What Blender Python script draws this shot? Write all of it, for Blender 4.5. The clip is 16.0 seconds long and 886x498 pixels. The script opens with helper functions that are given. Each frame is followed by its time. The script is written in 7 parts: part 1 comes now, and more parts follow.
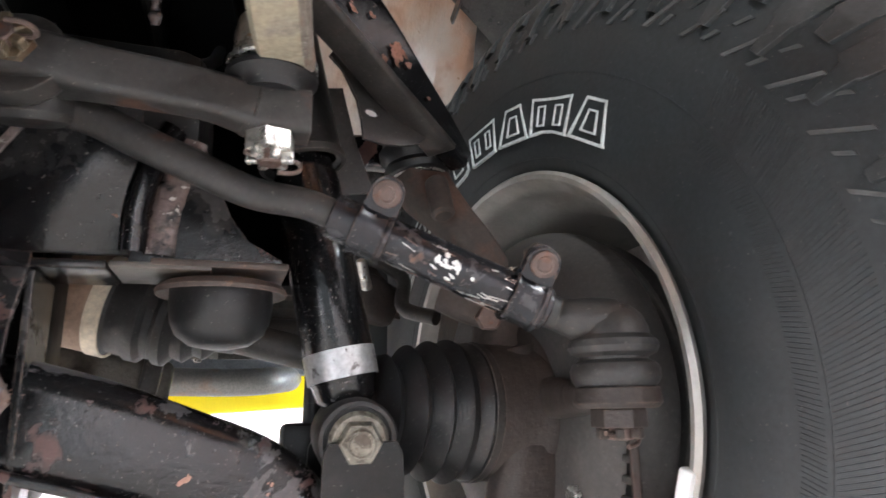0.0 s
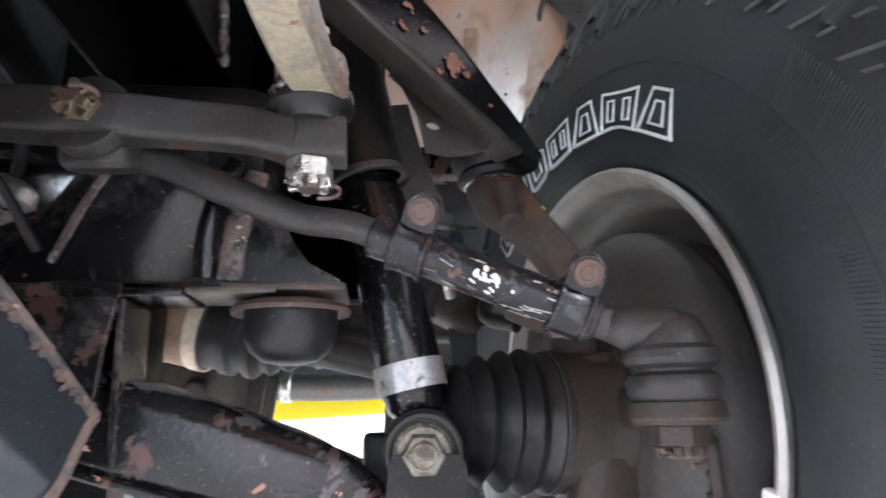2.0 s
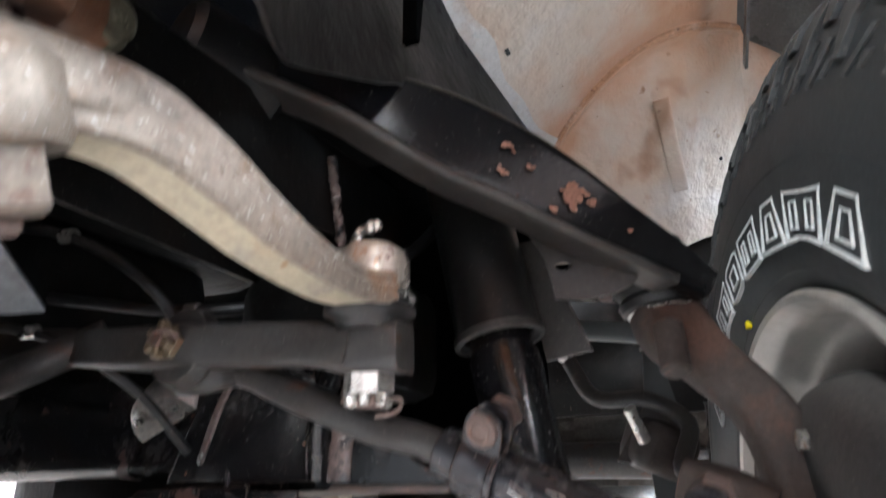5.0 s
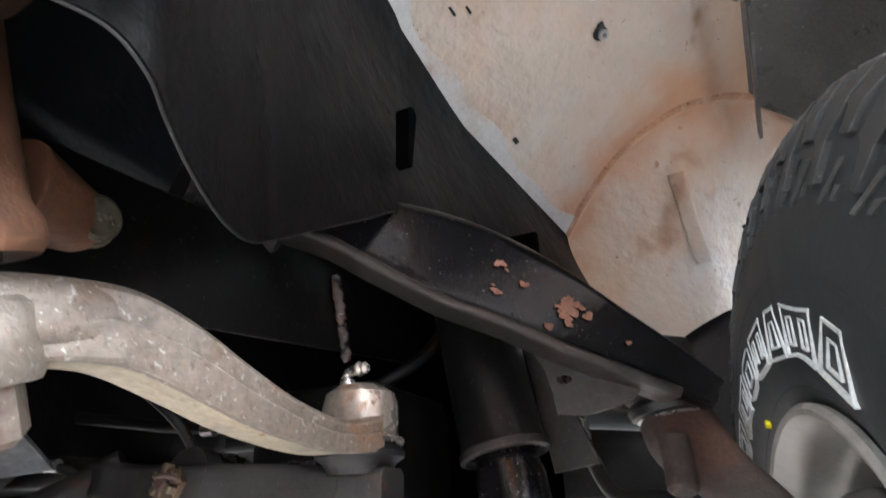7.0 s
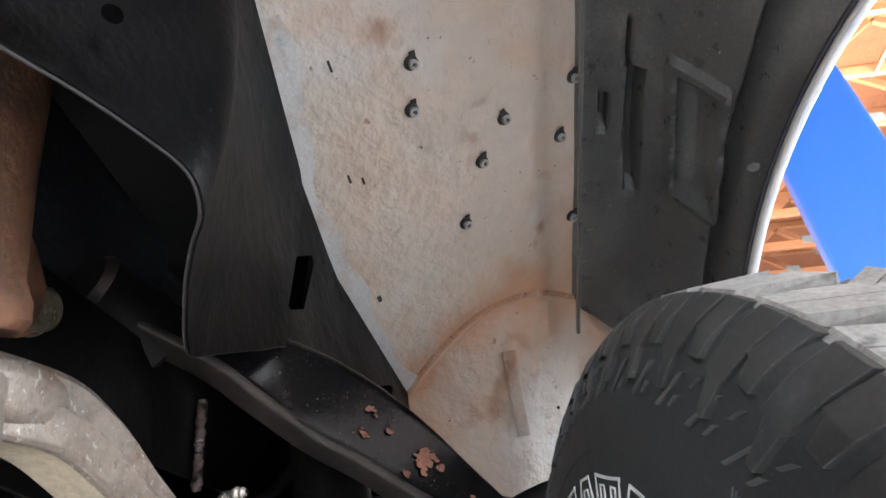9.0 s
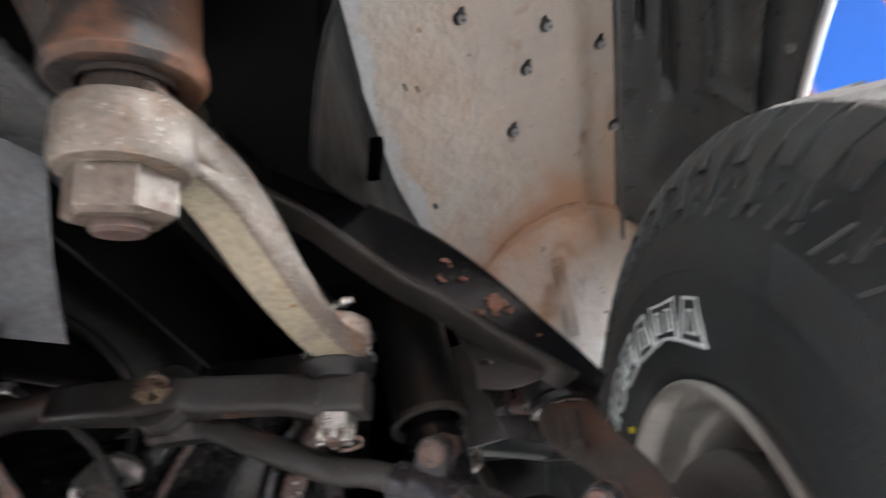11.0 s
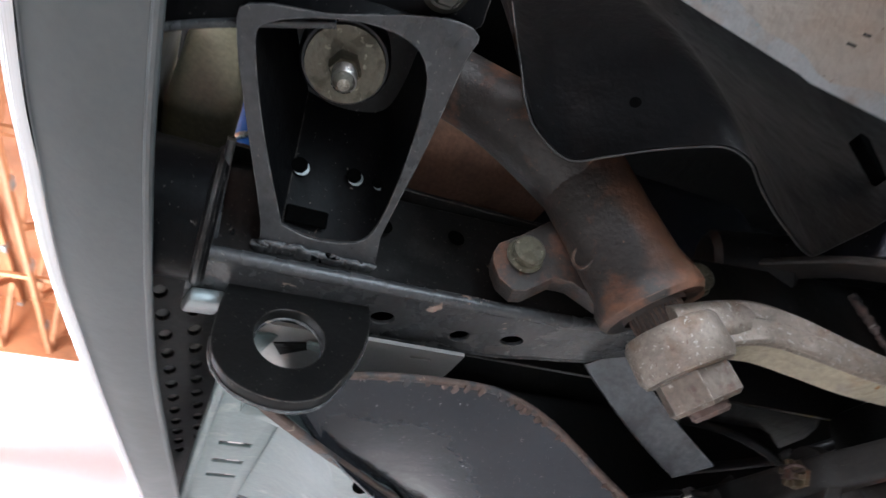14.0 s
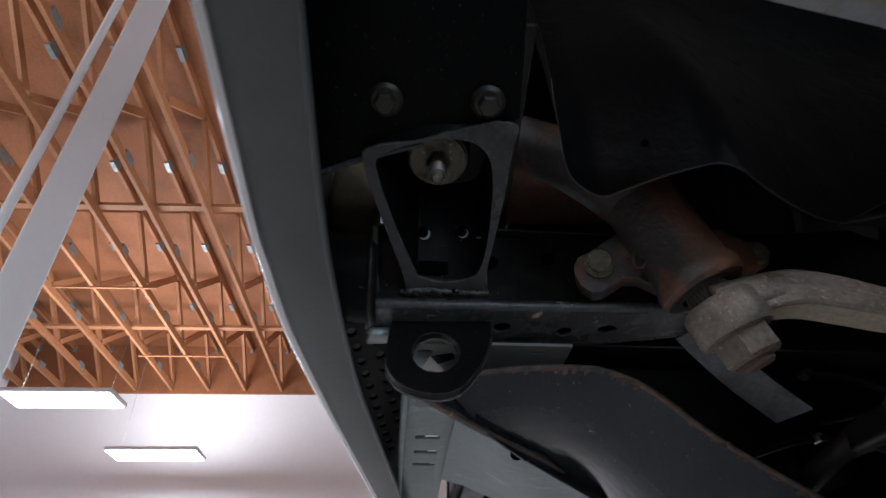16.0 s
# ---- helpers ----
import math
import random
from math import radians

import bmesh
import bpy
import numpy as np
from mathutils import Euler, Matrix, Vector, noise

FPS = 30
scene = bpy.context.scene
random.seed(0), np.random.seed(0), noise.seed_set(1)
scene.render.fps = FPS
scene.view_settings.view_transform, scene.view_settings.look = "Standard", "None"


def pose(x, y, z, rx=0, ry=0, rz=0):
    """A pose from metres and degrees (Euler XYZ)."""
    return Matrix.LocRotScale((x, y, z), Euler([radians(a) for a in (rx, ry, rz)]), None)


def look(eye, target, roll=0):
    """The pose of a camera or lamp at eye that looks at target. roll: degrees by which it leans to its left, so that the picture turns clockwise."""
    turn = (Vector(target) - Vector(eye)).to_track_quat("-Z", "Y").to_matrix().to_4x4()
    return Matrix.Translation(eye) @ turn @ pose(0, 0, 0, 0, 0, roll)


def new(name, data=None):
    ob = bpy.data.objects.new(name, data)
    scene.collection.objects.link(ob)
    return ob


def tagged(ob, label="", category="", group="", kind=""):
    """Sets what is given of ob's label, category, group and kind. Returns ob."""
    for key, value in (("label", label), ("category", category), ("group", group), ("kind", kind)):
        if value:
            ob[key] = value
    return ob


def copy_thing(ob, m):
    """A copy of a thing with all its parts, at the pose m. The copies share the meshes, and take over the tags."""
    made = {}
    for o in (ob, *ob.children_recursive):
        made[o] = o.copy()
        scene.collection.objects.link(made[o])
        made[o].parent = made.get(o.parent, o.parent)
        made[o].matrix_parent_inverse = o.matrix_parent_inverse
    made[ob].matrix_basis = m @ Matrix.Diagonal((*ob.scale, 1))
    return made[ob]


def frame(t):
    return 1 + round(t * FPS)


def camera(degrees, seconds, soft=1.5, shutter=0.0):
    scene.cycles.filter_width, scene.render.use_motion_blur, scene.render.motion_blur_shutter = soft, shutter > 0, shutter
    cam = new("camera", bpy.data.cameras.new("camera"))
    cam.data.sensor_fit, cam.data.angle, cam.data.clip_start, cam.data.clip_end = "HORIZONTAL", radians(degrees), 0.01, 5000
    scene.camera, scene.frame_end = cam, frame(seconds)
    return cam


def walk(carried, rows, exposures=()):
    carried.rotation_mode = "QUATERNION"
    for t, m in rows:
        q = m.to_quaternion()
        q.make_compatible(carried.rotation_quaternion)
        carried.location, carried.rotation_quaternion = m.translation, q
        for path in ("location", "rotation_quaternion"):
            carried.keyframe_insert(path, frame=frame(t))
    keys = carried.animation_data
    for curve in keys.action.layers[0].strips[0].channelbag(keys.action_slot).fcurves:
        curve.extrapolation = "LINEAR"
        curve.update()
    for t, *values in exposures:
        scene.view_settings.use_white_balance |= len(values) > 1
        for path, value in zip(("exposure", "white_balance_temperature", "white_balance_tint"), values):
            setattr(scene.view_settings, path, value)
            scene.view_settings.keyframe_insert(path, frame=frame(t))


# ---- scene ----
cam = camera(71.3, 16.0, shutter=0.7)
PATH = [
    (0, (0.002, -0.003, 1.495), (0.646, 1.831, 1.969), -1.2),
    (0.5, (-0.017, 0.008, 1.491), (0.634, 1.84, 1.961), -1.1),
    (1, (-0.002, 0.023, 1.496), (0.641, 1.858, 1.964), -1.0),
    (1.5, (0.036, 0.004, 1.505), (0.515, 1.887, 1.979), -1.3),
    (2, (0.056, -0.016, 1.503), (0.286, 1.912, 1.983), -1.4),
    (2.5, (0.065, 0.008, 1.503), (0.132, 1.947, 1.985), -1.2),
    (3, (0.087, 0.028, 1.511), (0.097, 1.966, 2.006), -1.1),
    (3.5, (0.123, 0.046, 1.539), (-0.029, 1.976, 2.039), -1.3),
    (4, (0.144, 0.043, 1.548), (-0.285, 1.923, 2.079), -1.4),
    (4.5, (0.164, 0.038, 1.547), (-0.423, 1.833, 2.205), -1.3),
    (5, (0.176, 0.03, 1.596), (-0.464, 1.803, 2.262), -1.1),
    (5.2, (0.188, 0.029, 1.615), (-0.462, 1.801, 2.277), -1.0),
    (7.5, (0.223, 0.005, 1.645), (-0.527, 1.606, 2.58), -1.4),
    (8, (0.212, -0.036, 1.635), (-0.187, 1.57, 2.758), -1.9),
    (10.3, (0.184, -0.054, 1.519), (0.102, 1.52, 2.75), -2.2),
    (10.5, (0.184, -0.044, 1.499), (0.092, 1.529, 2.732), -2.3),
    (11, (0.157, -0.045, 1.497), (-0.097, 1.572, 2.647), -2.4),
    (11.5, (0.143, -0.097, 1.527), (-0.447, 1.435, 2.669), -2.4),
    (12, (0.146, -0.138, 1.563), (-0.755, 1.221, 2.72), -2.3),
    (12.5, (0.152, -0.179, 1.555), (-0.9, 1.064, 2.717), -2.0),
    (13, (0.19, -0.179, 1.555), (-1.018, 0.908, 2.72), -1.8),
    (13.5, (0.231, -0.169, 1.541), (-1.132, 0.708, 2.713), -1.9),
    (14, (0.244, -0.146, 1.531), (-1.227, 0.522, 2.709), -1.6),
    (14.5, (0.279, -0.11, 1.538), (-1.278, 0.321, 2.716), -1.2),
    (15, (0.302, -0.091, 1.531), (-1.299, 0.123, 2.711), -1.0),
    (15.5, (0.327, -0.103, 1.507), (-1.282, 0.04, 2.687), -0.8),
    (16, (0.392, -0.128, 1.459), (-1.21, 0.002, 2.65), -0.7),
]
EXPOSURES = [(0, 1.25, 6500, 10), (2, 1.4, 6050, 10), (3.5, 1.55, 5950, 10), (5, 1.35, 6350, 10), (8, 1.3, 6400, 10), (10.5, 0.6, 6350, 10), (11, 0.85, 6500, 10), (11.6, 0.72, 6600, 10), (12.2, 0.85, 6550, 10), (13, 0.95, 6250, 10), (14, 0.35, 6150, 10), (15, -0.85, 5750, 10), (16, -1.6, 6050, 10)]
walk(cam, [(t, look(eye, target, roll)) for t, eye, target, roll in PATH], EXPOSURES)

# ---- light: the garage's lamps, the unseen door behind the camera, added fills ----
world = bpy.data.worlds.new("garage air")
world.use_nodes = True
world.node_tree.nodes["Background"].inputs["Color"].default_value = (0.85, 0.92, 1.0, 1)
world.node_tree.nodes["Background"].inputs["Strength"].default_value = 0.5
scene.world = world
GARAGE = pose(0, 0, 0, 0, 0, -2)          # the building stands nearly square to the car
LAMPS = [(-6.35, -4.1, 4.3), (-8.25, -3.7, 4.3), (-3.9, -0.2, 4.3), (-6.35, 1.2, 4.3), (3.4, -2.6, 4.3), (3.4, 3.0, 4.3), (-1.5, 5.4, 4.3), (-1.2, -4.6, 4.3)]


def area_lamp(name, m, w, h, watts, colour):
    data = bpy.data.lights.new(name, "AREA")
    data.shape, data.size, data.size_y, data.energy, data.color = "RECTANGLE", w, h, watts, colour
    ob = new(name, data)
    ob.matrix_world = m
    return ob


for lx, ly, lz in LAMPS:
    area_lamp("lamp_light", GARAGE @ pose(lx, ly, lz - 0.08), 0.3, 1.2, 170, (0.90, 0.96, 1.0))
    # upward fill added over each panel to brighten the ceiling
    area_lamp("ceiling_fill", GARAGE @ pose(lx, ly, lz + 0.08, 180, 0, 0), 0.3, 1.2, 200, (0.96, 0.98, 1.0))
area_lamp("door_daylight", GARAGE @ pose(-2.6, -6.95, 2.0, 90, 0, 0) @ pose(0, 0, 0, 0, 180, 0), 5.0, 3.8, 1500, (0.80, 0.92, 1.0))
# fill added at an unseen opening to brighten liner and tyre from outboard
area_lamp("side_fill", GARAGE @ pose(5.95, 2.6, 1.9, 0, 90, 0), 3.4, 4.0, 300, (0.80, 0.92, 1.0))

# ---- tools ----
V = Vector


def mesh_object(name, bm, material, sharp=35.0):
    bmesh.ops.recalc_face_normals(bm, faces=bm.faces)
    limit = radians(sharp)
    for f in bm.faces:
        f.smooth = True
    for e in bm.edges:
        if len(e.link_faces) == 2 and e.calc_face_angle(0.0) > limit:
            e.smooth = False
    me = bpy.data.meshes.new(name)
    bm.to_mesh(me)
    bm.free()
    me.materials.append(material)
    return new(name, me)


def part(name, bm, material, parent, label="", sharp=35.0):
    ob = mesh_object(name, bm, material, sharp)
    ob.parent = parent
    if label:
        tagged(ob, label)
    return ob


def thing(name, label, category, group="", at=(0, 0, 0)):
    ob = new(name)
    ob.empty_display_size = 0.02
    ob.location = at
    return tagged(ob, label, category, group)


def solo(name, bm, material, label, category, group="", kind="", sharp=35.0):
    return tagged(mesh_object(name, bm, material, sharp), label, category, group, kind)


def hold(ob, m):
    """Move a part's mesh by m, keeping its own origin at its parent's."""
    ob.data.transform(m)
    return ob


def axes(origin, z, x=(1, 0, 0)):
    z = V(z).normalized()
    x = V(x)
    y = z.cross(x)
    if y.length < 1e-5:
        y = z.cross(V((0, 1, 0)))
    y.normalize()
    x = y.cross(z)
    m = Matrix((x, y, z)).transposed().to_4x4()
    m.translation = V(origin)
    return m


def loft(loops, closed=True, caps=True, bm=None):
    """A skin over loops of equally many points."""
    bm = bm or bmesh.new()
    rows = [[bm.verts.new(p) for p in lp] for lp in loops]
    n = len(rows[0])
    for a, b in zip(rows, rows[1:]):
        for i in range(n if closed else n - 1):
            j = (i + 1) % n
            bm.faces.new((a[i], a[j], b[j], b[i]))
    if caps and closed:
        bm.faces.new(rows[0][::-1])
        bm.faces.new(rows[-1])
    return bm


def lathe(profile, seg=40, m=None, bm=None, wobble=0.0):
    """Turns (radius, height) pairs about the local z."""
    m = m or Matrix()
    bm = bm or bmesh.new()
    rows = []
    for k, (r, h) in enumerate(profile):
        if r < 1e-6:
            rows.append([bm.verts.new(m @ V((0, 0, h)))])
        else:
            row = []
            for i in range(seg):
                a = 2 * math.pi * i / seg
                rr = r * (1 + wobble * math.sin(3 * a + k) * math.sin(5 * a + 2 * k))
                row.append(bm.verts.new(m @ V((rr * math.cos(a), rr * math.sin(a), h))))
            rows.append(row)
    for a, b in zip(rows, rows[1:]):
        for i in range(seg):
            j = (i + 1) % seg
            if len(a) == 1 and len(b) == 1:
                break
            if len(a) == 1:
                bm.faces.new((a[0], b[i], b[j]))
            elif len(b) == 1:
                bm.faces.new((a[i], a[j], b[0]))
            else:
                bm.faces.new((a[i], a[j], b[j], b[i]))
    return bm


def smooth_path(points, steps):
    """Catmull-Rom through tuples of any length."""
    p = [V(q) if len(q) <= 4 else np.array(q, float) for q in points]
    p = [np.array(q, float) for q in p]
    p = [2 * p[0] - p[1]] + p + [2 * p[-1] - p[-2]]
    out = []
    for i in range(1, len(p) - 2):
        for s in range(steps):
            t = s / steps
            a, b, c, d = p[i - 1], p[i], p[i + 1], p[i + 2]
            out.append(0.5 * (2 * b + (c - a) * t + (2 * a - 5 * b + 4 * c - d) * t * t + (3 * b - a - 3 * c + d) * t ** 3))
    out.append(p[-2])
    return out


def rounded(w, h, r, n=4):
    """A rounded rectangle as a loop of (x, y)."""
    r = min(r, w / 2 - 1e-5, h / 2 - 1e-5)
    pts = []
    for cx, cy, a0 in ((w / 2 - r, h / 2 - r, 0), (-w / 2 + r, h / 2 - r, 90), (-w / 2 + r, -h / 2 + r, 180), (w / 2 - r, -h / 2 + r, 270)):
        for k in range(n + 1):
            a = radians(a0 + 90 * k / n)
            pts.append((cx + r * math.cos(a), cy + r * math.sin(a)))
    return pts


def circle(r, n=24):
    return [(r * math.cos(2 * math.pi * i / n), r * math.sin(2 * math.pi * i / n)) for i in range(n)]


def sweep(points, section, up=(0, 0, 1), steps=6, bm=None):
    """points: (x, y, z, scale_w, scale_h) keys; section: a loop of (x, y), y along up."""
    keys = smooth_path(points, steps)
    pos = [V(k[:3]) for k in keys]
    loops = []
    for i, k in enumerate(keys):
        d = (pos[min(i + 1, len(pos) - 1)] - pos[max(i - 1, 0)]).normalized()
        x = d.cross(V(up)).normalized()
        y = x.cross(d)
        loops.append([pos[i] + x * (a * k[3]) + y * (b * k[4]) for a, b in section])
    return loft(loops, bm=bm)


def tube(points, r, seg=16, steps=6, bm=None):
    return sweep([(*p[:3], p[3] if len(p) > 3 else 1, p[3] if len(p) > 3 else 1) for p in points], circle(r, seg), up=(0.13, 0.21, 0.97), steps=steps, bm=bm)


def rod(a, b, r, seg=16, bm=None, bevel=0.0):
    a, b = V(a), V(b)
    m = axes(a, b - a)
    h = (b - a).length
    c = min(bevel, r * 0.5, h * 0.4)
    prof = [(0, 0), (r - c, 0), (r, c), (r, h - c), (r - c, h), (0, h)] if c else [(0, 0), (r, 0), (r, h), (0, h)]
    return lathe(prof, seg, m, bm)


def box(size, m=None, bevel=0.0, seg=2, bm=None):
    own = bmesh.new()
    bmesh.ops.create_cube(own, size=1)
    for v in own.verts:
        v.co = V((v.co.x * size[0], v.co.y * size[1], v.co.z * size[2]))
    if bevel:
        bmesh.ops.bevel(own, geom=own.edges[:], offset=bevel, segments=seg, profile=0.5, affect="EDGES")
    if m is not None:
        bmesh.ops.transform(own, matrix=m, verts=own.verts)
    if bm is None:
        return own
    return merge(bm, own)


def merge(bm, other):
    table = {v: bm.verts.new(v.co) for v in other.verts}
    for f in other.faces:
        bm.faces.new([table[v] for v in f.verts])
    other.free()
    return bm


def hexagon(r, h, m=None, bm=None, chamfer=0.15):
    """A hexagonal head, r to the corners, standing on the local z = 0."""
    loops = []
    for k, z in ((1.0, 0), (1.0, h * (1 - chamfer)), (0.86, h)):
        loops.append([(r * k * math.cos(math.pi / 3 * i), r * k * math.sin(math.pi / 3 * i), z) for i in range(6)])
    own = loft([[V(p) for p in lp] for lp in loops])
    if m is not None:
        bmesh.ops.transform(own, matrix=m, verts=own.verts)
    return own if bm is None else merge(bm, own)


def plate(outline, holes, thick, m=None, bevel=0.0):
    """A flat plate with holes through it; local z from 0 to thick."""
    bm = bmesh.new()
    edges = []
    rings = []
    for loop in (outline, *holes):
        vs = [bm.verts.new((x, y, 0)) for x, y in loop]
        rings.append(vs)
        edges += [bm.edges.new((vs[i], vs[(i + 1) % len(vs)])) for i in range(len(vs))]
    bmesh.ops.triangle_fill(bm, use_beauty=True, use_dissolve=False, edges=edges)
    base = bm.faces[:]
    top = {v: bm.verts.new((v.co.x, v.co.y, thick)) for v in bm.verts[:]}
    for f in base:
        bm.faces.new([top[v] for v in reversed(f.verts)])
    for vs in rings:
        for i in range(len(vs)):
            a, b = vs[i], vs[(i + 1) % len(vs)]
            bm.faces.new((a, b, top[b], top[a]))
    if bevel:
        rim = [e for e in bm.edges if len(e.link_faces) == 2 and e.calc_face_angle(0) > 1.0]
        bmesh.ops.recalc_face_normals(bm, faces=bm.faces)
        bmesh.ops.bevel(bm, geom=rim, offset=bevel, segments=2, profile=0.5, affect="EDGES")
    if m is not None:
        bmesh.ops.transform(bm, matrix=m, verts=bm.verts)
    return bm


def sheet(grid, thick, bm=None):
    """A sheet over a grid of points, thickened along its normals."""
    bm = bm or bmesh.new()
    rows, cols = len(grid), len(grid[0])
    g = [[V(p) for p in row] for row in grid]
    top, low = [], []
    for i in range(rows):
        a, b = [], []
        for j in range(cols):
            du = g[min(i + 1, rows - 1)][j] - g[max(i - 1, 0)][j]
            dv = g[i][min(j + 1, cols - 1)] - g[i][max(j - 1, 0)]
            n = du.cross(dv)
            n = n.normalized() if n.length > 1e-9 else V((0, 0, 1))
            a.append(bm.verts.new(g[i][j]))
            b.append(bm.verts.new(g[i][j] + n * thick))
        top.append(a)
        low.append(b)
    for i in range(rows - 1):
        for j in range(cols - 1):
            bm.faces.new((top[i][j], top[i][j + 1], top[i + 1][j + 1], top[i + 1][j]))
            bm.faces.new((low[i][j], low[i + 1][j], low[i + 1][j + 1], low[i][j + 1]))
    rim = [(i, 0) for i in range(rows)] + [(rows - 1, j) for j in range(1, cols)] + [(i, cols - 1) for i in range(rows - 2, -1, -1)] + [(0, j) for j in range(cols - 2, 0, -1)]
    for (i, j), (k, l) in zip(rim, rim[1:] + rim[:1]):
        bm.faces.new((top[i][j], top[k][l], low[k][l], low[i][j]))
    return bm


# ---- materials ----
def surface(name, base, rough=0.5, metal=0.0, coats=(), bump=(), rough_var=0.12, tone=0.25, tone_scale=30.0, spec=0.5, fine=0.22, speck=0.0, edge=None, grain=9):
    """coats: (colour, scale, low, high, roughness, metal) laid over by noise; bump: (scale, strength) pairs;
    fine: depth of the small-scale mottling; grain: octaves of the patches; speck: share of dust specks; edge: (colour,
    radius) of edges paled for wear and painted highlights."""
    m = bpy.data.materials.new(name)
    m.use_nodes = True
    nt = m.node_tree
    n, l = nt.nodes, nt.links
    bsdf = n["Principled BSDF"]
    geo = n.new("ShaderNodeNewGeometry")

    def noise_node(scale, detail=6.0, seed=0.0, distortion=0.0):
        t = n.new("ShaderNodeTexNoise")
        t.inputs["Scale"].default_value = scale
        t.inputs["Detail"].default_value = detail
        t.inputs["Roughness"].default_value = 0.62
        t.inputs["Distortion"].default_value = distortion
        add = n.new("ShaderNodeVectorMath")
        add.operation = "ADD"
        add.inputs[1].default_value = (seed * 3.1, seed * 1.7, seed * 2.3)
        l.new(geo.outputs["Position"], add.inputs[0])
        l.new(add.outputs[0], t.inputs["Vector"])
        return t

    def mixer(kind, fac, a, b):
        x = n.new("ShaderNodeMix")
        x.data_type = kind
        ins = {"RGBA": (6, 7, 2), "FLOAT": (2, 3, 0)}[kind]
        l.new(fac, x.inputs[0])
        for slot, val in ((ins[0], a), (ins[1], b)):
            if isinstance(val, (tuple, float, int)):
                x.inputs[slot].default_value = (*val, 1) if kind == "RGBA" else val
            else:
                l.new(val, x.inputs[slot])
        return x.outputs[ins[2]]

    tone_n = noise_node(tone_scale, grain - 1, 1.0)
    colour = mixer("RGBA", tone_n.outputs["Fac"], tuple(c * (1 - tone) for c in base), tuple(min(1, c * (1 + tone)) for c in base))
    rg = mixer("FLOAT", tone_n.outputs["Fac"], max(0.05, rough - rough_var), min(1.0, rough + rough_var))
    mt = None
    masks = []
    for k, (col, scale, lo, hi, cr, cm) in enumerate(coats):
        t = noise_node(scale, grain, 5.0 + 4 * k, 0.3)
        ramp = n.new("ShaderNodeMapRange")
        ramp.inputs["From Min"].default_value = lo
        ramp.inputs["From Max"].default_value = hi
        l.new(t.outputs["Fac"], ramp.inputs["Value"])
        fac = ramp.outputs["Result"]
        shade = mixer("RGBA", tone_n.outputs["Fac"], tuple(c * 0.65 for c in col), tuple(min(1, c * 1.35) for c in col))
        colour = mixer("RGBA", fac, colour, shade)
        rg = mixer("FLOAT", fac, rg, cr)
        if metal or cm:
            mt = mixer("FLOAT", fac, mt if mt is not None else float(metal), float(cm))
        masks.append(fac)
    def spread(value, lo, hi, to_lo, to_hi):
        ramp = n.new("ShaderNodeMapRange")
        for key, v in (("From Min", lo), ("From Max", hi), ("To Min", to_lo), ("To Max", to_hi)):
            ramp.inputs[key].default_value = v
        l.new(value, ramp.inputs["Value"])
        return ramp.outputs["Result"]
    # edges paled in the colour, both as chipped wear and as edge highlights
    worn = None
    if edge:
        worn = n.new("ShaderNodeBevel")
        worn.samples = 4
        worn.inputs["Radius"].default_value = edge[1]
        dot = n.new("ShaderNodeVectorMath")
        dot.operation = "DOT_PRODUCT"
        l.new(worn.outputs["Normal"], dot.inputs[0])
        l.new(geo.outputs["Normal"], dot.inputs[1])
        chip = n.new("ShaderNodeMath")
        chip.operation = "MULTIPLY"
        l.new(spread(dot.outputs["Value"], 0.985, 0.90, 0.0, 1.0), chip.inputs[0])
        l.new(spread(noise_node(140, 6, 51.0).outputs["Fac"], 0.40, 0.60, 0.0, 1.0), chip.inputs[1])
        colour = mixer("RGBA", chip.outputs[0], colour, edge[0])
    if speck:
        fac = spread(noise_node(420, 3, 44.0).outputs["Fac"], 0.70 - 0.06 * speck, 0.735 - 0.06 * speck, 0.0, 0.8)
        colour = mixer("RGBA", fac, colour, (0.15, 0.14, 0.125))
        rg = mixer("FLOAT", fac, rg, 0.8)
    if fine:
        x = n.new("ShaderNodeMix")
        x.data_type, x.blend_type = "RGBA", "MULTIPLY"
        x.inputs[0].default_value = 1.0
        l.new(colour, x.inputs[6])
        l.new(spread(noise_node(tone_scale * 8, 5, 33.0).outputs["Fac"], 0.3, 0.7, 1 - fine, 1 + fine), x.inputs[7])
        colour = x.outputs[2]
    l.new(colour, bsdf.inputs["Base Color"])
    l.new(rg, bsdf.inputs["Roughness"])
    if mt is not None:
        l.new(mt, bsdf.inputs["Metallic"])
    else:
        bsdf.inputs["Metallic"].default_value = metal
    bsdf.inputs["Specular IOR Level"].default_value = spec
    prev = worn.outputs["Normal"] if worn else None
    for k, (scale, strength) in enumerate(bump):
        t = noise_node(scale, 5, 20.0 + k)
        b = n.new("ShaderNodeBump")
        b.inputs["Strength"].default_value = strength
        b.inputs["Distance"].default_value = 0.4 / scale
        l.new(t.outputs["Fac"], b.inputs["Height"])
        if prev:
            l.new(prev, b.inputs["Normal"])
        prev = b.outputs["Normal"]
    if prev:
        l.new(prev, bsdf.inputs["Normal"])
    return m


def glow(name, colour, strength):
    m = bpy.data.materials.new(name)
    m.use_nodes = True
    b = m.node_tree.nodes["Principled BSDF"]
    b.inputs["Base Color"].default_value = (*colour, 1)
    b.inputs["Emission Color"].default_value = (*colour, 1)
    b.inputs["Emission Strength"].default_value = strength
    return m


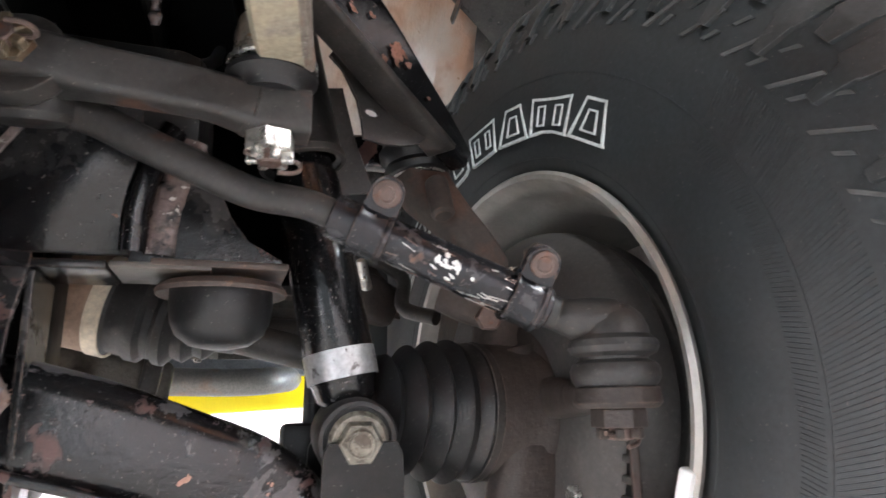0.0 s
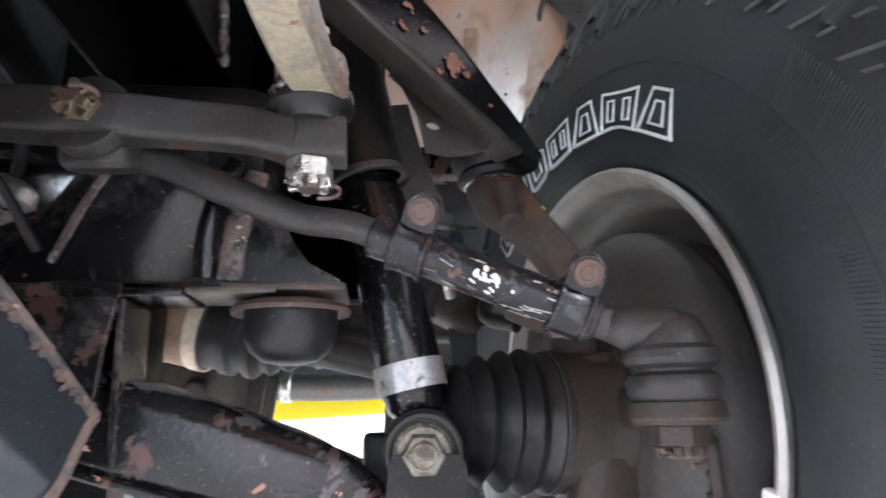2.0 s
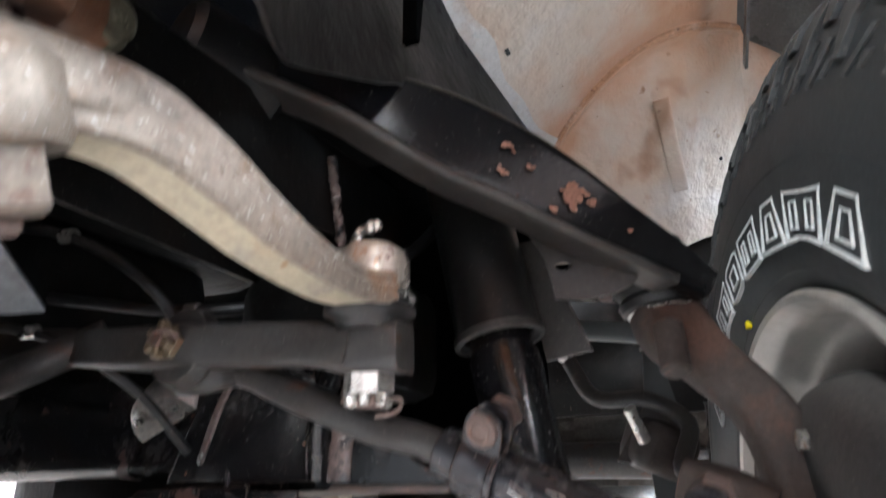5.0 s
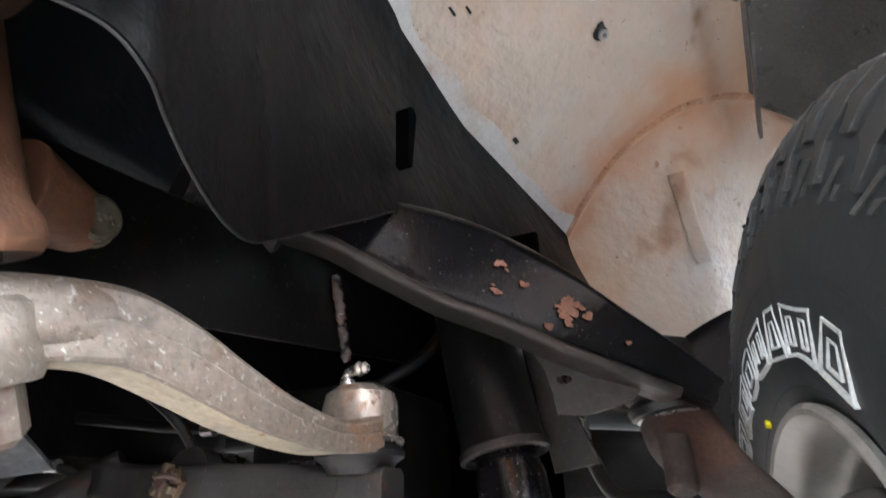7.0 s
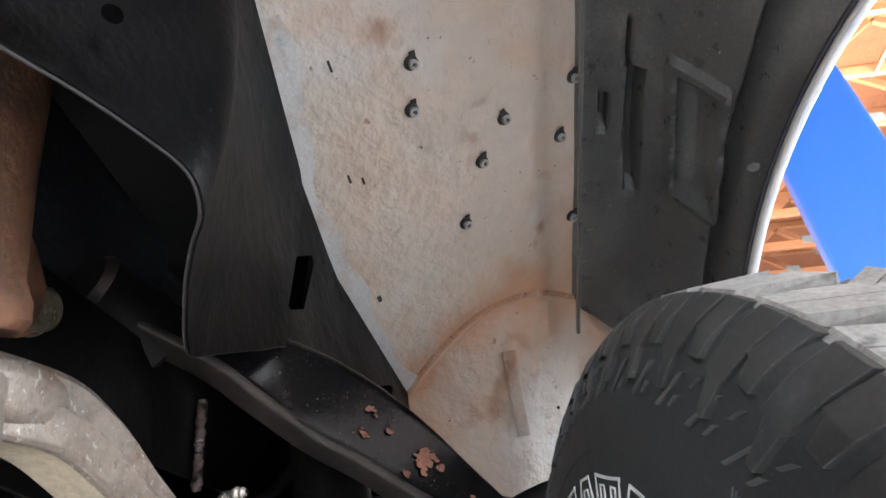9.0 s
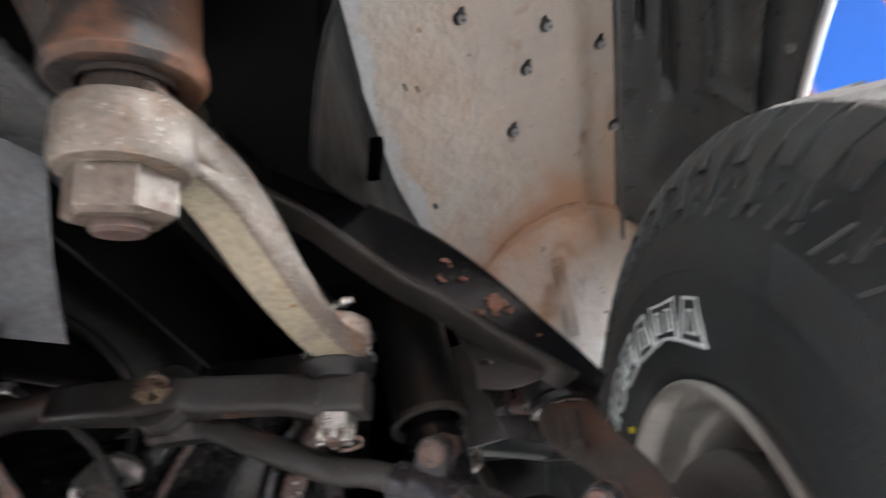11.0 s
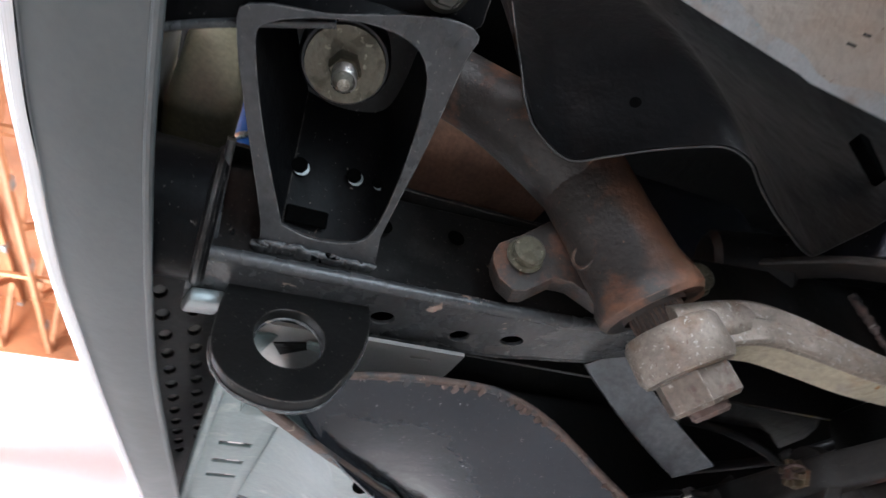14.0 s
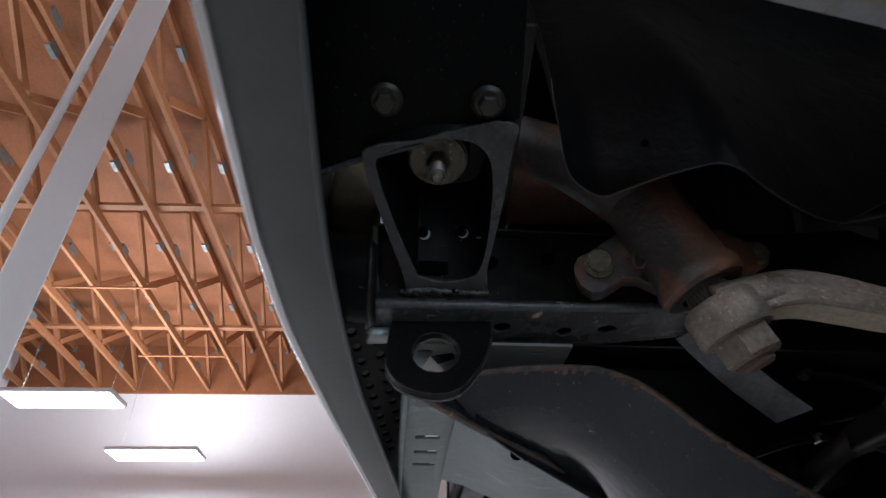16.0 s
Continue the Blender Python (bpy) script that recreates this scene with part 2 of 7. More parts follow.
RUST = (0.20, 0.075, 0.035)
DUST = (0.105, 0.095, 0.085)
black_chipped = surface("chipped black chassis paint", (0.010, 0.010, 0.011), 0.20, coats=(((0.046, 0.043, 0.043), 14, 0.52, 0.66, 0.34, 0), ((0.085, 0.044, 0.038), 15, 0.590, 0.61, 0.5, 0), ((0.26, 0.125, 0.085), 42, 0.695, 0.705, 0.85, 0)), bump=((90, 0.10), (400, 0.12)), speck=0.45, edge=((0.12, 0.085, 0.07), 0.0020))
arm_black = surface("glossy black arm paint", (0.006, 0.006, 0.007), 0.18, coats=(((0.018, 0.017, 0.017), 9, 0.58, 0.72, 0.30, 0), ((0.060, 0.034, 0.030), 17, 0.665, 0.675, 0.6, 0), ((0.26, 0.125, 0.085), 42, 0.70, 0.71, 0.85, 0)), bump=((90, 0.10), (400, 0.12)), speck=0.45, edge=((0.16, 0.14, 0.13), 0.0020), spec=0.30)
black_gloss = surface("black enamel", (0.006, 0.006, 0.007), 0.15, coats=((DUST, 16, 0.64, 1.0, 0.6, 0), ((0.22, 0.21, 0.20), 190, 0.685, 0.70, 0.6, 0)), bump=((110, 0.14),), rough_var=0.06, speck=0.7)
black_frame = surface("satin black frame paint", (0.009, 0.0088, 0.0088), 0.32, coats=(((0.050, 0.045, 0.042), 9, 0.54, 0.95, 0.6, 0), ((0.16, 0.12, 0.10), 70, 0.70, 0.715, 0.9, 0)), bump=((90, 0.14),), spec=0.28, speck=0.5, edge=((0.13, 0.115, 0.105), 0.0016))
frame_grey = surface("worn grey-black rail", (0.064, 0.066, 0.069), 0.26, 0.1, coats=(((0.045, 0.045, 0.047), 24, 0.50, 0.70, 0.35, 0.1), ((0.36, 0.27, 0.22), 60, 0.655, 0.665, 0.9, 0)), bump=((60, 0.20),), speck=0.5, edge=((0.24, 0.235, 0.23), 0.0016))
forged = surface("dusty dark forged steel", (0.030, 0.028, 0.027), 0.45, coats=(((0.068, 0.060, 0.053), 12, 0.52, 0.78, 0.65, 0), ((0.070, 0.036, 0.026), 30, 0.60, 0.68, 0.8, 0), ((0.02, 0.019, 0.019), 26, 0.56, 0.70, 0.4, 0)), bump=((220, 0.2), (40, 0.08)), speck=0.6, edge=((0.13, 0.115, 0.10), 0.0018))
sleeve_metal = surface("scuffed black steel tube", (0.020, 0.020, 0.024), 0.24, 0.3, coats=(((0.13, 0.075, 0.055), 38, 0.635, 0.68, 0.6, 0.2), ((0.055, 0.055, 0.06), 70, 0.56, 0.66, 0.35, 0.3)), bump=((160, 0.12),), speck=0.4, edge=((0.17, 0.11, 0.085), 0.0012))
bolt_rust = surface("rusty bolt steel", (0.12, 0.085, 0.075), 0.55, 0.35, coats=(((0.16, 0.07, 0.045), 120, 0.55, 0.66, 0.85, 0.1),), bump=((300, 0.3),), edge=((0.30, 0.22, 0.18), 0.0008))
flake_rust = surface("bare salmon rust", (0.29, 0.15, 0.108), 0.85, coats=(((0.16, 0.075, 0.052), 200, 0.55, 0.65, 0.9, 0),), bump=((400, 0.4),))
rust_iron = surface("rusty cast iron", (0.056, 0.044, 0.039), 0.7, coats=(((0.125, 0.062, 0.042), 9, 0.57, 0.72, 0.85, 0), (DUST, 22, 0.62, 0.85, 0.9, 0)), bump=((70, 0.35), (350, 0.3)), edge=((0.19, 0.11, 0.075), 0.0020))
gear_iron = surface("steering box iron with orange rust", (0.040, 0.035, 0.033), 0.46, coats=(((0.27, 0.10, 0.04), 11, 0.545, 0.66, 0.75, 0), ((0.15, 0.08, 0.055), 24, 0.54, 0.64, 0.8, 0), ((0.20, 0.125, 0.09), 320, 0.65, 0.68, 0.85, 0)), bump=((240, 0.45), (40, 0.2)), edge=((0.26, 0.16, 0.11), 0.0016))
brown_steel = surface("brown dusty knuckle iron", (0.034, 0.026, 0.023), 0.6, coats=(((0.060, 0.035, 0.029), 12, 0.56, 0.74, 0.85, 0), ((0.030, 0.028, 0.027), 20, 0.58, 0.72, 0.85, 0)), bump=((80, 0.25), (300, 0.25)), speck=0.4, edge=((0.13, 0.09, 0.072), 0.0020))
pale_cast = surface("pale weathered cast metal", (0.385, 0.345, 0.255), 0.45, 0.1, coats=(((0.32, 0.22, 0.13), 17, 0.58, 0.72, 0.6, 0), ((0.27, 0.25, 0.215), 40, 0.56, 0.72, 0.55, 0.1), ((0.28, 0.15, 0.06), 90, 0.69, 0.73, 0.7, 0)), bump=((260, 0.25), (60, 0.15)), tone=0.12, edge=((0.52, 0.47, 0.39), 0.0016))
rough_cast = surface("rust-stained grey forging", (0.235, 0.20, 0.168), 0.38, 0.25, coats=(((0.32, 0.165, 0.08), 13, 0.55, 0.66, 0.65, 0.05), ((0.19, 0.135, 0.10), 45, 0.53, 0.66, 0.65, 0.05), ((0.15, 0.11, 0.09), 260, 0.59, 0.66, 0.7, 0), ((0.46, 0.44, 0.40), 330, 0.61, 0.65, 0.3, 0.4)), bump=((220, 0.4), (600, 0.35)), tone=0.3, edge=((0.50, 0.46, 0.40), 0.0016))
zinc = surface("bright zinc plating", (0.62, 0.61, 0.58), 0.28, 0.85, coats=(((0.26, 0.17, 0.11), 90, 0.60, 0.70, 0.7, 0.3), ((0.20, 0.19, 0.18), 60, 0.58, 0.68, 0.5, 0.6)), bump=((200, 0.2),), edge=((0.75, 0.73, 0.70), 0.0008))
bolt_pale = surface("worn pale bolt steel", (0.24, 0.225, 0.185), 0.42, 0.3, coats=(((0.10, 0.085, 0.065), 90, 0.50, 0.60, 0.6, 0.1), ((0.40, 0.38, 0.33), 160, 0.60, 0.66, 0.4, 0.2)), bump=((200, 0.25),), edge=((0.44, 0.42, 0.36), 0.0010))
gold_zinc = surface("yellowed zinc plating", (0.13, 0.12, 0.088), 0.34, 0.3, coats=(((0.075, 0.068, 0.045), 70, 0.53, 0.60, 0.6, 0.1), ((0.34, 0.32, 0.25), 150, 0.60, 0.66, 0.4, 0.2)), bump=((200, 0.25),))
rubber = surface("dusty black rubber", (0.013, 0.013, 0.014), 0.42, coats=((DUST, 16, 0.58, 1.05, 0.8, 0),), bump=((180, 0.15),), speck=0.7)
rubber_dirty = surface("dirty brown-black rubber", (0.026, 0.025, 0.025), 0.5, coats=((DUST, 18, 0.54, 0.9, 0.8, 0),), bump=((200, 0.25),), speck=0.8)
tyre_rubber = surface("tyre rubber", (0.0275, 0.032, 0.0345), 0.50, coats=(((0.045, 0.048, 0.049), 7, 0.52, 0.95, 0.62, 0), ((0.09, 0.09, 0.09), 200, 0.685, 0.72, 0.8, 0)), bump=((900, 0.12), (30, 0.04)), tone=0.15, speck=0.3)
tread_rubber = surface("worn dusty tread rubber", (0.26, 0.265, 0.26), 0.75, coats=(((0.34, 0.34, 0.325), 16, 0.48, 0.72, 0.85, 0), ((0.09, 0.092, 0.092), 40, 0.56, 0.70, 0.7, 0)), bump=((500, 0.25),))
white_mark = surface("raised white tyre marks", (0.62, 0.66, 0.66), 0.6, coats=(((0.25, 0.28, 0.28), 60, 0.6, 0.8, 0.7, 0),))
rim_metal = surface("dull silver wheel paint", (0.42, 0.41, 0.385), 0.34, 0.4, coats=(((0.19, 0.165, 0.14), 12, 0.52, 0.80, 0.6, 0.1),), bump=((120, 0.1),), fine=0.07)
shield_metal = surface("dusty dark brake shield", (0.048, 0.046, 0.045), 0.6, coats=((DUST, 12, 0.5, 0.85, 0.85, 0),), bump=((150, 0.12),), speck=0.6, edge=((0.14, 0.12, 0.10), 0.0016))
apron_paint = surface("dusty pale inner fender paint", (0.55, 0.480, 0.41), 0.42, coats=(((0.55, 0.375, 0.255), 4.5, 0.46, 0.70, 0.65, 0), ((0.38, 0.25, 0.175), 9.0, 0.60, 0.70, 0.75, 0), ((0.56, 0.54, 0.515), 6.0, 0.56, 0.74, 0.38, 0), ((0.30, 0.20, 0.14), 34, 0.69, 0.74, 0.85, 0), ((0.13, 0.09, 0.07), 70, 0.72, 0.735, 0.85, 0)), bump=((7, 0.34), (26, 0.22), (140, 0.08), (400, 0.05)), tone=0.12, tone_scale=9, fine=0.03, grain=3)
liner_plastic = surface("dusty black liner plastic", (0.085, 0.088, 0.088), 0.30, coats=(((0.17, 0.168, 0.160), 6, 0.50, 0.80, 0.5, 0), ((0.50, 0.49, 0.46), 150, 0.685, 0.70, 0.9, 0)), bump=((50, 0.10), (500, 0.08)), speck=0.6)
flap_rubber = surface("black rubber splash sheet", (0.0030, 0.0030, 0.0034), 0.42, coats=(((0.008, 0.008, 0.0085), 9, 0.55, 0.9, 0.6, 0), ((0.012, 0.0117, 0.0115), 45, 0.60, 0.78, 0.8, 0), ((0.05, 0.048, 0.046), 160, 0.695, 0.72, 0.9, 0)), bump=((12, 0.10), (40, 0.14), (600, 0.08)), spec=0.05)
skid_paint = surface("glossy worn black skid paint", (0.056, 0.062, 0.072), 0.15, 0.60, coats=(((0.026, 0.029, 0.035), 6.0, 0.44, 0.66, 0.22, 0.4), ((0.30, 0.30, 0.30), 75, 0.685, 0.70, 0.7, 0), ((0.10, 0.08, 0.07), 60, 0.72, 0.73, 0.9, 0)), bump=((10, 0.05), (300, 0.03)), rough_var=0.05, speck=0.4, fine=0.10, tone=0.12)
dusty_plate = surface("dusty grey-brown steel plate", (0.036, 0.032, 0.030), 0.42, 0.1, coats=(((0.064, 0.057, 0.051), 14, 0.48, 0.70, 0.5, 0.1), ((0.055, 0.042, 0.036), 34, 0.56, 0.68, 0.6, 0)), bump=((140, 0.2),), speck=0.4, edge=((0.20, 0.18, 0.16), 0.0014))
rust_edge = surface("flaking rusty edge", (0.125, 0.088, 0.074), 0.75, coats=(((0.055, 0.053, 0.055), 60, 0.5, 0.58, 0.5, 0), ((0.36, 0.27, 0.225), 120, 0.62, 0.69, 0.9, 0)), bump=((200, 0.6),))
galvanised = surface("dull galvanised steel", (0.27, 0.30, 0.305), 0.38, 0.5, coats=(((0.20, 0.245, 0.245), 9, 0.46, 0.66, 0.45, 0.4), ((0.40, 0.41, 0.41), 30, 0.60, 0.72, 0.35, 0.5)), bump=((60, 0.1),), edge=((0.42, 0.43, 0.43), 0.0012), fine=0.08)
bumper_paint = surface("grey-green bumper backing", (0.10, 0.112, 0.114), 0.36, 0.3, coats=(((0.065, 0.073, 0.075), 4, 0.45, 0.8, 0.45, 0.3),), bump=((40, 0.06),), tone=0.08, fine=0.05)
chrome = surface("chrome", (0.75, 0.76, 0.78), 0.07, 1.0, tone=0.03, rough_var=0.03, fine=0)
silver_tape = surface("scratched silver band", (0.48, 0.49, 0.50), 0.35, 0.6, coats=(((0.12, 0.11, 0.11), 90, 0.56, 0.62, 0.6, 0.1),))
# black of the engine metal, also laid into recesses as their shade
recess_black = surface("oily engine black and shaded recesses", (0.006, 0.006, 0.006), 0.5, coats=(((0.03, 0.028, 0.026), 10, 0.60, 0.95, 0.8, 0),), bump=((50, 0.3),), spec=0.2)
engine_brown = surface("brown engine bracket", (0.24, 0.13, 0.085), 0.65, coats=(((0.16, 0.09, 0.06), 14, 0.5, 0.7, 0.8, 0),), bump=((60, 0.3),))
body_paint = surface("silver body paint", (0.68, 0.69, 0.68), 0.35, 0.15, tone=0.04, fine=0.03)
blue_paint = surface("blue lift paint", (0.02, 0.16, 0.66), 0.35, tone=0.06, fine=0.03)
yellow_paint = surface("yellow lift paint", (0.85, 0.70, 0.0), 0.4, tone=0.05, fine=0.03)
white_wall = surface("white wall paint", (0.86, 0.830, 0.855), 0.7, tone=0.03, tone_scale=2, bump=((30, 0.05),), fine=0.02)
white_steel = surface("white painted steel", (0.88, 0.89, 0.90), 0.4, tone=0.04, fine=0.03)
timber = surface("orange pine timber", (0.34, 0.140, 0.058), 0.65, coats=(((0.32, 0.125, 0.05), 2.5, 0.45, 0.75, 0.7, 0),), tone=0.15, tone_scale=8)
deck_board = surface("orange roof sheathing", (0.27, 0.095, 0.036), 0.75, coats=(((0.20, 0.075, 0.03), 1.6, 0.45, 0.7, 0.8, 0),), tone=0.2, tone_scale=6)
concrete = surface("pale garage concrete", (0.36, 0.352, 0.34), 0.55, coats=(((0.25, 0.24, 0.23), 1.2, 0.5, 0.75, 0.6, 0),), tone=0.1, tone_scale=4, bump=((60, 0.1),), fine=0.1)
flaking_paint = surface("flaking black paint over grey primer", (0.008, 0.008, 0.009), 0.18, coats=(((0.080, 0.076, 0.079), 11, 0.525, 0.535, 0.30, 0), ((0.085, 0.046, 0.042), 24, 0.59, 0.64, 0.5, 0), ((0.42, 0.24, 0.185), 36, 0.68, 0.69, 0.85, 0)), bump=((70, 0.10), (300, 0.12)), speck=0.8)
tan_steel = surface("tan dust-coated steel", (0.30, 0.20, 0.14), 0.7, coats=(((0.19, 0.13, 0.095), 20, 0.5, 0.7, 0.85, 0),), bump=((80, 0.3),))
lamp_white = glow("lit lamp panel", (1.0, 0.97, 0.95), 14.0)
clear_sticker = surface("torn white sticker", (0.75, 0.75, 0.73), 0.35, tone=0.05)
hose_blue = surface("blue hose", (0.02, 0.09, 0.30), 0.35)
fluid_tank = surface("yellowed plastic tank", (0.17, 0.153, 0.095), 0.45)
pale_flange = surface("pale dusty pressed flange", (0.105, 0.095, 0.084), 0.45, coats=(((0.055, 0.042, 0.037), 30, 0.52, 0.64, 0.6, 0), ((0.18, 0.16, 0.14), 22, 0.58, 0.70, 0.5, 0)), bump=((120, 0.2),), edge=((0.22, 0.18, 0.15), 0.0014))
rust_flange = surface("rusty thin flange", (0.085, 0.062, 0.054), 0.6, coats=(((0.045, 0.037, 0.035), 40, 0.5, 0.65, 0.5, 0), ((0.20, 0.12, 0.085), 90, 0.60, 0.67, 0.85, 0)), bump=((150, 0.35),), edge=((0.22, 0.16, 0.13), 0.0014))
weld_metal = surface("brown-pink painted weld", (0.15, 0.115, 0.108), 0.26, coats=(((0.030, 0.028, 0.029), 55, 0.54, 0.62, 0.22, 0), ((0.50, 0.46, 0.43), 130, 0.60, 0.65, 0.45, 0)), bump=((110, 0.5), (300, 0.3)))
strap_steel = surface("worn blue-grey strap", (0.145, 0.158, 0.170), 0.35, 0.3, coats=(((0.10, 0.105, 0.11), 30, 0.52, 0.66, 0.4, 0.2),), bump=((80, 0.2),), edge=((0.40, 0.41, 0.42), 0.0016))
cream_band = surface("cream clamp band", (0.66, 0.58, 0.45), 0.45, 0.1, coats=(((0.40, 0.30, 0.20), 60, 0.58, 0.68, 0.6, 0),))
pale_sheet = surface("pale grey sheet metal", (0.40, 0.395, 0.38), 0.42, 0.15, coats=(((0.28, 0.275, 0.26), 14, 0.5, 0.7, 0.5, 0.1),), tone=0.08, fine=0.06)
seam_rust = surface("orange rusty seam", (0.42, 0.235, 0.14), 0.75, coats=(((0.55, 0.42, 0.33), 12, 0.50, 0.62, 0.6, 0), ((0.17, 0.09, 0.06), 70, 0.60, 0.68, 0.85, 0)))


def seam_stain(m):
    """Rust that has crept from the apron's curved seam into its paint."""
    nt = m.node_tree
    n, l = nt.nodes, nt.links
    bsdf = n["Principled BSDF"]
    under = bsdf.inputs["Base Color"].links[0].from_socket
    pos = n.new("ShaderNodeNewGeometry").outputs["Position"]
    xyz = n.new("ShaderNodeSeparateXYZ")
    l.new(pos, xyz.inputs[0])

    def calc(op, a, b):
        q = n.new("ShaderNodeMath")
        q.operation = op
        for s, v in enumerate((a, b)):
            if isinstance(v, float):
                q.inputs[s].default_value = v
            else:
                l.new(v, q.inputs[s])
        return q.outputs[0]
    off = calc("SUBTRACT", xyz.outputs[0], 0.185)
    seam = calc("ADD", calc("MULTIPLY", calc("MULTIPLY", off, off), 3.5), 0.79)
    away = calc("ABSOLUTE", calc("SUBTRACT", seam, xyz.outputs[1]), 0.0)
    t = n.new("ShaderNodeTexNoise")
    t.inputs["Scale"].default_value = 16.0
    t.inputs["Detail"].default_value = 7.0
    l.new(pos, t.inputs["Vector"])
    reach = calc("SUBTRACT", calc("MULTIPLY", t.outputs["Fac"], 0.17), 0.035)
    ramp = n.new("ShaderNodeMapRange")
    l.new(calc("SUBTRACT", reach, away), ramp.inputs["Value"])
    ramp.inputs["From Min"].default_value, ramp.inputs["From Max"].default_value = -0.02, 0.05
    ramp.inputs["To Max"].default_value = 0.85
    mix = n.new("ShaderNodeMix")
    mix.data_type = "RGBA"
    l.new(ramp.outputs["Result"], mix.inputs[0])
    l.new(under, mix.inputs[6])
    mix.inputs[7].default_value = (0.52, 0.29, 0.175, 1)
    l.new(mix.outputs[2], bsdf.inputs["Base Color"])


seam_stain(apron_paint)
nut_steel = surface("worn brown-grey nut", (0.175, 0.145, 0.12), 0.40, 0.35, coats=(((0.13, 0.08, 0.06), 60, 0.54, 0.66, 0.7, 0.1), ((0.36, 0.34, 0.30), 200, 0.62, 0.68, 0.35, 0.5)), bump=((260, 0.35),), edge=((0.46, 0.42, 0.37), 0.0012))
lug_rubber = surface("shoulder rubber with pale scuffed edges", (0.030, 0.034, 0.036), 0.5, coats=(((0.060, 0.063, 0.064), 18, 0.54, 0.75, 0.7, 0),), bump=((500, 0.15),), tone=0.2, speck=0.3, edge=((0.11, 0.115, 0.115), 0.0014))
rib_rubber = surface("scuffed shoulder rubber", (0.052, 0.054, 0.055), 0.6, coats=(((0.095, 0.096, 0.094), 30, 0.54, 0.70, 0.8, 0),))
# near-black in place of the shade inside holes and behind the tower
shade_black = surface("near-black shade of holes and gaps", (0.002, 0.002, 0.002), 0.9, spec=0.0, tone=0.05)
ball_metal = surface("worn bright ball housing", (0.42, 0.38, 0.33), 0.28, 0.6, coats=(((0.34, 0.17, 0.07), 40, 0.57, 0.65, 0.6, 0.1), ((0.16, 0.12, 0.10), 90, 0.60, 0.66, 0.6, 0.1)), bump=((160, 0.2),))
bare_edge = surface("cool bare paint along the panel edge", (0.53, 0.525, 0.515), 0.4, coats=(((0.44, 0.34, 0.27), 14, 0.50, 0.68, 0.6, 0), ((0.36, 0.43, 0.45), 30, 0.60, 0.68, 0.5, 0), ((0.12, 0.10, 0.09), 70, 0.69, 0.71, 0.8, 0)), bump=((30, 0.25),), tone=0.08, fine=0.08)
shield_grey = surface("dusty olive-grey steel", (0.105, 0.098, 0.086), 0.55, 0.2, coats=(((0.055, 0.045, 0.038), 14, 0.50, 0.66, 0.7, 0.1), ((0.19, 0.18, 0.165), 30, 0.60, 0.70, 0.5, 0.2)), bump=((40, 0.35), (160, 0.2)))
exhaust_grey = surface("dull grey exhaust steel", (0.16, 0.16, 0.15), 0.4, 0.4, coats=(((0.20, 0.13, 0.09), 12, 0.54, 0.7, 0.7, 0.1),), bump=((60, 0.15),))
relay_nut = surface("golden brown nut", (0.13, 0.100, 0.064), 0.42, 0.3, coats=(((0.12, 0.065, 0.035), 90, 0.50, 0.62, 0.7, 0.1), ((0.30, 0.25, 0.18), 160, 0.62, 0.68, 0.4, 0.3)), bump=((260, 0.3),), edge=((0.42, 0.36, 0.26), 0.0010))
dull_zinc = surface("dull grimy plated bolt", (0.034, 0.031, 0.025), 0.38, 0.3, coats=(((0.028, 0.026, 0.02), 70, 0.52, 0.62, 0.6, 0.1), ((0.13, 0.12, 0.095), 150, 0.62, 0.68, 0.4, 0.2)), bump=((200, 0.25),))
plate_black = surface("deep black bracket paint", (0.0045, 0.0045, 0.005), 0.38, coats=(((0.012, 0.0115, 0.011), 10, 0.62, 1.0, 0.6, 0), ((0.12, 0.09, 0.075), 80, 0.71, 0.72, 0.9, 0)), bump=((90, 0.12),), spec=0.06, speck=0.25, edge=((0.13, 0.115, 0.105), 0.0016))
bracket_grey = surface("worn satin bracket paint", (0.040, 0.041, 0.043), 0.28, coats=(((0.075, 0.075, 0.077), 14, 0.52, 0.75, 0.35, 0), ((0.020, 0.020, 0.021), 30, 0.56, 0.70, 0.3, 0)), bump=((80, 0.12),), speck=0.5, edge=((0.22, 0.215, 0.21), 0.0016))
bright_galvanised = surface("bright spangled galvanised sheet", (0.22, 0.275, 0.275), 0.42, 0.25, coats=(((0.16, 0.225, 0.225), 7, 0.45, 0.68, 0.40, 0.25), ((0.34, 0.37, 0.365), 24, 0.58, 0.72, 0.34, 0.3)), bump=((14, 0.10), (80, 0.04)), fine=0.08)


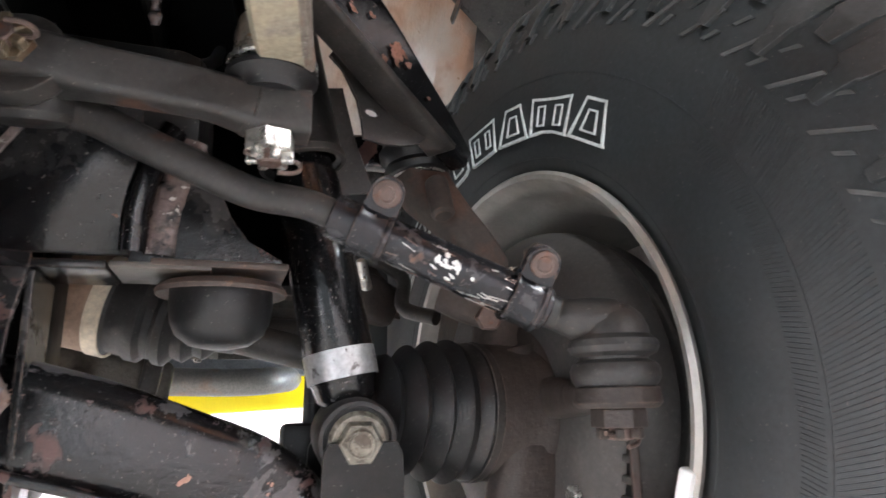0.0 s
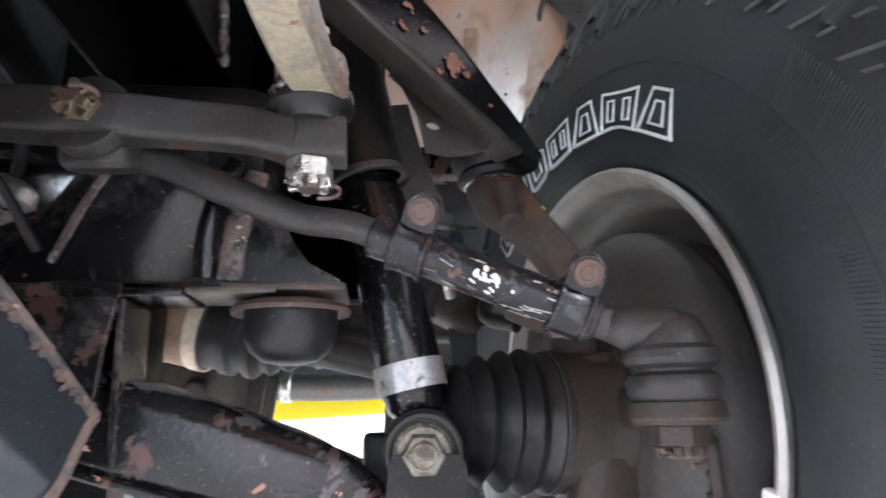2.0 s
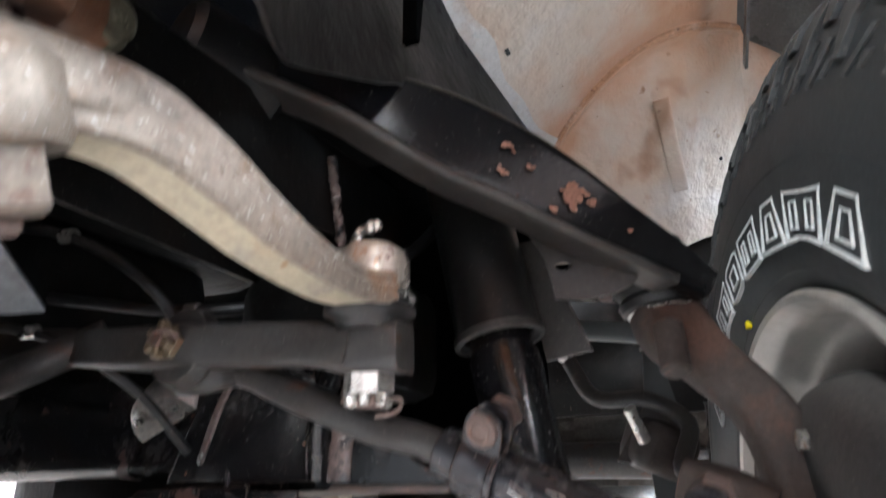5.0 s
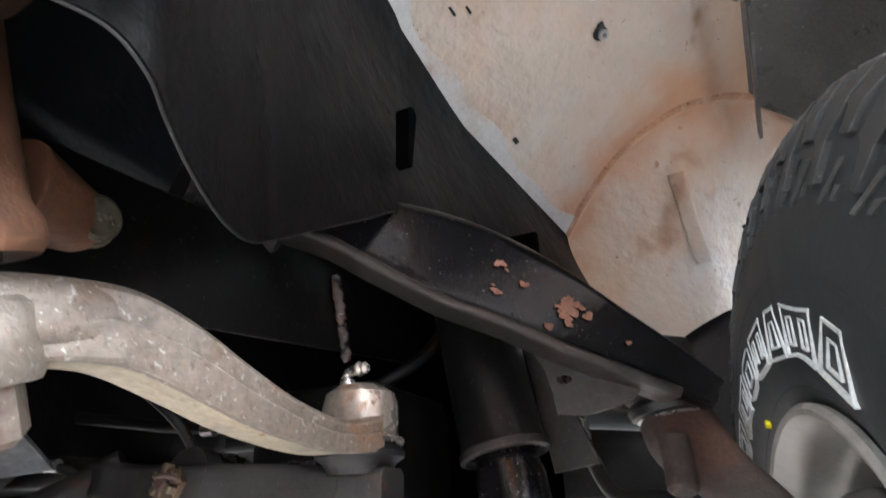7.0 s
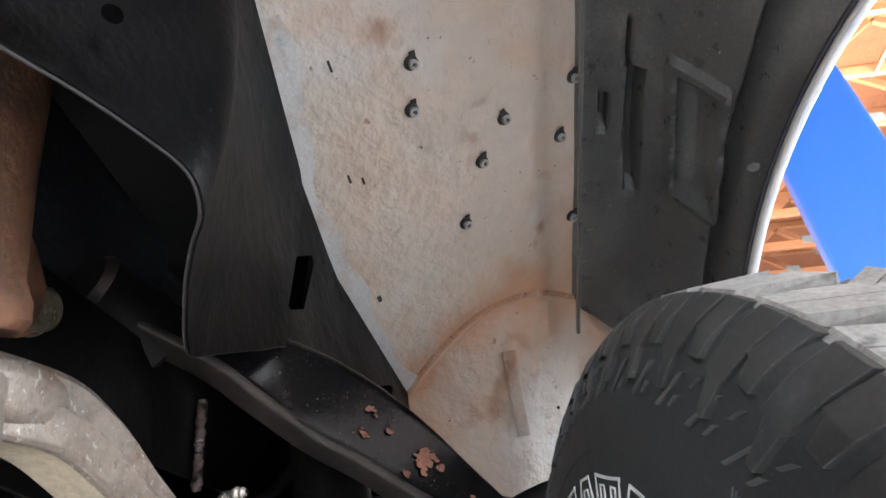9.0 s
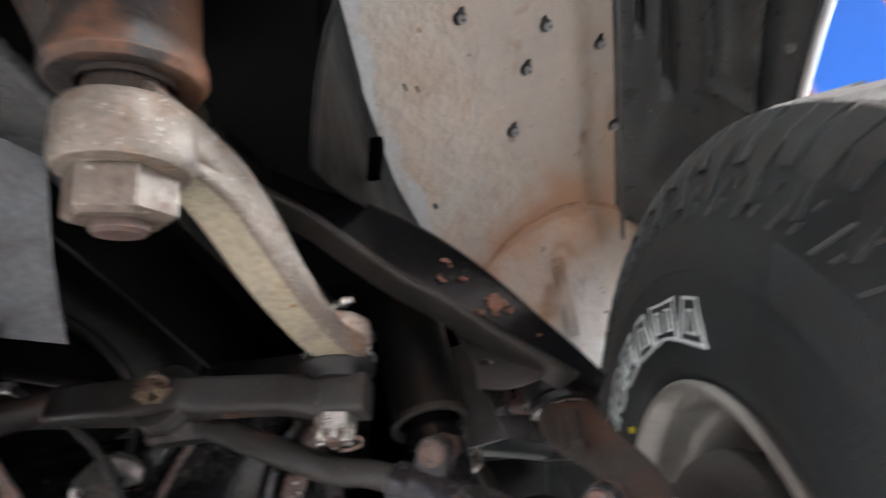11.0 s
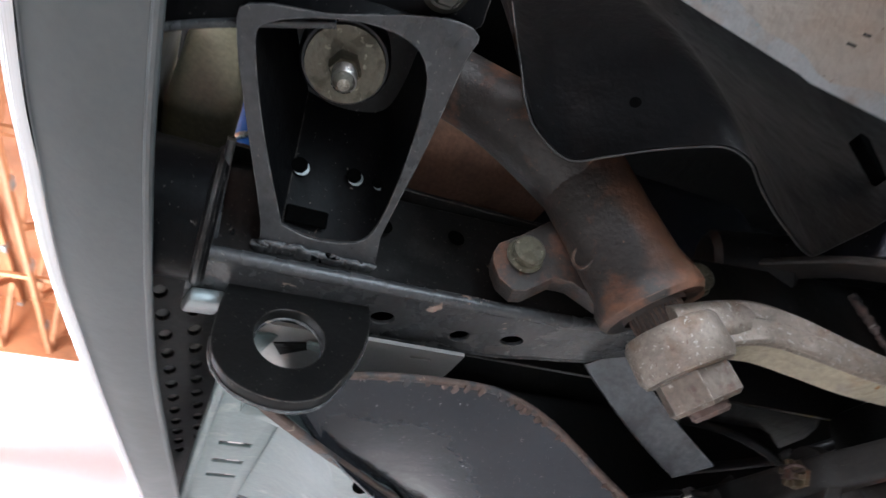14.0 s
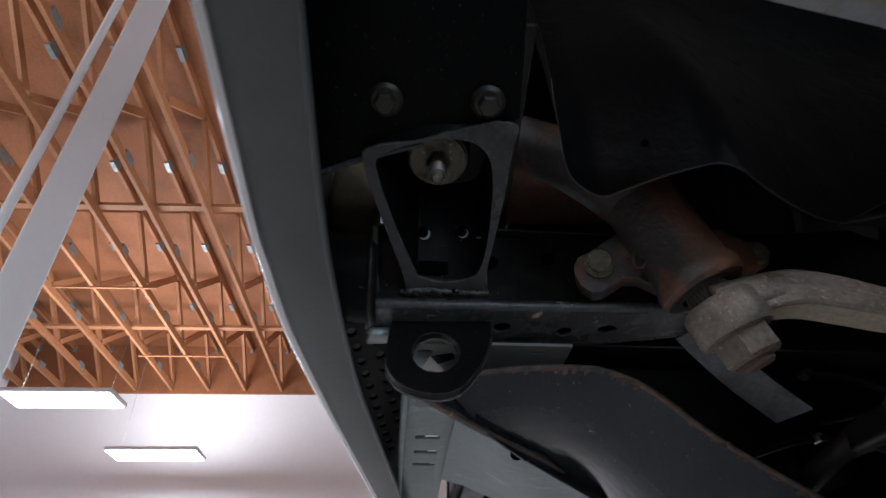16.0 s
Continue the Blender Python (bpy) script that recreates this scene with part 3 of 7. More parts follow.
def side_stain(m, side, low, high, colour):
    """Rust run down one flank of a casting."""
    nt = m.node_tree
    n, l = nt.nodes, nt.links
    bsdf = n["Principled BSDF"]
    under = bsdf.inputs["Base Color"].links[0].from_socket
    pos = n.new("ShaderNodeNewGeometry").outputs["Position"]
    dot = n.new("ShaderNodeVectorMath")
    dot.operation = "DOT_PRODUCT"
    dot.inputs[1].default_value = side
    l.new(pos, dot.inputs[0])
    t = n.new("ShaderNodeTexNoise")
    t.inputs["Scale"].default_value = 38.0
    t.inputs["Detail"].default_value = 8.0
    l.new(pos, t.inputs["Vector"])
    add = n.new("ShaderNodeMath")
    add.operation = "MULTIPLY_ADD"
    add.inputs[1].default_value, add.inputs[2].default_value = 0.040, -0.020
    l.new(t.outputs["Fac"], add.inputs[0])
    total = n.new("ShaderNodeMath")
    l.new(dot.outputs["Value"], total.inputs[0])
    l.new(add.outputs[0], total.inputs[1])
    ramp = n.new("ShaderNodeMapRange")
    ramp.inputs["From Min"].default_value, ramp.inputs["From Max"].default_value = low, high
    ramp.inputs["To Max"].default_value = 0.45
    l.new(total.outputs[0], ramp.inputs["Value"])
    mix = n.new("ShaderNodeMix")
    mix.data_type = "RGBA"
    l.new(ramp.outputs["Result"], mix.inputs[0])
    l.new(under, mix.inputs[6])
    mix.inputs[7].default_value = (*colour, 1)
    l.new(mix.outputs[2], bsdf.inputs["Base Color"])


side_stain(gear_iron, (0.742, 0.586, 0.215), 0.440, 0.458, (0.26, 0.105, 0.045))


# ---- the garage ----
def garage():
    x0, x1, y0, y1, top = -9.6, 6.0, -7.0, 8.0, 5.78

    def wall(name, size, at):
        ob = solo(name, box(size), white_wall, "plain white painted garage wall", "wall", kind="structure")
        hold(ob, GARAGE @ pose(*at))
    wall("wall_west", (0.2, y1 - y0, 6.8), (x0 - 0.1, (y0 + y1) / 2, 3.2))
    # unseen east wall, left open for the added side fill
    wall("wall_east_a", (0.2, 3.3, 6.8), (x1 + 0.1, 6.35, 3.2))
    wall("wall_east_b", (0.2, 7.5, 6.8), (x1 + 0.1, -3.25, 3.2))
    wall("wall_east_c", (0.2, 4.2, 2.7), (x1 + 0.1, 2.6, 5.05))
    wall("wall_north", (x1 - x0 + 0.4, 0.2, 6.8), ((x0 + x1) / 2, y1 + 0.1, 3.2))
    wide = 5.0
    wall("wall_south_a", (-2.6 - wide / 2 - x0, 0.2, 6.4), ((x0 + -2.6 - wide / 2) / 2, y0 - 0.1, 3.2))
    wall("wall_south_b", (x1 + 2.6 - wide / 2, 0.2, 6.4), ((x1 - 2.6 + wide / 2) / 2, y0 - 0.1, 3.2))
    wall("wall_south_c", (wide, 0.2, 2.4), (-2.6, y0 - 0.1, 5.2))
    ob = solo("floor", box((x1 - x0 + 0.4, y1 - y0 + 0.4, 0.2)), concrete, "pale smooth concrete garage floor", "floor", kind="structure")
    hold(ob, GARAGE @ pose((x0 + x1) / 2, (y0 + y1) / 2, -0.1))
    # roof sheathing over open timber trusses, one mesh
    bm = box((x1 - x0 + 0.4, y1 - y0 + 0.4, 0.05), pose((x0 + x1) / 2, (y0 + y1) / 2, top + 0.86))
    ob = solo("ceiling", bm, deck_board, "orange wooden roof sheathing above open trusses", "ceiling", kind="structure")
    hold(ob, GARAGE)
    ob = solo("trim", box((0.04, y1 - y0, 0.90)), deck_board, "orange blocking boards closing the truss ends", "board", kind="structure")
    hold(ob, GARAGE @ pose(x0 + 0.02, (y0 + y1) / 2, top + 0.41))
    proto = None
    n = int((y1 - y0) / 0.61)
    for k in range(n):
        y = y0 + 0.3 + k * 0.61
        if proto is None:
            proto = thing("roof_truss", "orange pine roof truss with diagonal webs", "truss", "roof trusses")
            part("bottom_chord", box((x1 - x0, 0.045, 0.10), pose((x0 + x1) / 2, 0, top + 0.05), 0.004, 1), timber, proto)
            part("top_chord", box((x1 - x0, 0.045, 0.09), pose((x0 + x1) / 2, 0, top + 0.78), 0.004, 1), timber, proto)
            i, x = 0, x0
            while x < x1 - 1.0:
                part("web", box((0.92, 0.04, 0.085), pose(x + 0.4, 0, top + 0.42, 0, 40 if i % 2 else -40, 0)), timber, proto)
                part("nail_plate", box((0.16, 0.052, 0.10), pose(x + 0.02, 0, top + (0.09 if i % 2 else 0.76))), galvanised, proto)
                x += 0.78
                i += 1
            proto.matrix_world = GARAGE @ pose(0, y, 0)
        else:
            copy_thing(proto, GARAGE @ pose(0, y, 0))
    # bracing boards across the trusses
    for x in (-7.6, -4.9, -2.2, 1.6):
        bm = box((0.09, y1 - y0, 0.04), None, 0.003, 1)
        ob = solo("brace_board", bm, timber, "long pine board nailed across the trusses", "board", "brace boards")
        ob.matrix_world = GARAGE @ pose(x, (y0 + y1) / 2, top + 0.125)


def hanging_lamps():
    proto = None
    for x, y, z in LAMPS:
        m = GARAGE @ pose(x, y, z)
        if proto is None:
            proto = thing("lamp", "lit white flat panel lamp on wire hangers", "lamp", "panel lamps")
            # panel built wider than the lamp, taking in the bloom around it
            part("housing", box((0.46, 1.24, 0.05), pose(0, 0, 0.0), 0.01), white_steel, proto)
            part("diffuser", box((0.42, 1.20, 0.02), pose(0, 0, -0.032), 0.004), lamp_white, proto, "glowing white diffuser widened by its bloom")
            for sx in (-0.5, 0.5):
                part("hanger", rod((0, sx, 0.02), (0, sx, 1.47), 0.002, 8), galvanised, proto)
            part("hanger_bar", box((0.03, 1.30, 0.024), pose(0, 0, 1.475), 0.003, 1), timber, proto)
            proto.matrix_world = m
        else:
            copy_thing(proto, m)


def posts():
    # round about the car: a white post with a thin pipe, a blue lift column, yellow lift arms
    ob = thing("steel_post", "tall white painted square steel post", "post")
    part("shaft", box((0.20, 0.18, 6.2), pose(0, 0, 3.1), 0.012), white_steel, ob)
    part("base_plate", box((0.42, 0.34, 0.015), pose(0, 0, 0.0085), 0.003), white_steel, ob)
    for z in (2.2, 3.9):
        part("pipe_clip", box((0.24, 0.05, 0.03), pose(-0.12, 0.03, z), 0.005), galvanised, ob)
    ob.matrix_world = pose(0.39 + 3.2 * math.sin(radians(-124.9)), -0.13 + 3.2 * math.cos(radians(-124.9)), 0, 0, 0, 36)
    ob = thing("wall_pipe", "thin white conduit pipe beside the post", "pipe")
    part("tube", rod((0, 0, 0), (0, 0, 6.2), 0.026, 16), white_steel, ob)
    ob.matrix_world = pose(0.39 + 3.25 * math.sin(radians(-128.2)), -0.13 + 3.25 * math.cos(radians(-128.2)), 0)

    ob = thing("lift_column", "tall bright blue vehicle lift column", "lift column")
    bm = plate(rounded(0.34, 0.26, 0.02), [rounded(0.30, 0.22, 0.01)], 3.81)
    part("mast", bm, blue_paint, ob)
    part("cap", box((0.36, 0.28, 0.02), pose(0, 0, 3.822), 0.006), blue_paint, ob)
    part("base_plate", box((0.6, 0.5, 0.02), pose(0, 0, 0.011), 0.004), blue_paint, ob)
    part("carriage", box((0.42, 0.34, 0.7), pose(0, 0, 1.25), 0.02), blue_paint, ob)
    ob.matrix_world = pose(1.579, 1.851, 0, 0, 0, -28)

    ob = thing("lift_arm", "bright yellow steel lift arm under the chassis", "lift arm")
    part("beam", box((2.35, 0.13, 0.085), pose(0.32, 0, 0), 0.012), yellow_paint, ob)
    part("gusset", box((0.42, 0.10, 0.05), pose(0.10, 0, 0.07, 0, -4, 0), 0.01), yellow_paint, ob)
    part("pad_post", rod((-0.62, 0, 0.03), (-0.62, 0, 0.12), 0.03, 20), zinc, ob)
    part("pad", rod((-0.62, 0, 0.12), (-0.62, 0, 0.15), 0.07, 24, bevel=0.006), rubber, ob)
    ob.matrix_world = pose(0.12, 1.62, 1.522, 0, -2.5, 5)
    ob = thing("lift_arm", "bright yellow steel lift arm under the chassis", "lift arm")
    part("beam", box((1.5, 0.12, 0.085), pose(0, 0, 0), 0.012), yellow_paint, ob)
    part("pad_post", rod((0.6, 0, 0.03), (0.6, 0, 0.255), 0.03, 20), zinc, ob)
    part("pad", rod((0.6, 0, 0.255), (0.6, 0, 0.287), 0.07, 24, bevel=0.006), rubber, ob)
    ob.matrix_world = pose(-0.95, 2.25, 1.50, 0, 0, -10)


# ---- the wheel ----
HUB = V((0.266, 0.5455, 1.4985))
STEER = 9.5
WN = V((math.cos(radians(STEER)), math.sin(radians(STEER)), 0))
WHEEL = Matrix((V((-WN.y, WN.x, 0)), V((0, 0, 1)), WN)).transposed().to_4x4()
WHEEL.translation = HUB          # local x: rearwards, y: up, z: outboard from the inner sidewall
JOINT = V((0.2577, 0.5249, 1.4915))          # where the driven joint turns
BRAKE = WHEEL.copy()
BRAKE.translation = V((0.263, 0.537, 1.4955))


def wheel():
    ob = thing("wheel", "large off-road wheel with black tyre and dull silver rim", "wheel")
    ob.matrix_world = WHEEL
    prof = [(0.204, 0.022), (0.207, 0.008), (0.214, 0.003), (0.220, -0.002), (0.230, -0.008), (0.248, -0.013), (0.275, -0.0145), (0.305, -0.012), (0.33, -0.0075), (0.352, -0.002), (0.372, 0.0045), (0.390, 0.012), (0.402, 0.0195), (0.409, 0.029), (0.4125, 0.038), (0.4110, 0.06), (0.4110, 0.11), (0.4110, 0.15)]
    prof = prof + [(r, 0.30 - h) for r, h in prof[-2::-1]]
    tyre = part("tyre", lathe(prof, 128), tyre_rubber, ob, "black all-terrain tyre, white outlined lettering on sidewall", 60)
    # thin moulded rings
    for r, h in ((0.226, -0.0045), (0.300, -0.0115), (0.338, -0.001)):
        part("moulded_ring", lathe([(r - 0.0012, h + 0.003), (r - 0.0006, h - 0.0012), (r + 0.0006, h - 0.0012), (r + 0.0012, h + 0.003)], 128), tyre_rubber, tyre)
    # hatched ribs on the shoulder of the sidewall
    bm = bmesh.new()
    for band, (ra, rb, cnt, start, skew) in enumerate(((0.302, 0.335, 330, 2.53, -0.042), (0.284, 0.297, 280, 2.55, 0.012))):
        for k in range(cnt):
            a = math.pi * 2 * k / 620 + start
            loops = []
            for r, t in ((ra, 0.0), ((ra + rb) / 2, skew / 2), (rb, skew)):
                z = -0.012 + (r - 0.305) * (0.18 if r > 0.305 else 0.083)
                d = 0.0010
                loops.append([V((r * math.cos(a + t + q / r), r * math.sin(a + t + q / r), z + dz)) for q, dz in ((-d, 0.002), (0, -0.00045), (d, 0.002))])
            loft(loops, bm=bm)
    tagged(part("rib_band", bm, tyre_rubber, tyre, "fine hatched ribs moulded into the rubber"), kind="stuff")
    # raised outlined block marks
    for k, (ang, wide, notch) in enumerate(((-33.4, 10.8, 1), (-20.5, 11.8, 2), (-7.7, 10.8, 1), (4.6, 10.0, 3), (16.4, 10.0, 0), (28.2, 10.0, 2), (40.0, 10.0, 0), (52.0, 10.0, 1))):
        def at(u, v, z):
            r = 0.2455 + v * 0.034
            narrow = 1.0 - (0.25 * v if notch == 1 else 0.0)
            a = radians(90 - ang + u * wide * 0.5 * narrow)
            return V((r * math.cos(a), r * math.sin(a), z - 0.0118))
        path = {0: [(-0.9, 0.1), (-0.55, 0), (0.55, 0), (0.9, 0.1), (0.9, 0.9), (0.55, 1), (-0.55, 1), (-0.9, 0.9)],
                1: [(-1, 0), (1, 0), (0.62, 1), (-0.62, 1)],
                2: [(-1, 0), (-0.3, 0.06), (0.3, 0.06), (1, 0), (1, 1), (0.3, 0.94), (-0.3, 0.94), (-1, 1)],
                3: [(-1, 0), (1, 0), (1, 1), (-1, 1)]}[notch]
        def ribbon(pts, w):
            p = [at(u, v, 0) for u, v in pts]
            cnt = len(p)
            loops = []
            for i in range(cnt):
                d0, d1 = (p[i] - p[i - 1]).normalized(), (p[(i + 1) % cnt] - p[i]).normalized()
                t = (d0 + d1).normalized()
                side = V((-t.y, t.x, 0)) * (w / max(0.45, t.dot(d1)))
                loops.append([p[i] - side + V((0, 0, 0.004)), p[i] + side + V((0, 0, 0.004)), p[i] + side + V((0, 0, -0.0032)), p[i] - side + V((0, 0, -0.0032))])
            return loft(loops + loops[:1], caps=False)
        mark = part("sidewall_mark", ribbon(path, 0.0012), white_mark, tyre, "white outlined block shape")
        if notch == 0:
            part("counter_mark", ribbon([(-0.4, 0.28), (0.4, 0.28), (0.4, 0.72), (-0.4, 0.72)], 0.0008), white_mark, tyre)
        if notch == 1:
            part("counter_mark", ribbon([(-0.42, 0.2), (0.42, 0.2), (0.26, 0.72), (-0.26, 0.72)], 0.0008), white_mark, tyre)
        if notch >= 2:
            for s in (-1, 1):
                part("counter_mark", ribbon([(0.46 * s - 0.18, 0.24), (0.46 * s + 0.18, 0.24), (0.46 * s + 0.18, 0.76), (0.46 * s - 0.18, 0.76)], 0.0008), white_mark, tyre)
    # tread: shoulder lugs down the sidewall and two rows of inner blocks, each a piece
    rng = random.Random(4)

    def lug(w, r0, r1, z0, z1, lean, taper=0.95, sipe=True):
        bm = bmesh.new()
        pieces = ((-1, -0.03), (0.03, 1)) if sipe else ((-1, 1),)
        for ua, ub in pieces:
            lo = [V((r0, u * w / 2 + lean * s, z0 + (z1 - z0) * s)) for s, u in ((0, ua), (0, ub), (1, ub), (1, ua))]
            hi = [V((r1 - (0.012 if s == 0 else 0), u * w / 2 * taper + lean * s, z0 + (z1 - z0) * s + (0.006 if s == 0 else -0.002))) for s, u in ((0, ua), (0, ub), (1, ub), (1, ua))]
            loft([lo, hi], bm=bm)
        return bm
    rows = [("shoulder", 40, 0.0480, 0.406, 0.4285, 0.030, 0.092, 0.016), ("inner", 40, 0.0450, 0.408, 0.4305, 0.106, 0.146, -0.022), ("inner", 40, 0.0450, 0.408, 0.4305, 0.160, 0.199, 0.022), ("shoulder", 40, 0.0480, 0.406, 0.4285, 0.270, 0.210, -0.016)]
    for r, (nm, count, w, r0, r1, z0, z1, lean) in enumerate(rows):
        data = None
        for k in range(count):
            if data is None:
                first = part("tread_block", lug(w, r0, r1, z0, z1, lean), tread_rubber, tyre)
                data = first.data
                t = first
            else:
                t = new("tread_block", data)
                t.parent = tyre
            t.matrix_local = pose(0, 0, 0, 0, 0, 360 * (k + 0.5 * (r % 2)) / count + rng.uniform(-0.4, 0.4))
    # stepped shoulder lugs on the sidewall, long and short in turn
    flank = lambda r: 0.0045 + (r - 0.372) * 0.36 if r < 0.392 else 0.0125 + (r - 0.391) * 0.72 + max(0.0, r - 0.408) * 0.7
    for shape, turn in (([(0.352, -0.004, 0.006), (0.374, -0.009, 0.009), (0.376, -0.014, 0.011), (0.398, -0.012, 0.017), (0.414, -0.010, 0.019)], 0.0), ([(0.378, -0.008, 0.007), (0.392, -0.011, 0.010), (0.394, -0.015, 0.010), (0.414, -0.012, 0.014)], 4.5)):
        data = None
        for k in range(40):
            if data is None:
                loops = [[V((r, a, flank(r) + 0.004)), V((r, a + 0.001, flank(r) - 0.0030)), V((r, b - 0.001, flank(r) - 0.0042)), V((r, b, flank(r) + 0.004))] for r, a, b in shape]
                t = part("shoulder_lug", loft(loops), lug_rubber, tyre)
                data = t.data
            else:
                t = new("shoulder_lug", data)
                t.parent = tyre
            t.matrix_local = pose(0, 0, 0, 0, 0, 9 * k + turn + rng.uniform(-0.3, 0.3))
    # side biters: slim scuffed bars on the shoulder of the sidewall, in staggered rings
    for ra, rb, cnt, w, lean, turn in ((0.341, 0.366, 49, 0.0015, 0.020, 140.9), (0.360, 0.369, 49, 0.0012, 0.008, 146.2), (0.344, 0.353, 49, 0.0013, 0.007, 136.7), (0.402, 0.414, 80, 0.0015, 0.011, 0.0)):
        data = None
        side = lambda r: 0.0045 + (r - 0.372) * 0.36 if r < 0.392 else 0.0125 + (r - 0.391) * 0.72 + max(0.0, r - 0.408) * 0.7
        za, zb = side(ra), side(rb)
        for k in range(cnt):
            if data is None:
                bm = loft([[V((ra, -w, za - 0.0014)), V((ra, w, za - 0.0004)), V((ra, w, za + 0.004)), V((ra, -w, za + 0.004))],
                           [V((rb, lean - w, zb - 0.0034)), V((rb, lean + w, zb - 0.0016)), V((rb, lean + w, zb + 0.006)), V((rb, lean - w, zb + 0.006))]])
                t = part("side_rib", bm, rib_rubber, tyre)
                data = t.data
            elif rng.random() < 0.06:
                continue
            else:
                t = new("side_rib", data)
                t.parent = tyre
            t.matrix_local = pose(0, 0, 0, 0, 0, 360 * k / cnt + turn + rng.uniform(-0.3, 0.3))
    part("paint_dot", lathe([(0, -0.0088), (0.0034, -0.0088), (0.0038, -0.0050), (0, -0.0050)], 14, pose(0.2265 * math.cos(radians(68.5)), 0.2265 * math.sin(radians(68.5)), 0)), yellow_paint, tyre, "small yellow paint dot")
    # rim
    prof = [(0.203, 0.020), (0.206, 0.006), (0.2125, 0.001), (0.2135, -0.004), (0.210, -0.0075), (0.2055, -0.006), (0.2035, -0.001), (0.2015, 0.004), (0.1975, 0.010), (0.196, 0.020), (0.1945, 0.034), (0.189, 0.042), (0.182, 0.050), (0.179, 0.075), (0.176, 0.16), (0.165, 0.185), (0.12, 0.20), (0.08, 0.19), (0.0, 0.19)]
    rim = part("rim", lathe(prof, 96), rim_metal, ob, "dull silver steel rim, dusty inside")
    a = math.radians(199)
    c = V((0.205 * math.cos(a), 0.205 * math.sin(a), -0.006))
    part("balance_weight", box((0.012, 0.034, 0.009), axes(c, (0, 0, 1), (math.cos(a), math.sin(a), 0)), 0.003), white_steel, rim, "clip-on white balance weight")
    part("valve_stem", rod((0.16, 0.07, 0.17), (0.172, 0.075, 0.10), 0.006, 12), rubber, rim)


def brake():
    ob = thing("brake_assembly", "dusty dark brake disc with sheet dust shield", "brake")
    ob.matrix_world = BRAKE
    prof = [(0.06, -0.004), (0.075, -0.012), (0.110, -0.012), (0.135, -0.004), (0.150, 0.010), (0.157, 0.022), (0.159, 0.034), (0.156, 0.036), (0.148, 0.018), (0.130, 0.004), (0.08, -0.004), (0.06, 0.004)]
    part("dust_shield", lathe(prof, 72), shield_metal, ob, "domed dark sheet steel dust shield")
    part("disc", lathe([(0.06, 0.05), (0.152, 0.05), (0.154, 0.052), (0.154, 0.072), (0.152, 0.074), (0.06, 0.074)], 72), shield_metal, ob)
    part("hub_flange", lathe([(0.0, 0.03), (0.062, 0.03), (0.066, 0.036), (0.066, 0.199), (0.0, 0.199)], 40), rust_iron, ob)
    window = pose(-0.131, -0.060, 0.004, 0, -24, 0)
    part("vent_rim", plate(rounded(0.044, 0.088, 0.012), [rounded(0.034, 0.078, 0.009)], 0.006, window @ pose(0, 0, -0.006), 0.001), brown_steel, ob)
    # dark plate carries the shade inside the vent opening
    part("vent_well", box((0.036, 0.080, 0.004), window @ pose(0, 0, 0.000)), recess_black, ob)
    for k in range(5):
        part("rotor_vane", box((0.032, 0.006, 0.004), window @ pose(0, -0.030 + k * 0.015, -0.003), 0.001, 1), shield_metal, ob)
    # caliper behind the disc with hose union
    part("caliper", box((0.075, 0.13, 0.085), pose(0.125, 0.05, 0.055, 0, 0, 22), 0.016, 3), shield_metal, ob)
    part("caliper_bridge", box((0.05, 0.10, 0.03), pose(0.128, 0.052, 0.006, 0, 0, 22), 0.01, 3), brown_steel, ob)
    for k in range(3):
        part("shield_bolt", hexagon(0.007, 0.006, pose(0.115 * math.cos(radians(100 + k * 60)), 0.115 * math.sin(radians(100 + k * 60)), -0.0115) @ pose(0, 0, 0, 180, 0, 0)), zinc, ob)


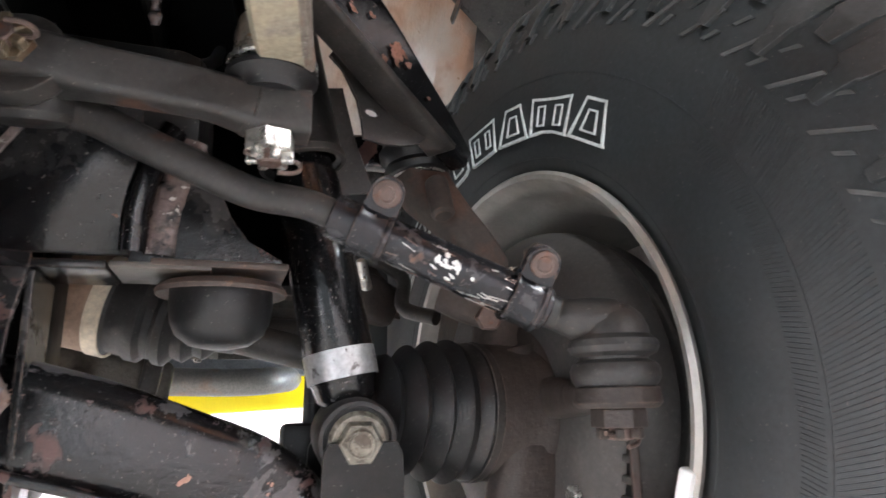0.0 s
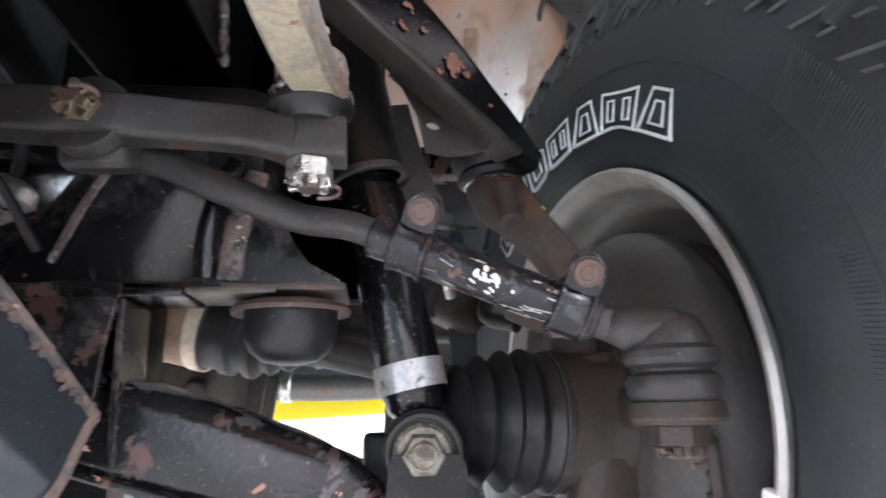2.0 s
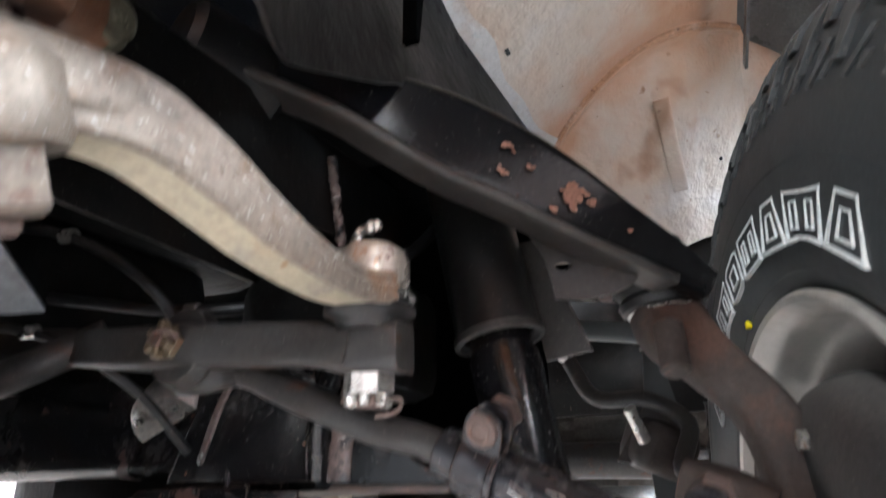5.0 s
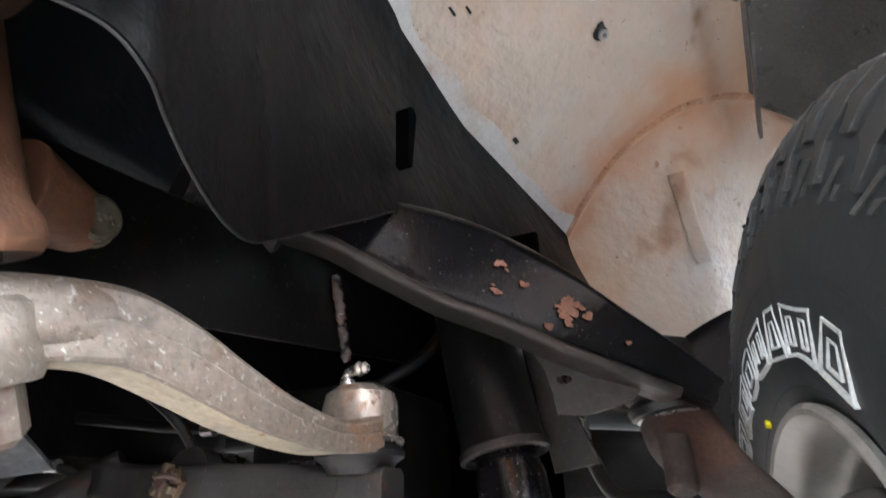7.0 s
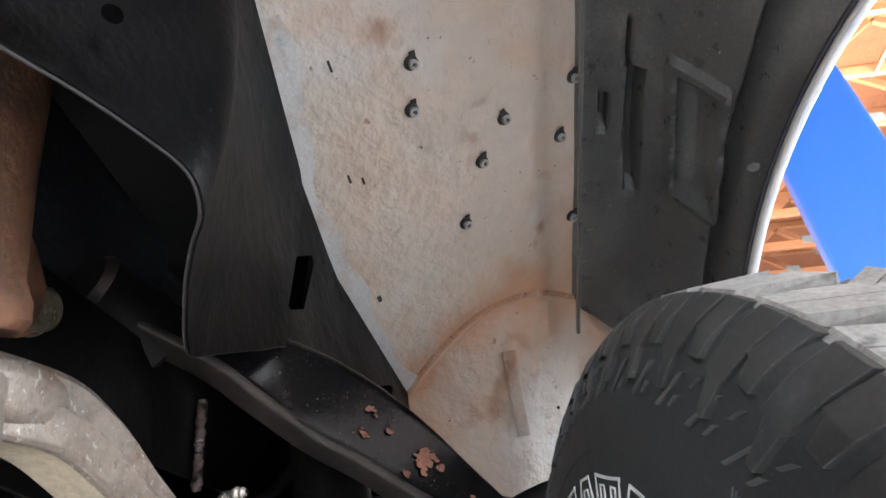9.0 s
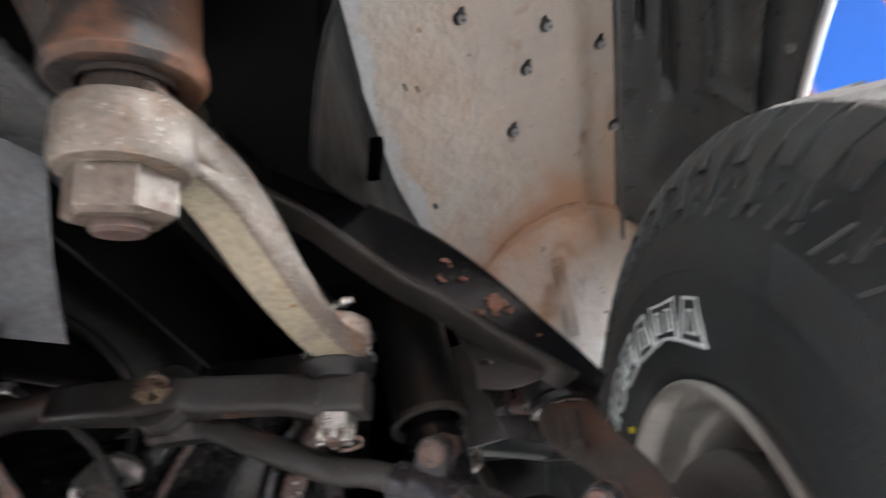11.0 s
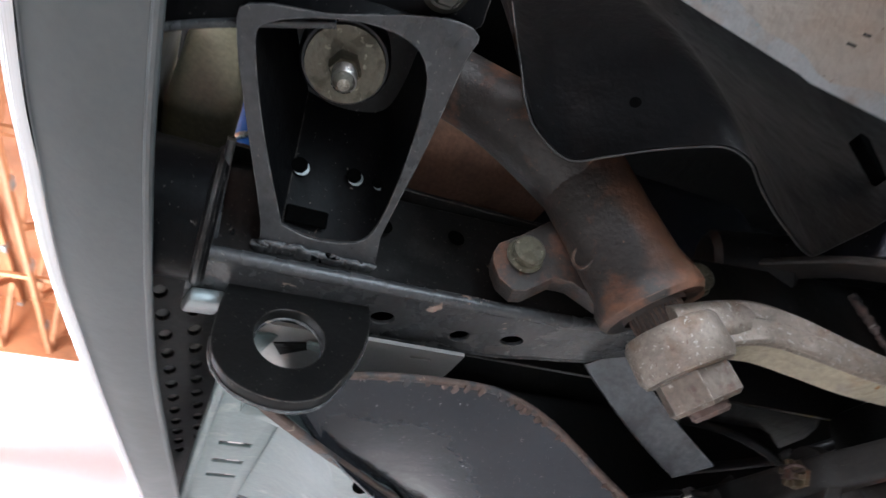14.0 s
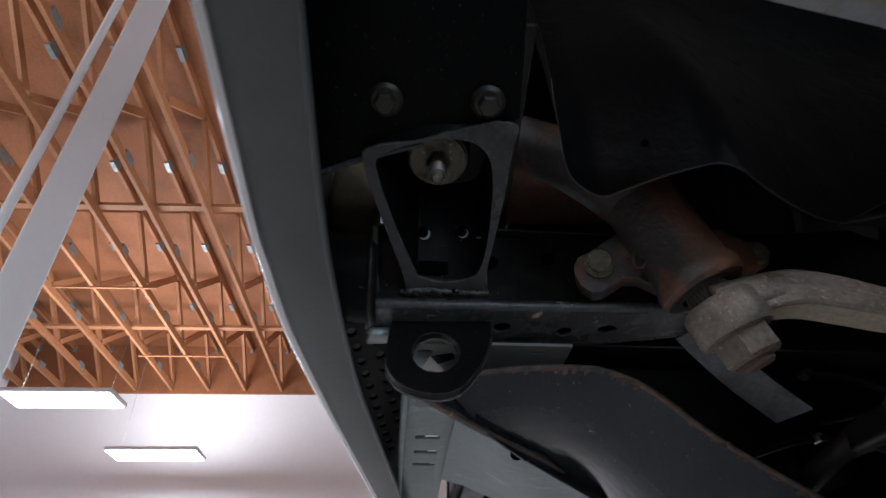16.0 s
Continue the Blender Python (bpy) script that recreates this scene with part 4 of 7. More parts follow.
def knuckle():
    ob = thing("steering_knuckle", "brown rusty cast steering knuckle carrying the hub", "knuckle")
    c = rounded(0.044, 0.034, 0.012)
    keys = [(0.176, 0.560, 1.715, 1.25, 1.2), (0.184, 0.556, 1.695, 1.3, 1.2), (0.205, 0.548, 1.668, 1.0, 1.0), (0.234, 0.545, 1.632, 0.95, 0.95), (0.250, 0.540, 1.588, 1.15, 1.0), (0.252, 0.535, 1.535, 1.6, 1.3)]
    part("upper_arm", sweep(keys, c, up=(0.3, -1, 0.2)), rust_iron, ob, "curved rusty upper arm")
    part("hub_carrier", lathe([(0.0, -0.012), (0.060, -0.012), (0.066, -0.008), (0.070, 0.0), (0.078, 0.008), (0.080, 0.016), (0.080, 0.030), (0.0, 0.030)], 48, BRAKE), brown_steel, ob, "round brown hub carrier")
    lower = [(0.252, 0.512, 1.535, 1.3, 1.2), (0.262, 0.50, 1.49, 1.9, 1.4), (0.262, 0.492, 1.44, 2.2, 1.2), (0.248, 0.496, 1.395, 2.0, 1.1), (0.220, 0.50, 1.345, 1.3, 1.2)]
    part("lower_arm", sweep(lower, c, up=(0.3, -1, 0.2)), brown_steel, ob)
    steer = [(0.268, 0.490, 1.495, 1.3, 1.1), (0.264, 0.44, 1.494, 0.9, 0.8), (0.250, 0.385, 1.495, 0.8, 0.55), (0.236, 0.350, 1.494, 0.8, 0.4), (0.2285, 0.328, 1.494, 0.8, 0.35)]
    part("steering_arm", sweep(steer, rounded(0.036, 0.036, 0.012)), brown_steel, ob)
    part("arm_boss", lathe([(0, -0.006), (0.026, -0.006), (0.029, -0.003), (0.028, 0.006), (0.022, 0.007), (0, 0.007)], 36, pose(0.2285, 0.328, 1.494) @ Matrix.Diagonal((0.92, 0.92, 1, 1))), brown_steel, ob)
    part("abs_bracket", sweep([(0.175, 0.50, 1.585, 1, 1), (0.20, 0.49, 1.575, 1.2, 1.2), (0.225, 0.485, 1.565, 1, 1)], rounded(0.022, 0.03, 0.008)), rust_iron, ob)
    part("link_stub", rod((0.178, 0.515, 1.695), (0.180, 0.50, 1.655), 0.011, 16, bevel=0.003), rust_iron, ob)
    part("lock_bolt", hexagon(0.011, 0.011, axes((0.205, 0.468, 1.56), (-0.2, -1, -0.1))), bolt_rust, ob)


def ball_joints():
    ob = thing("upper_ball_joint", "upper ball joint with ribbed black rubber boot", "ball joint")
    m = axes((0.176, 0.562, 1.712), (-0.12, 0.05, 1))
    part("boot", lathe([(0, 0.0), (0.026, 0.0), (0.032, 0.004), (0.034, 0.010), (0.031, 0.015), (0.036, 0.022), (0.037, 0.030), (0.032, 0.036), (0.028, 0.040), (0, 0.040)], 40, m), rubber, ob)
    part("clip_ring", lathe([(0.0265, 0.0), (0.0285, 0.001), (0.0285, 0.004), (0.0265, 0.005)], 40, m), zinc, ob)
    part("housing", lathe([(0, 0.038), (0.030, 0.038), (0.032, 0.042), (0.030, 0.060), (0.018, 0.066), (0, 0.067)], 40, m), forged, ob)


def upper_arm():
    ob = thing("upper_control_arm", "black stamped upper control arm with chipped rusty paint", "control arm")
    keys = [(-0.085, 0.322, 1.870, 1.1, 0.55), (-0.03, 0.361, 1.853, 1.0, 0.72), (0.0, 0.383, 1.845, 1.0, 1.15), (0.04, 0.411, 1.828, 1.0, 1.45), (0.075, 0.4364, 1.812, 1.0, 1.42), (0.11, 0.4615, 1.791, 1.0, 1.30), (0.145, 0.4865, 1.768, 1.0, 1.02), (0.18, 0.5116, 1.745, 1.0, 0.76), (0.21, 0.533, 1.724, 0.9, 0.50)]
    part("front_leg", sweep(keys, rounded(0.024, 0.050, 0.009, 5), steps=8), arm_black, ob, "glossy black leg with rust chips")
    # folded lower flange, paler with dust
    keys = [(x + 0.002, y - 0.004, z - 0.0255 * h - 0.003, w, 1) for x, y, z, w, h in keys[:-1]]
    part("lower_flange", sweep(keys, rounded(0.032, 0.008, 0.0032), steps=8), dusty_plate, ob, "dusty folded lower flange")
    rng = random.Random(21)
    n = V((0.58, -0.81, 0.0)).normalized()
    for x, y, z, r, more in ((0.122, 0.453, 1.781, 0.0075, 9), (0.130, 0.459, 1.789, 0.004, 5), (0.110, 0.447, 1.772, 0.0030, 3), (0.078, 0.424, 1.800, 0.0030, 3), (0.086, 0.430, 1.818, 0.0034, 4), (0.16, 0.483, 1.758, 0.0022, 2), (0.098, 0.437, 1.803, 0.0026, 3)):
        for q in range(more):
            c = V((x, y, z)) + V((0.81, 0.58, -0.3)) * rng.gauss(0, r * 0.75) + V((0, 0, 1)) * rng.gauss(0, r * 0.55)
            c = c + n * ((V((0.080, 0.440, 0)) - V((c.x, c.y, 0))).dot(n) + 0.0140)
            size = r * (0.95 if q == 0 else rng.uniform(0.15, 0.6))
            phase = [rng.uniform(0, 6.28) for _ in range(3)]
            fl = []
            for i in range(22):
                a = i * math.pi / 11
                rr = size * (1 + 0.22 * math.sin(2 * a + phase[0]) + 0.18 * math.sin(3 * a + phase[1]) + 0.12 * math.sin(7 * a + phase[2]))
                fl.append((rr * math.cos(a) * 1.15, rr * math.sin(a) * 0.8))
            part("rust_flake", plate(fl, [], 0.0005 + 0.00004 * q, axes(c, n, (0.81, 0.58, -0.3))), flake_rust, ob, "patch of bare salmon-brown rust")
    # gusset plate below with its hole, its leg running down behind the shock
    hole = [(0.0062 * math.cos(a * math.pi / 8), 0.0036 * math.sin(a * math.pi / 8)) for a in range(16)]
    outline = [(-0.040, 0.044), (-0.028, 0.034), (-0.014, 0.009), (-0.0095, -0.010), (-0.0075, -0.0255), (0.0135, -0.0272), (0.035, -0.0235), (0.048, -0.018), (0.0535, -0.0135), (0.0545, -0.0100), (0.051, -0.003), (0.031, 0.027), (0.0, 0.052), (-0.025, 0.070)]
    m = axes((0.1087, 0.4862, 1.7387), (0.225, -0.974, 0.0), (0.974, 0.225, 0.0))
    part("gusset", plate(outline, [hole], 0.004, m, 0.001), dusty_plate, ob, "grey-brown gusset plate with a round hole")
    rear = [(0.20, 0.56, 1.732, 0.9, 0.8), (0.14, 0.64, 1.765, 1, 1), (0.06, 0.74, 1.80, 1, 1), (-0.05, 0.80, 1.83, 1, 1)]
    part("rear_leg", sweep(rear, rounded(0.03, 0.042, 0.009)), black_chipped, ob)
    part("pivot_bush", rod((-0.105, 0.29, 1.868), (-0.075, 0.36, 1.858), 0.034, 28, bevel=0.006), rubber, ob)
    leg = [[(0.070, 0.522, 1.775), (0.090, 0.516, 1.775)], [(0.076, 0.527, 1.728), (0.1030, 0.523, 1.728)], [(0.084, 0.530, 1.675), (0.1215, 0.526, 1.680)]]
    part("gusset_leg", sheet(leg, 0.004), dusty_plate, ob, "grey-brown leg of the gusset")


def shock():
    ob = thing("shock_absorber", "black gas shock absorber with silver lower band", "shock absorber")
    lo, hi = V((0.094, 0.482, 1.487)), V((0.016, 0.508, 1.880))
    m = axes(lo, hi - lo)
    ln = (hi - lo).length
    part("body", lathe([(0, 0.022), (0.0245, 0.022), (0.0272, 0.028), (0.0272, 0.19), (0.024, 0.20), (0.024, 0.215), (0, 0.215)], 48, m), black_gloss, ob, "glossy black cylinder, dusty and scratched")
    part("band", lathe([(0.0276, 0.025), (0.0279, 0.025), (0.0279, 0.047), (0.0276, 0.047)], 48, m), silver_tape, ob, "scratched silver band")
    part("foot", lathe([(0, 0.004), (0.016, 0.004), (0.023, 0.012), (0.0245, 0.022), (0, 0.022)], 40, m), black_gloss, ob)
    part("dust_cover", lathe([(0.0285, 0.208), (0.0345, 0.206), (0.0345, 0.212), (0.0335, 0.218), (0.0335, ln), (0, ln)], 48, m), black_frame, ob, "dull black upper dust tube")
    part("cover_lip", lathe([(0.032, 0.204), (0.036, 0.205), (0.036, 0.211), (0.032, 0.213)], 48, m), forged, ob)
    bolt = axes((0.0955, 0.478, 1.470), (-0.06, -1, -0.08))
    part("eye", lathe([(0, -0.03), (0.027, -0.03), (0.0295, -0.024), (0.0295, 0.026), (0.0275, 0.030), (0.0245, 0.0305), (0.0235, 0.027), (0, 0.027)], 40, bolt), rubber_dirty, ob)
    part("eye_bush", lathe([(0.014, 0.016), (0.025, 0.018), (0.026, 0.022), (0.014, 0.024)], 40, bolt), rubber_dirty, ob)
    ob2 = thing("pivot_bolt", "flanged hex bolt with worn zinc finish", "bolt")
    part("flange", lathe([(0, 0.032), (0.0205, 0.032), (0.0215, 0.034), (0.0185, 0.038), (0, 0.038)], 36, bolt), bolt_pale, ob2)
    part("head", hexagon(0.0165, 0.0095, bolt @ pose(0, 0, 0.037), chamfer=0.45), bolt_pale, ob2)
    part("head_dish", lathe([(0.0, 0.0480), (0.0075, 0.0480), (0.009, 0.0492), (0.0105, 0.0480)], 30, bolt), bolt_pale, ob2)


def lower_arm():
    ob = thing("lower_control_arm", "black lower control arm with flaking paint and rust", "control arm")
    keys = [(-0.30, 0.470, 1.520, 1.2, 1.0), (-0.19, 0.468, 1.508, 1.15, 1.05), (-0.10, 0.468, 1.484, 1.1, 1.15), (-0.03, 0.470, 1.461, 1.0, 1.1), (0.02, 0.474, 1.442, 0.95, 1.0), (0.055, 0.485, 1.412, 0.95, 0.9), (0.10, 0.50, 1.395, 0.9, 0.8), (0.21, 0.505, 1.345, 0.8, 0.7)]
    part("front_beam", sweep(keys, rounded(0.075, 0.062, 0.016, 5), steps=8), flaking_paint, ob, "rounded black beam, paint flaking to grey and rust")
    keys = [(x, y - 0.036, z - 0.030, 1, 1) for x, y, z, w, h in keys[:6]]
    part("seam_flange", sweep(keys, rounded(0.020, 0.006, 0.002), steps=8), black_chipped, ob)
    for y0, th in ((0.4395, 0.006), (0.520, 0.006)):
        p = plate([(-0.030, -0.075), (0.030, -0.075), (0.0275, -0.010), (0.0235, -0.002), (-0.0235, -0.002), (-0.0275, -0.010)], [], th, axes((0.0955, y0, 1.470), (-0.06, -1, -0.08), (1, 0, 0)), 0.0012)
        part("shock_ear", p, black_frame, ob, "dusty grey-black mounting ear")
    rear = [(0.20, 0.515, 1.345, 0.8, 0.7), (0.10, 0.66, 1.39, 1, 0.9), (-0.05, 0.86, 1.44, 1, 1), (-0.20, 1.0, 1.47, 1, 1)]
    part("rear_beam", sweep(rear, rounded(0.06, 0.05, 0.014)), black_chipped, ob)
    part("ball_joint", rod((0.214, 0.503, 1.335), (0.216, 0.503, 1.40), 0.026, 28, bevel=0.006), forged, ob)
    part("stop_block", box((0.046, 0.03, 0.052), pose(0.072, 0.555, 1.452), 0.006), rubber, ob)
    part("stop_pin", rod((0.078, 0.56, 1.53), (0.076, 0.56, 1.46), 0.009, 16, bevel=0.002), rubber, ob)


def axle():
    ob = thing("drive_axle", "drive axle with two ribbed black rubber boots", "axle")
    a, b = V((-0.174, 0.575, 1.597)), JOINT - V((0.99, 0.13, -0.05)) * 0.02
    d = (b - a)
    ln = d.length
    m = axes(a, d)
    part("shaft", rod(a, b, 0.014, 24), forged, ob)
    slim = Matrix.Diagonal((0.74, 0.74, 1, 1))
    part("inner_housing", lathe([(0, 0.0), (0.052, 0.0), (0.055, 0.006), (0.055, 0.085), (0.05, 0.09), (0, 0.09)], 44, m @ slim), tan_steel, ob, "tan dusty inner joint housing")
    boot = [(0.050, 0.082), (0.053, 0.084), (0.053, 0.094), (0.050, 0.097), (0.050, 0.108), (0.0535, 0.112), (0.0535, 0.120), (0.047, 0.124), (0.047, 0.130), (0.051, 0.134), (0.051, 0.140), (0.040, 0.146), (0.042, 0.155), (0.032, 0.162), (0.034, 0.170), (0.022, 0.178), (0.020, 0.192), (0.0, 0.192)]
    part("inner_boot", lathe(boot, 48, m @ slim), rubber_dirty, ob, "ribbed black inner boot")
    part("boot_band", lathe([(0.0535, 0.083), (0.0565, 0.083), (0.0565, 0.095), (0.0535, 0.095)], 48, m @ slim), cream_band, ob, "pale metal clamp band")
    out = [(0, -0.150), (0.021, -0.150), (0.024, -0.144), (0.022, -0.136), (0.036, -0.130), (0.046, -0.124), (0.038, -0.117), (0.046, -0.112), (0.055, -0.105), (0.046, -0.098), (0.052, -0.093), (0.060, -0.086), (0.051, -0.079), (0.054, -0.075), (0.0625, -0.069), (0.0605, -0.063), (0.056, -0.060), (0.057, -0.055), (0.0605, -0.050), (0.0595, -0.038), (0.056, -0.036)]
    m2 = axes(JOINT - V((0, 0.004, 0.009)), V((0.99, 0.13, -0.05)))
    part("outer_boot", lathe([(r * 0.95, z - 0.012) for r, z in out], 64, m2), rubber, ob, "large ribbed black outer boot")
    part("boot_band", lathe([(0.0577, -0.060), (0.0590, -0.060), (0.0590, -0.053), (0.0577, -0.053)], 64, m2), dusty_plate, ob, "dull metal clamp band")
    part("outer_housing", lathe([(0.050, -0.056), (0.0575, -0.052), (0.0585, -0.030), (0.0585, -0.012), (0.0605, -0.008), (0.0605, 0.004), (0.05, 0.012), (0.0, 0.012)], 56, m2), brown_steel, ob)


# ---- steering linkage ----
def castle_nut(ob, m, r=0.0155, material=None, name="castle_nut"):
    part(name, hexagon(r, 0.011, m, chamfer=0.02), material or zinc, ob, "bright castle nut")
    for k in range(6):
        part("castle_tooth", box((0.0068, 0.0050, 0.0065), m @ pose(0, 0, 0, 0, 0, 60 * k + 30) @ pose(r * 0.70, 0, 0.0140), 0.0008, 1), material or zinc, ob)
    part("stud", rod(m @ V((0, 0, 0)), m @ V((0, 0, 0.018)), r * 0.5, 16, bevel=0.001), bolt_rust, ob)
    pts = [(-r * 1.05, 0.001, 0.0135), (0, 0.0, 0.014), (r * 1.1, 0.0, 0.0135), (r * 1.25, 0.001, 0.018), (r * 0.9, 0.002, 0.0215), (r * 0.3, 0.002, 0.0225)]
    part("cotter_pin", tube([tuple(m @ V(p)) for p in pts], 0.0014, 8, 4), bolt_rust, ob, "bent rusty split pin")


def tie_rod():
    ob = thing("tie_rod", "dusty tie rod with black adjuster sleeve and clamps", "tie rod")
    u = V((0.915, -0.11, -0.385)).normalized()
    c = V((0.129, 0.346, 1.5740))
    s0, s1 = c - u * 0.079, c + u * 0.066
    m = axes(c, u, (0, 0, 1))
    keys = [(-0.135, 0.370, 1.662, 1.2, 1.1), (-0.105, 0.369, 1.661, 1.3, 1.1), (-0.078, 0.367, 1.655, 1.1, 1.0), (-0.052, 0.366, 1.643, 1.0, 1.0), (-0.02, 0.366, 1.630, 1, 1), (0.012, 0.366, 1.6175, 0.95, 0.95), (*tuple(s0 - u * 0.014), 0.90, 0.90), (*tuple(s0 + u * 0.02), 0.9, 0.9)]
    part("inner_rod", sweep(keys, rounded(0.0192, 0.0202, 0.0090, 5), steps=8), forged, ob, "dusty dark forged bar")
    boss = axes((-0.108, 0.366, 1.652), (-0.05, -0.32, 1))
    part("inner_socket", lathe([(0, -0.006), (0.014, -0.006), (0.022, -0.004), (0.025, 0.000), (0.025, 0.008), (0.022, 0.012), (0, 0.012)], 40, boss), forged, ob, "round forged ball socket")
    part("inner_boot", lathe([(0.022, 0.011), (0.024, 0.013), (0.022, 0.018), (0.016, 0.021), (0.012, 0.024), (0, 0.024)], 32, boss), rubber, ob)
    r = 0.0137
    part("sleeve", lathe([(0, -0.079), (r - 0.001, -0.079), (r, -0.078), (r, 0.065), (r - 0.001, 0.066), (0, 0.066)], 40, m), sleeve_metal, ob, "scuffed shiny black adjuster sleeve")
    part("sleeve_slot", box((0.004, 0.003, 0.030), m @ pose(-0.0025, -r + 0.0005, -0.064)), bolt_rust, ob)
    part("sleeve_slot", box((0.004, 0.003, 0.024), m @ pose(-0.010, -0.0095, 0.030, 0, 0, 30)), bolt_rust, ob)
    rng = random.Random(8)
    toward = V((-0.37, -0.9, -0.2))
    side = axes(c, u, toward)
    for k in range(22):
        z = rng.gauss(-0.001, 0.0065)
        a = rng.gauss(-4, 9)
        w, h = rng.uniform(0.0006, 0.0020), rng.uniform(0.0008, 0.0032)
        scrap = [(-w, -h * 0.6), (-w * 0.2, -h), (w * 0.8, -h * 0.5), (w, h * 0.4), (w * 0.1, h), (-w * 0.8, h * 0.5)]
        q = side @ pose(0, 0, z, 0, 0, a) @ pose(r + 0.0001, 0, 0) @ pose(0, 0, 0, 90, 0, 90) @ pose(0, 0, 0, 0, 0, rng.uniform(-30, 30))
        part("sticker_scrap", plate(scrap, [], 0.0004 + 0.00001 * k, q), clear_sticker, ob, "torn white scrap of sticker")
    for k in range(26):
        z = rng.uniform(-0.045, 0.045)
        a = rng.uniform(-75, -22) if rng.random() < 0.7 else rng.uniform(0, 45)
        q = side @ pose(0, 0, z, 0, 0, -a) @ pose(r + 0.00005, 0, 0) @ pose(0, 0, 0, rng.uniform(-14, 14), 0, 0)
        part("scratch", box((0.0004, 0.0007, rng.uniform(0.004, 0.014)), q), bolt_rust if rng.random() < 0.5 else zinc, ob)
    up = V((-0.08, -0.40, 0.92))
    up = (up - u * up.dot(u)).normalized()
    for z in (-0.053, 0.050):
        cm = axes(c + u * z, u, up)
        bm = lathe([(r, -0.0115), (0.0168, -0.0115), (0.0176, -0.0105), (0.0176, -0.0085), (0.0166, -0.0070), (0.0164, 0.0070), (0.0176, 0.0085), (0.0176, 0.0105), (0.0168, 0.0115), (r, 0.0115)], 40, cm)
        clamp = part("clamp", bm, sleeve_metal, ob, "black steel pinch clamp")
        ear = [(-0.0105, -0.004), (0.0105, -0.004), (0.0105, 0.0105)] + [(0.0105 * math.cos(radians(a)), 0.0105 + 0.0105 * math.sin(radians(a))) for a in range(15, 180, 15)] + [(-0.0105, 0.0105)]
        for off in (-0.0065, 0.0035):
            em = axes(c + u * z + up.normalized() * 0.0155, u.cross(up), u)
            part("clamp_ear", plate(ear, [], 0.003, em @ pose(0, 0, off + 0.002), 0.0006), sleeve_metal, clamp)
        em = axes(c + u * z + up.normalized() * 0.0262, -u.cross(up), u)
        if em.to_3x3() @ V((0, 0, 1)) @ V((0, -1, 0)) < 0:
            em = axes(c + u * z + up.normalized() * 0.0262, u.cross(up), u)
        part("clamp_bolt", lathe([(0, 0.004), (0.0088, 0.004), (0.0092, 0.006), (0.0082, 0.0110), (0.006, 0.012), (0, 0.012)], 28, em), bolt_rust, clamp, "round-headed rusty bolt")
        part("clamp_bolt_ring", lathe([(0.0038, 0.0118), (0.0044, 0.0128), (0.0052, 0.0128), (0.0058, 0.0115)], 24, em), bolt_rust, clamp)
        part("clamp_nut", hexagon(0.010, 0.009, em @ pose(0, 0, -0.008) @ pose(0, 0, 0, 180, 0, 0)), bolt_rust, clamp)
    # outer end: shank, housing, boot, castle nut below
    e = V((0.2285, 0.328, 0))
    keys = [(*tuple(s1 - u * 0.01), 0.78, 0.78), (*tuple(s1 + u * 0.012), 0.80, 0.80), (0.204, 0.333, 1.5425, 0.95, 0.95), (0.216, 0.331, 1.5405, 1.30, 1.15), (0.2285, 0.328, 1.5385, 1.45, 1.2)]
    part("outer_shank", sweep(keys, circle(0.0135, 20)), forged, ob, "dusty tapered shank")
    part("outer_housing", lathe([(0, 0.0185), (0.006, 0.018), (0.014, 0.0155), (0.0205, 0.010), (0.0240, 0.003), (0.0250, -0.004), (0, -0.004)], 40, pose(e.x, e.y, 1.534) @ Matrix.Diagonal((0.92, 0.92, 1, 1))), forged, ob)
    part("outer_boot", lathe([(0, -0.002), (0.026, -0.002), (0.0305, -0.006), (0.0315, -0.011), (0.0295, -0.0155), (0.0235, -0.0185), (0.0235, -0.0205), (0.029, -0.0235), (0.031, -0.028), (0.0305, -0.035), (0.027, -0.041), (0, -0.042)], 44, pose(e.x, e.y, 1.5330) @ Matrix.Diagonal((0.88, 0.88, 0.80, 1))), rubber_dirty, ob, "two-fold dusty rubber boot")
    nutm = pose(e.x, e.y, 1.4875, 180, 0, 25)
    castle_nut(ob, nutm, 0.0165, brown_steel)


def relay_rod():
    ob = thing("relay_rod", "dark forged relay rod joining both steering sides", "relay rod")
    keys = [(-1.05, 0.44, 1.70, 1.0, 0.9), (-0.60, 0.425, 1.70, 1.0, 0.9), (-0.30, 0.375, 1.690, 1.0, 0.9), (-0.20, 0.352, 1.678, 1.0, 0.9), (-0.14, 0.340, 1.671, 1.2, 0.95), (-0.10, 0.338, 1.669, 1.15, 0.95), (-0.07, 0.338, 1.6675, 0.75, 0.92), (-0.02, 0.339, 1.6645, 0.70, 0.88), (0.004, 0.340, 1.660, 0.80, 0.92), (0.012, 0.341, 1.6585, 0.9, 0.95), (0.0405, 0.341, 1.6585, 0.92, 0.95)]
    part("bar", sweep(keys, rounded(0.028, 0.029, 0.0055, 4), steps=8), forged, ob, "dark dusty forged bar with squared end")
    part("stud_seat", lathe([(0, -0.010), (0.020, -0.010), (0.022, -0.006), (0.021, 0.004), (0, 0.005)], 36, axes((-0.107, 0.334, 1.6695), (-0.15, -0.90, 0.12)) @ Matrix.Diagonal((1.15, 1.15, 1, 1))), forged, ob)
    castle_nut(ob, axes((-0.1065, 0.3305, 1.6695), (-0.15, -0.90, 0.12)), 0.0118, relay_nut)
    castle_nut(ob, pose(0.0190, 0.3405, 1.6450, 180, 0, 15), 0.0142, zinc)


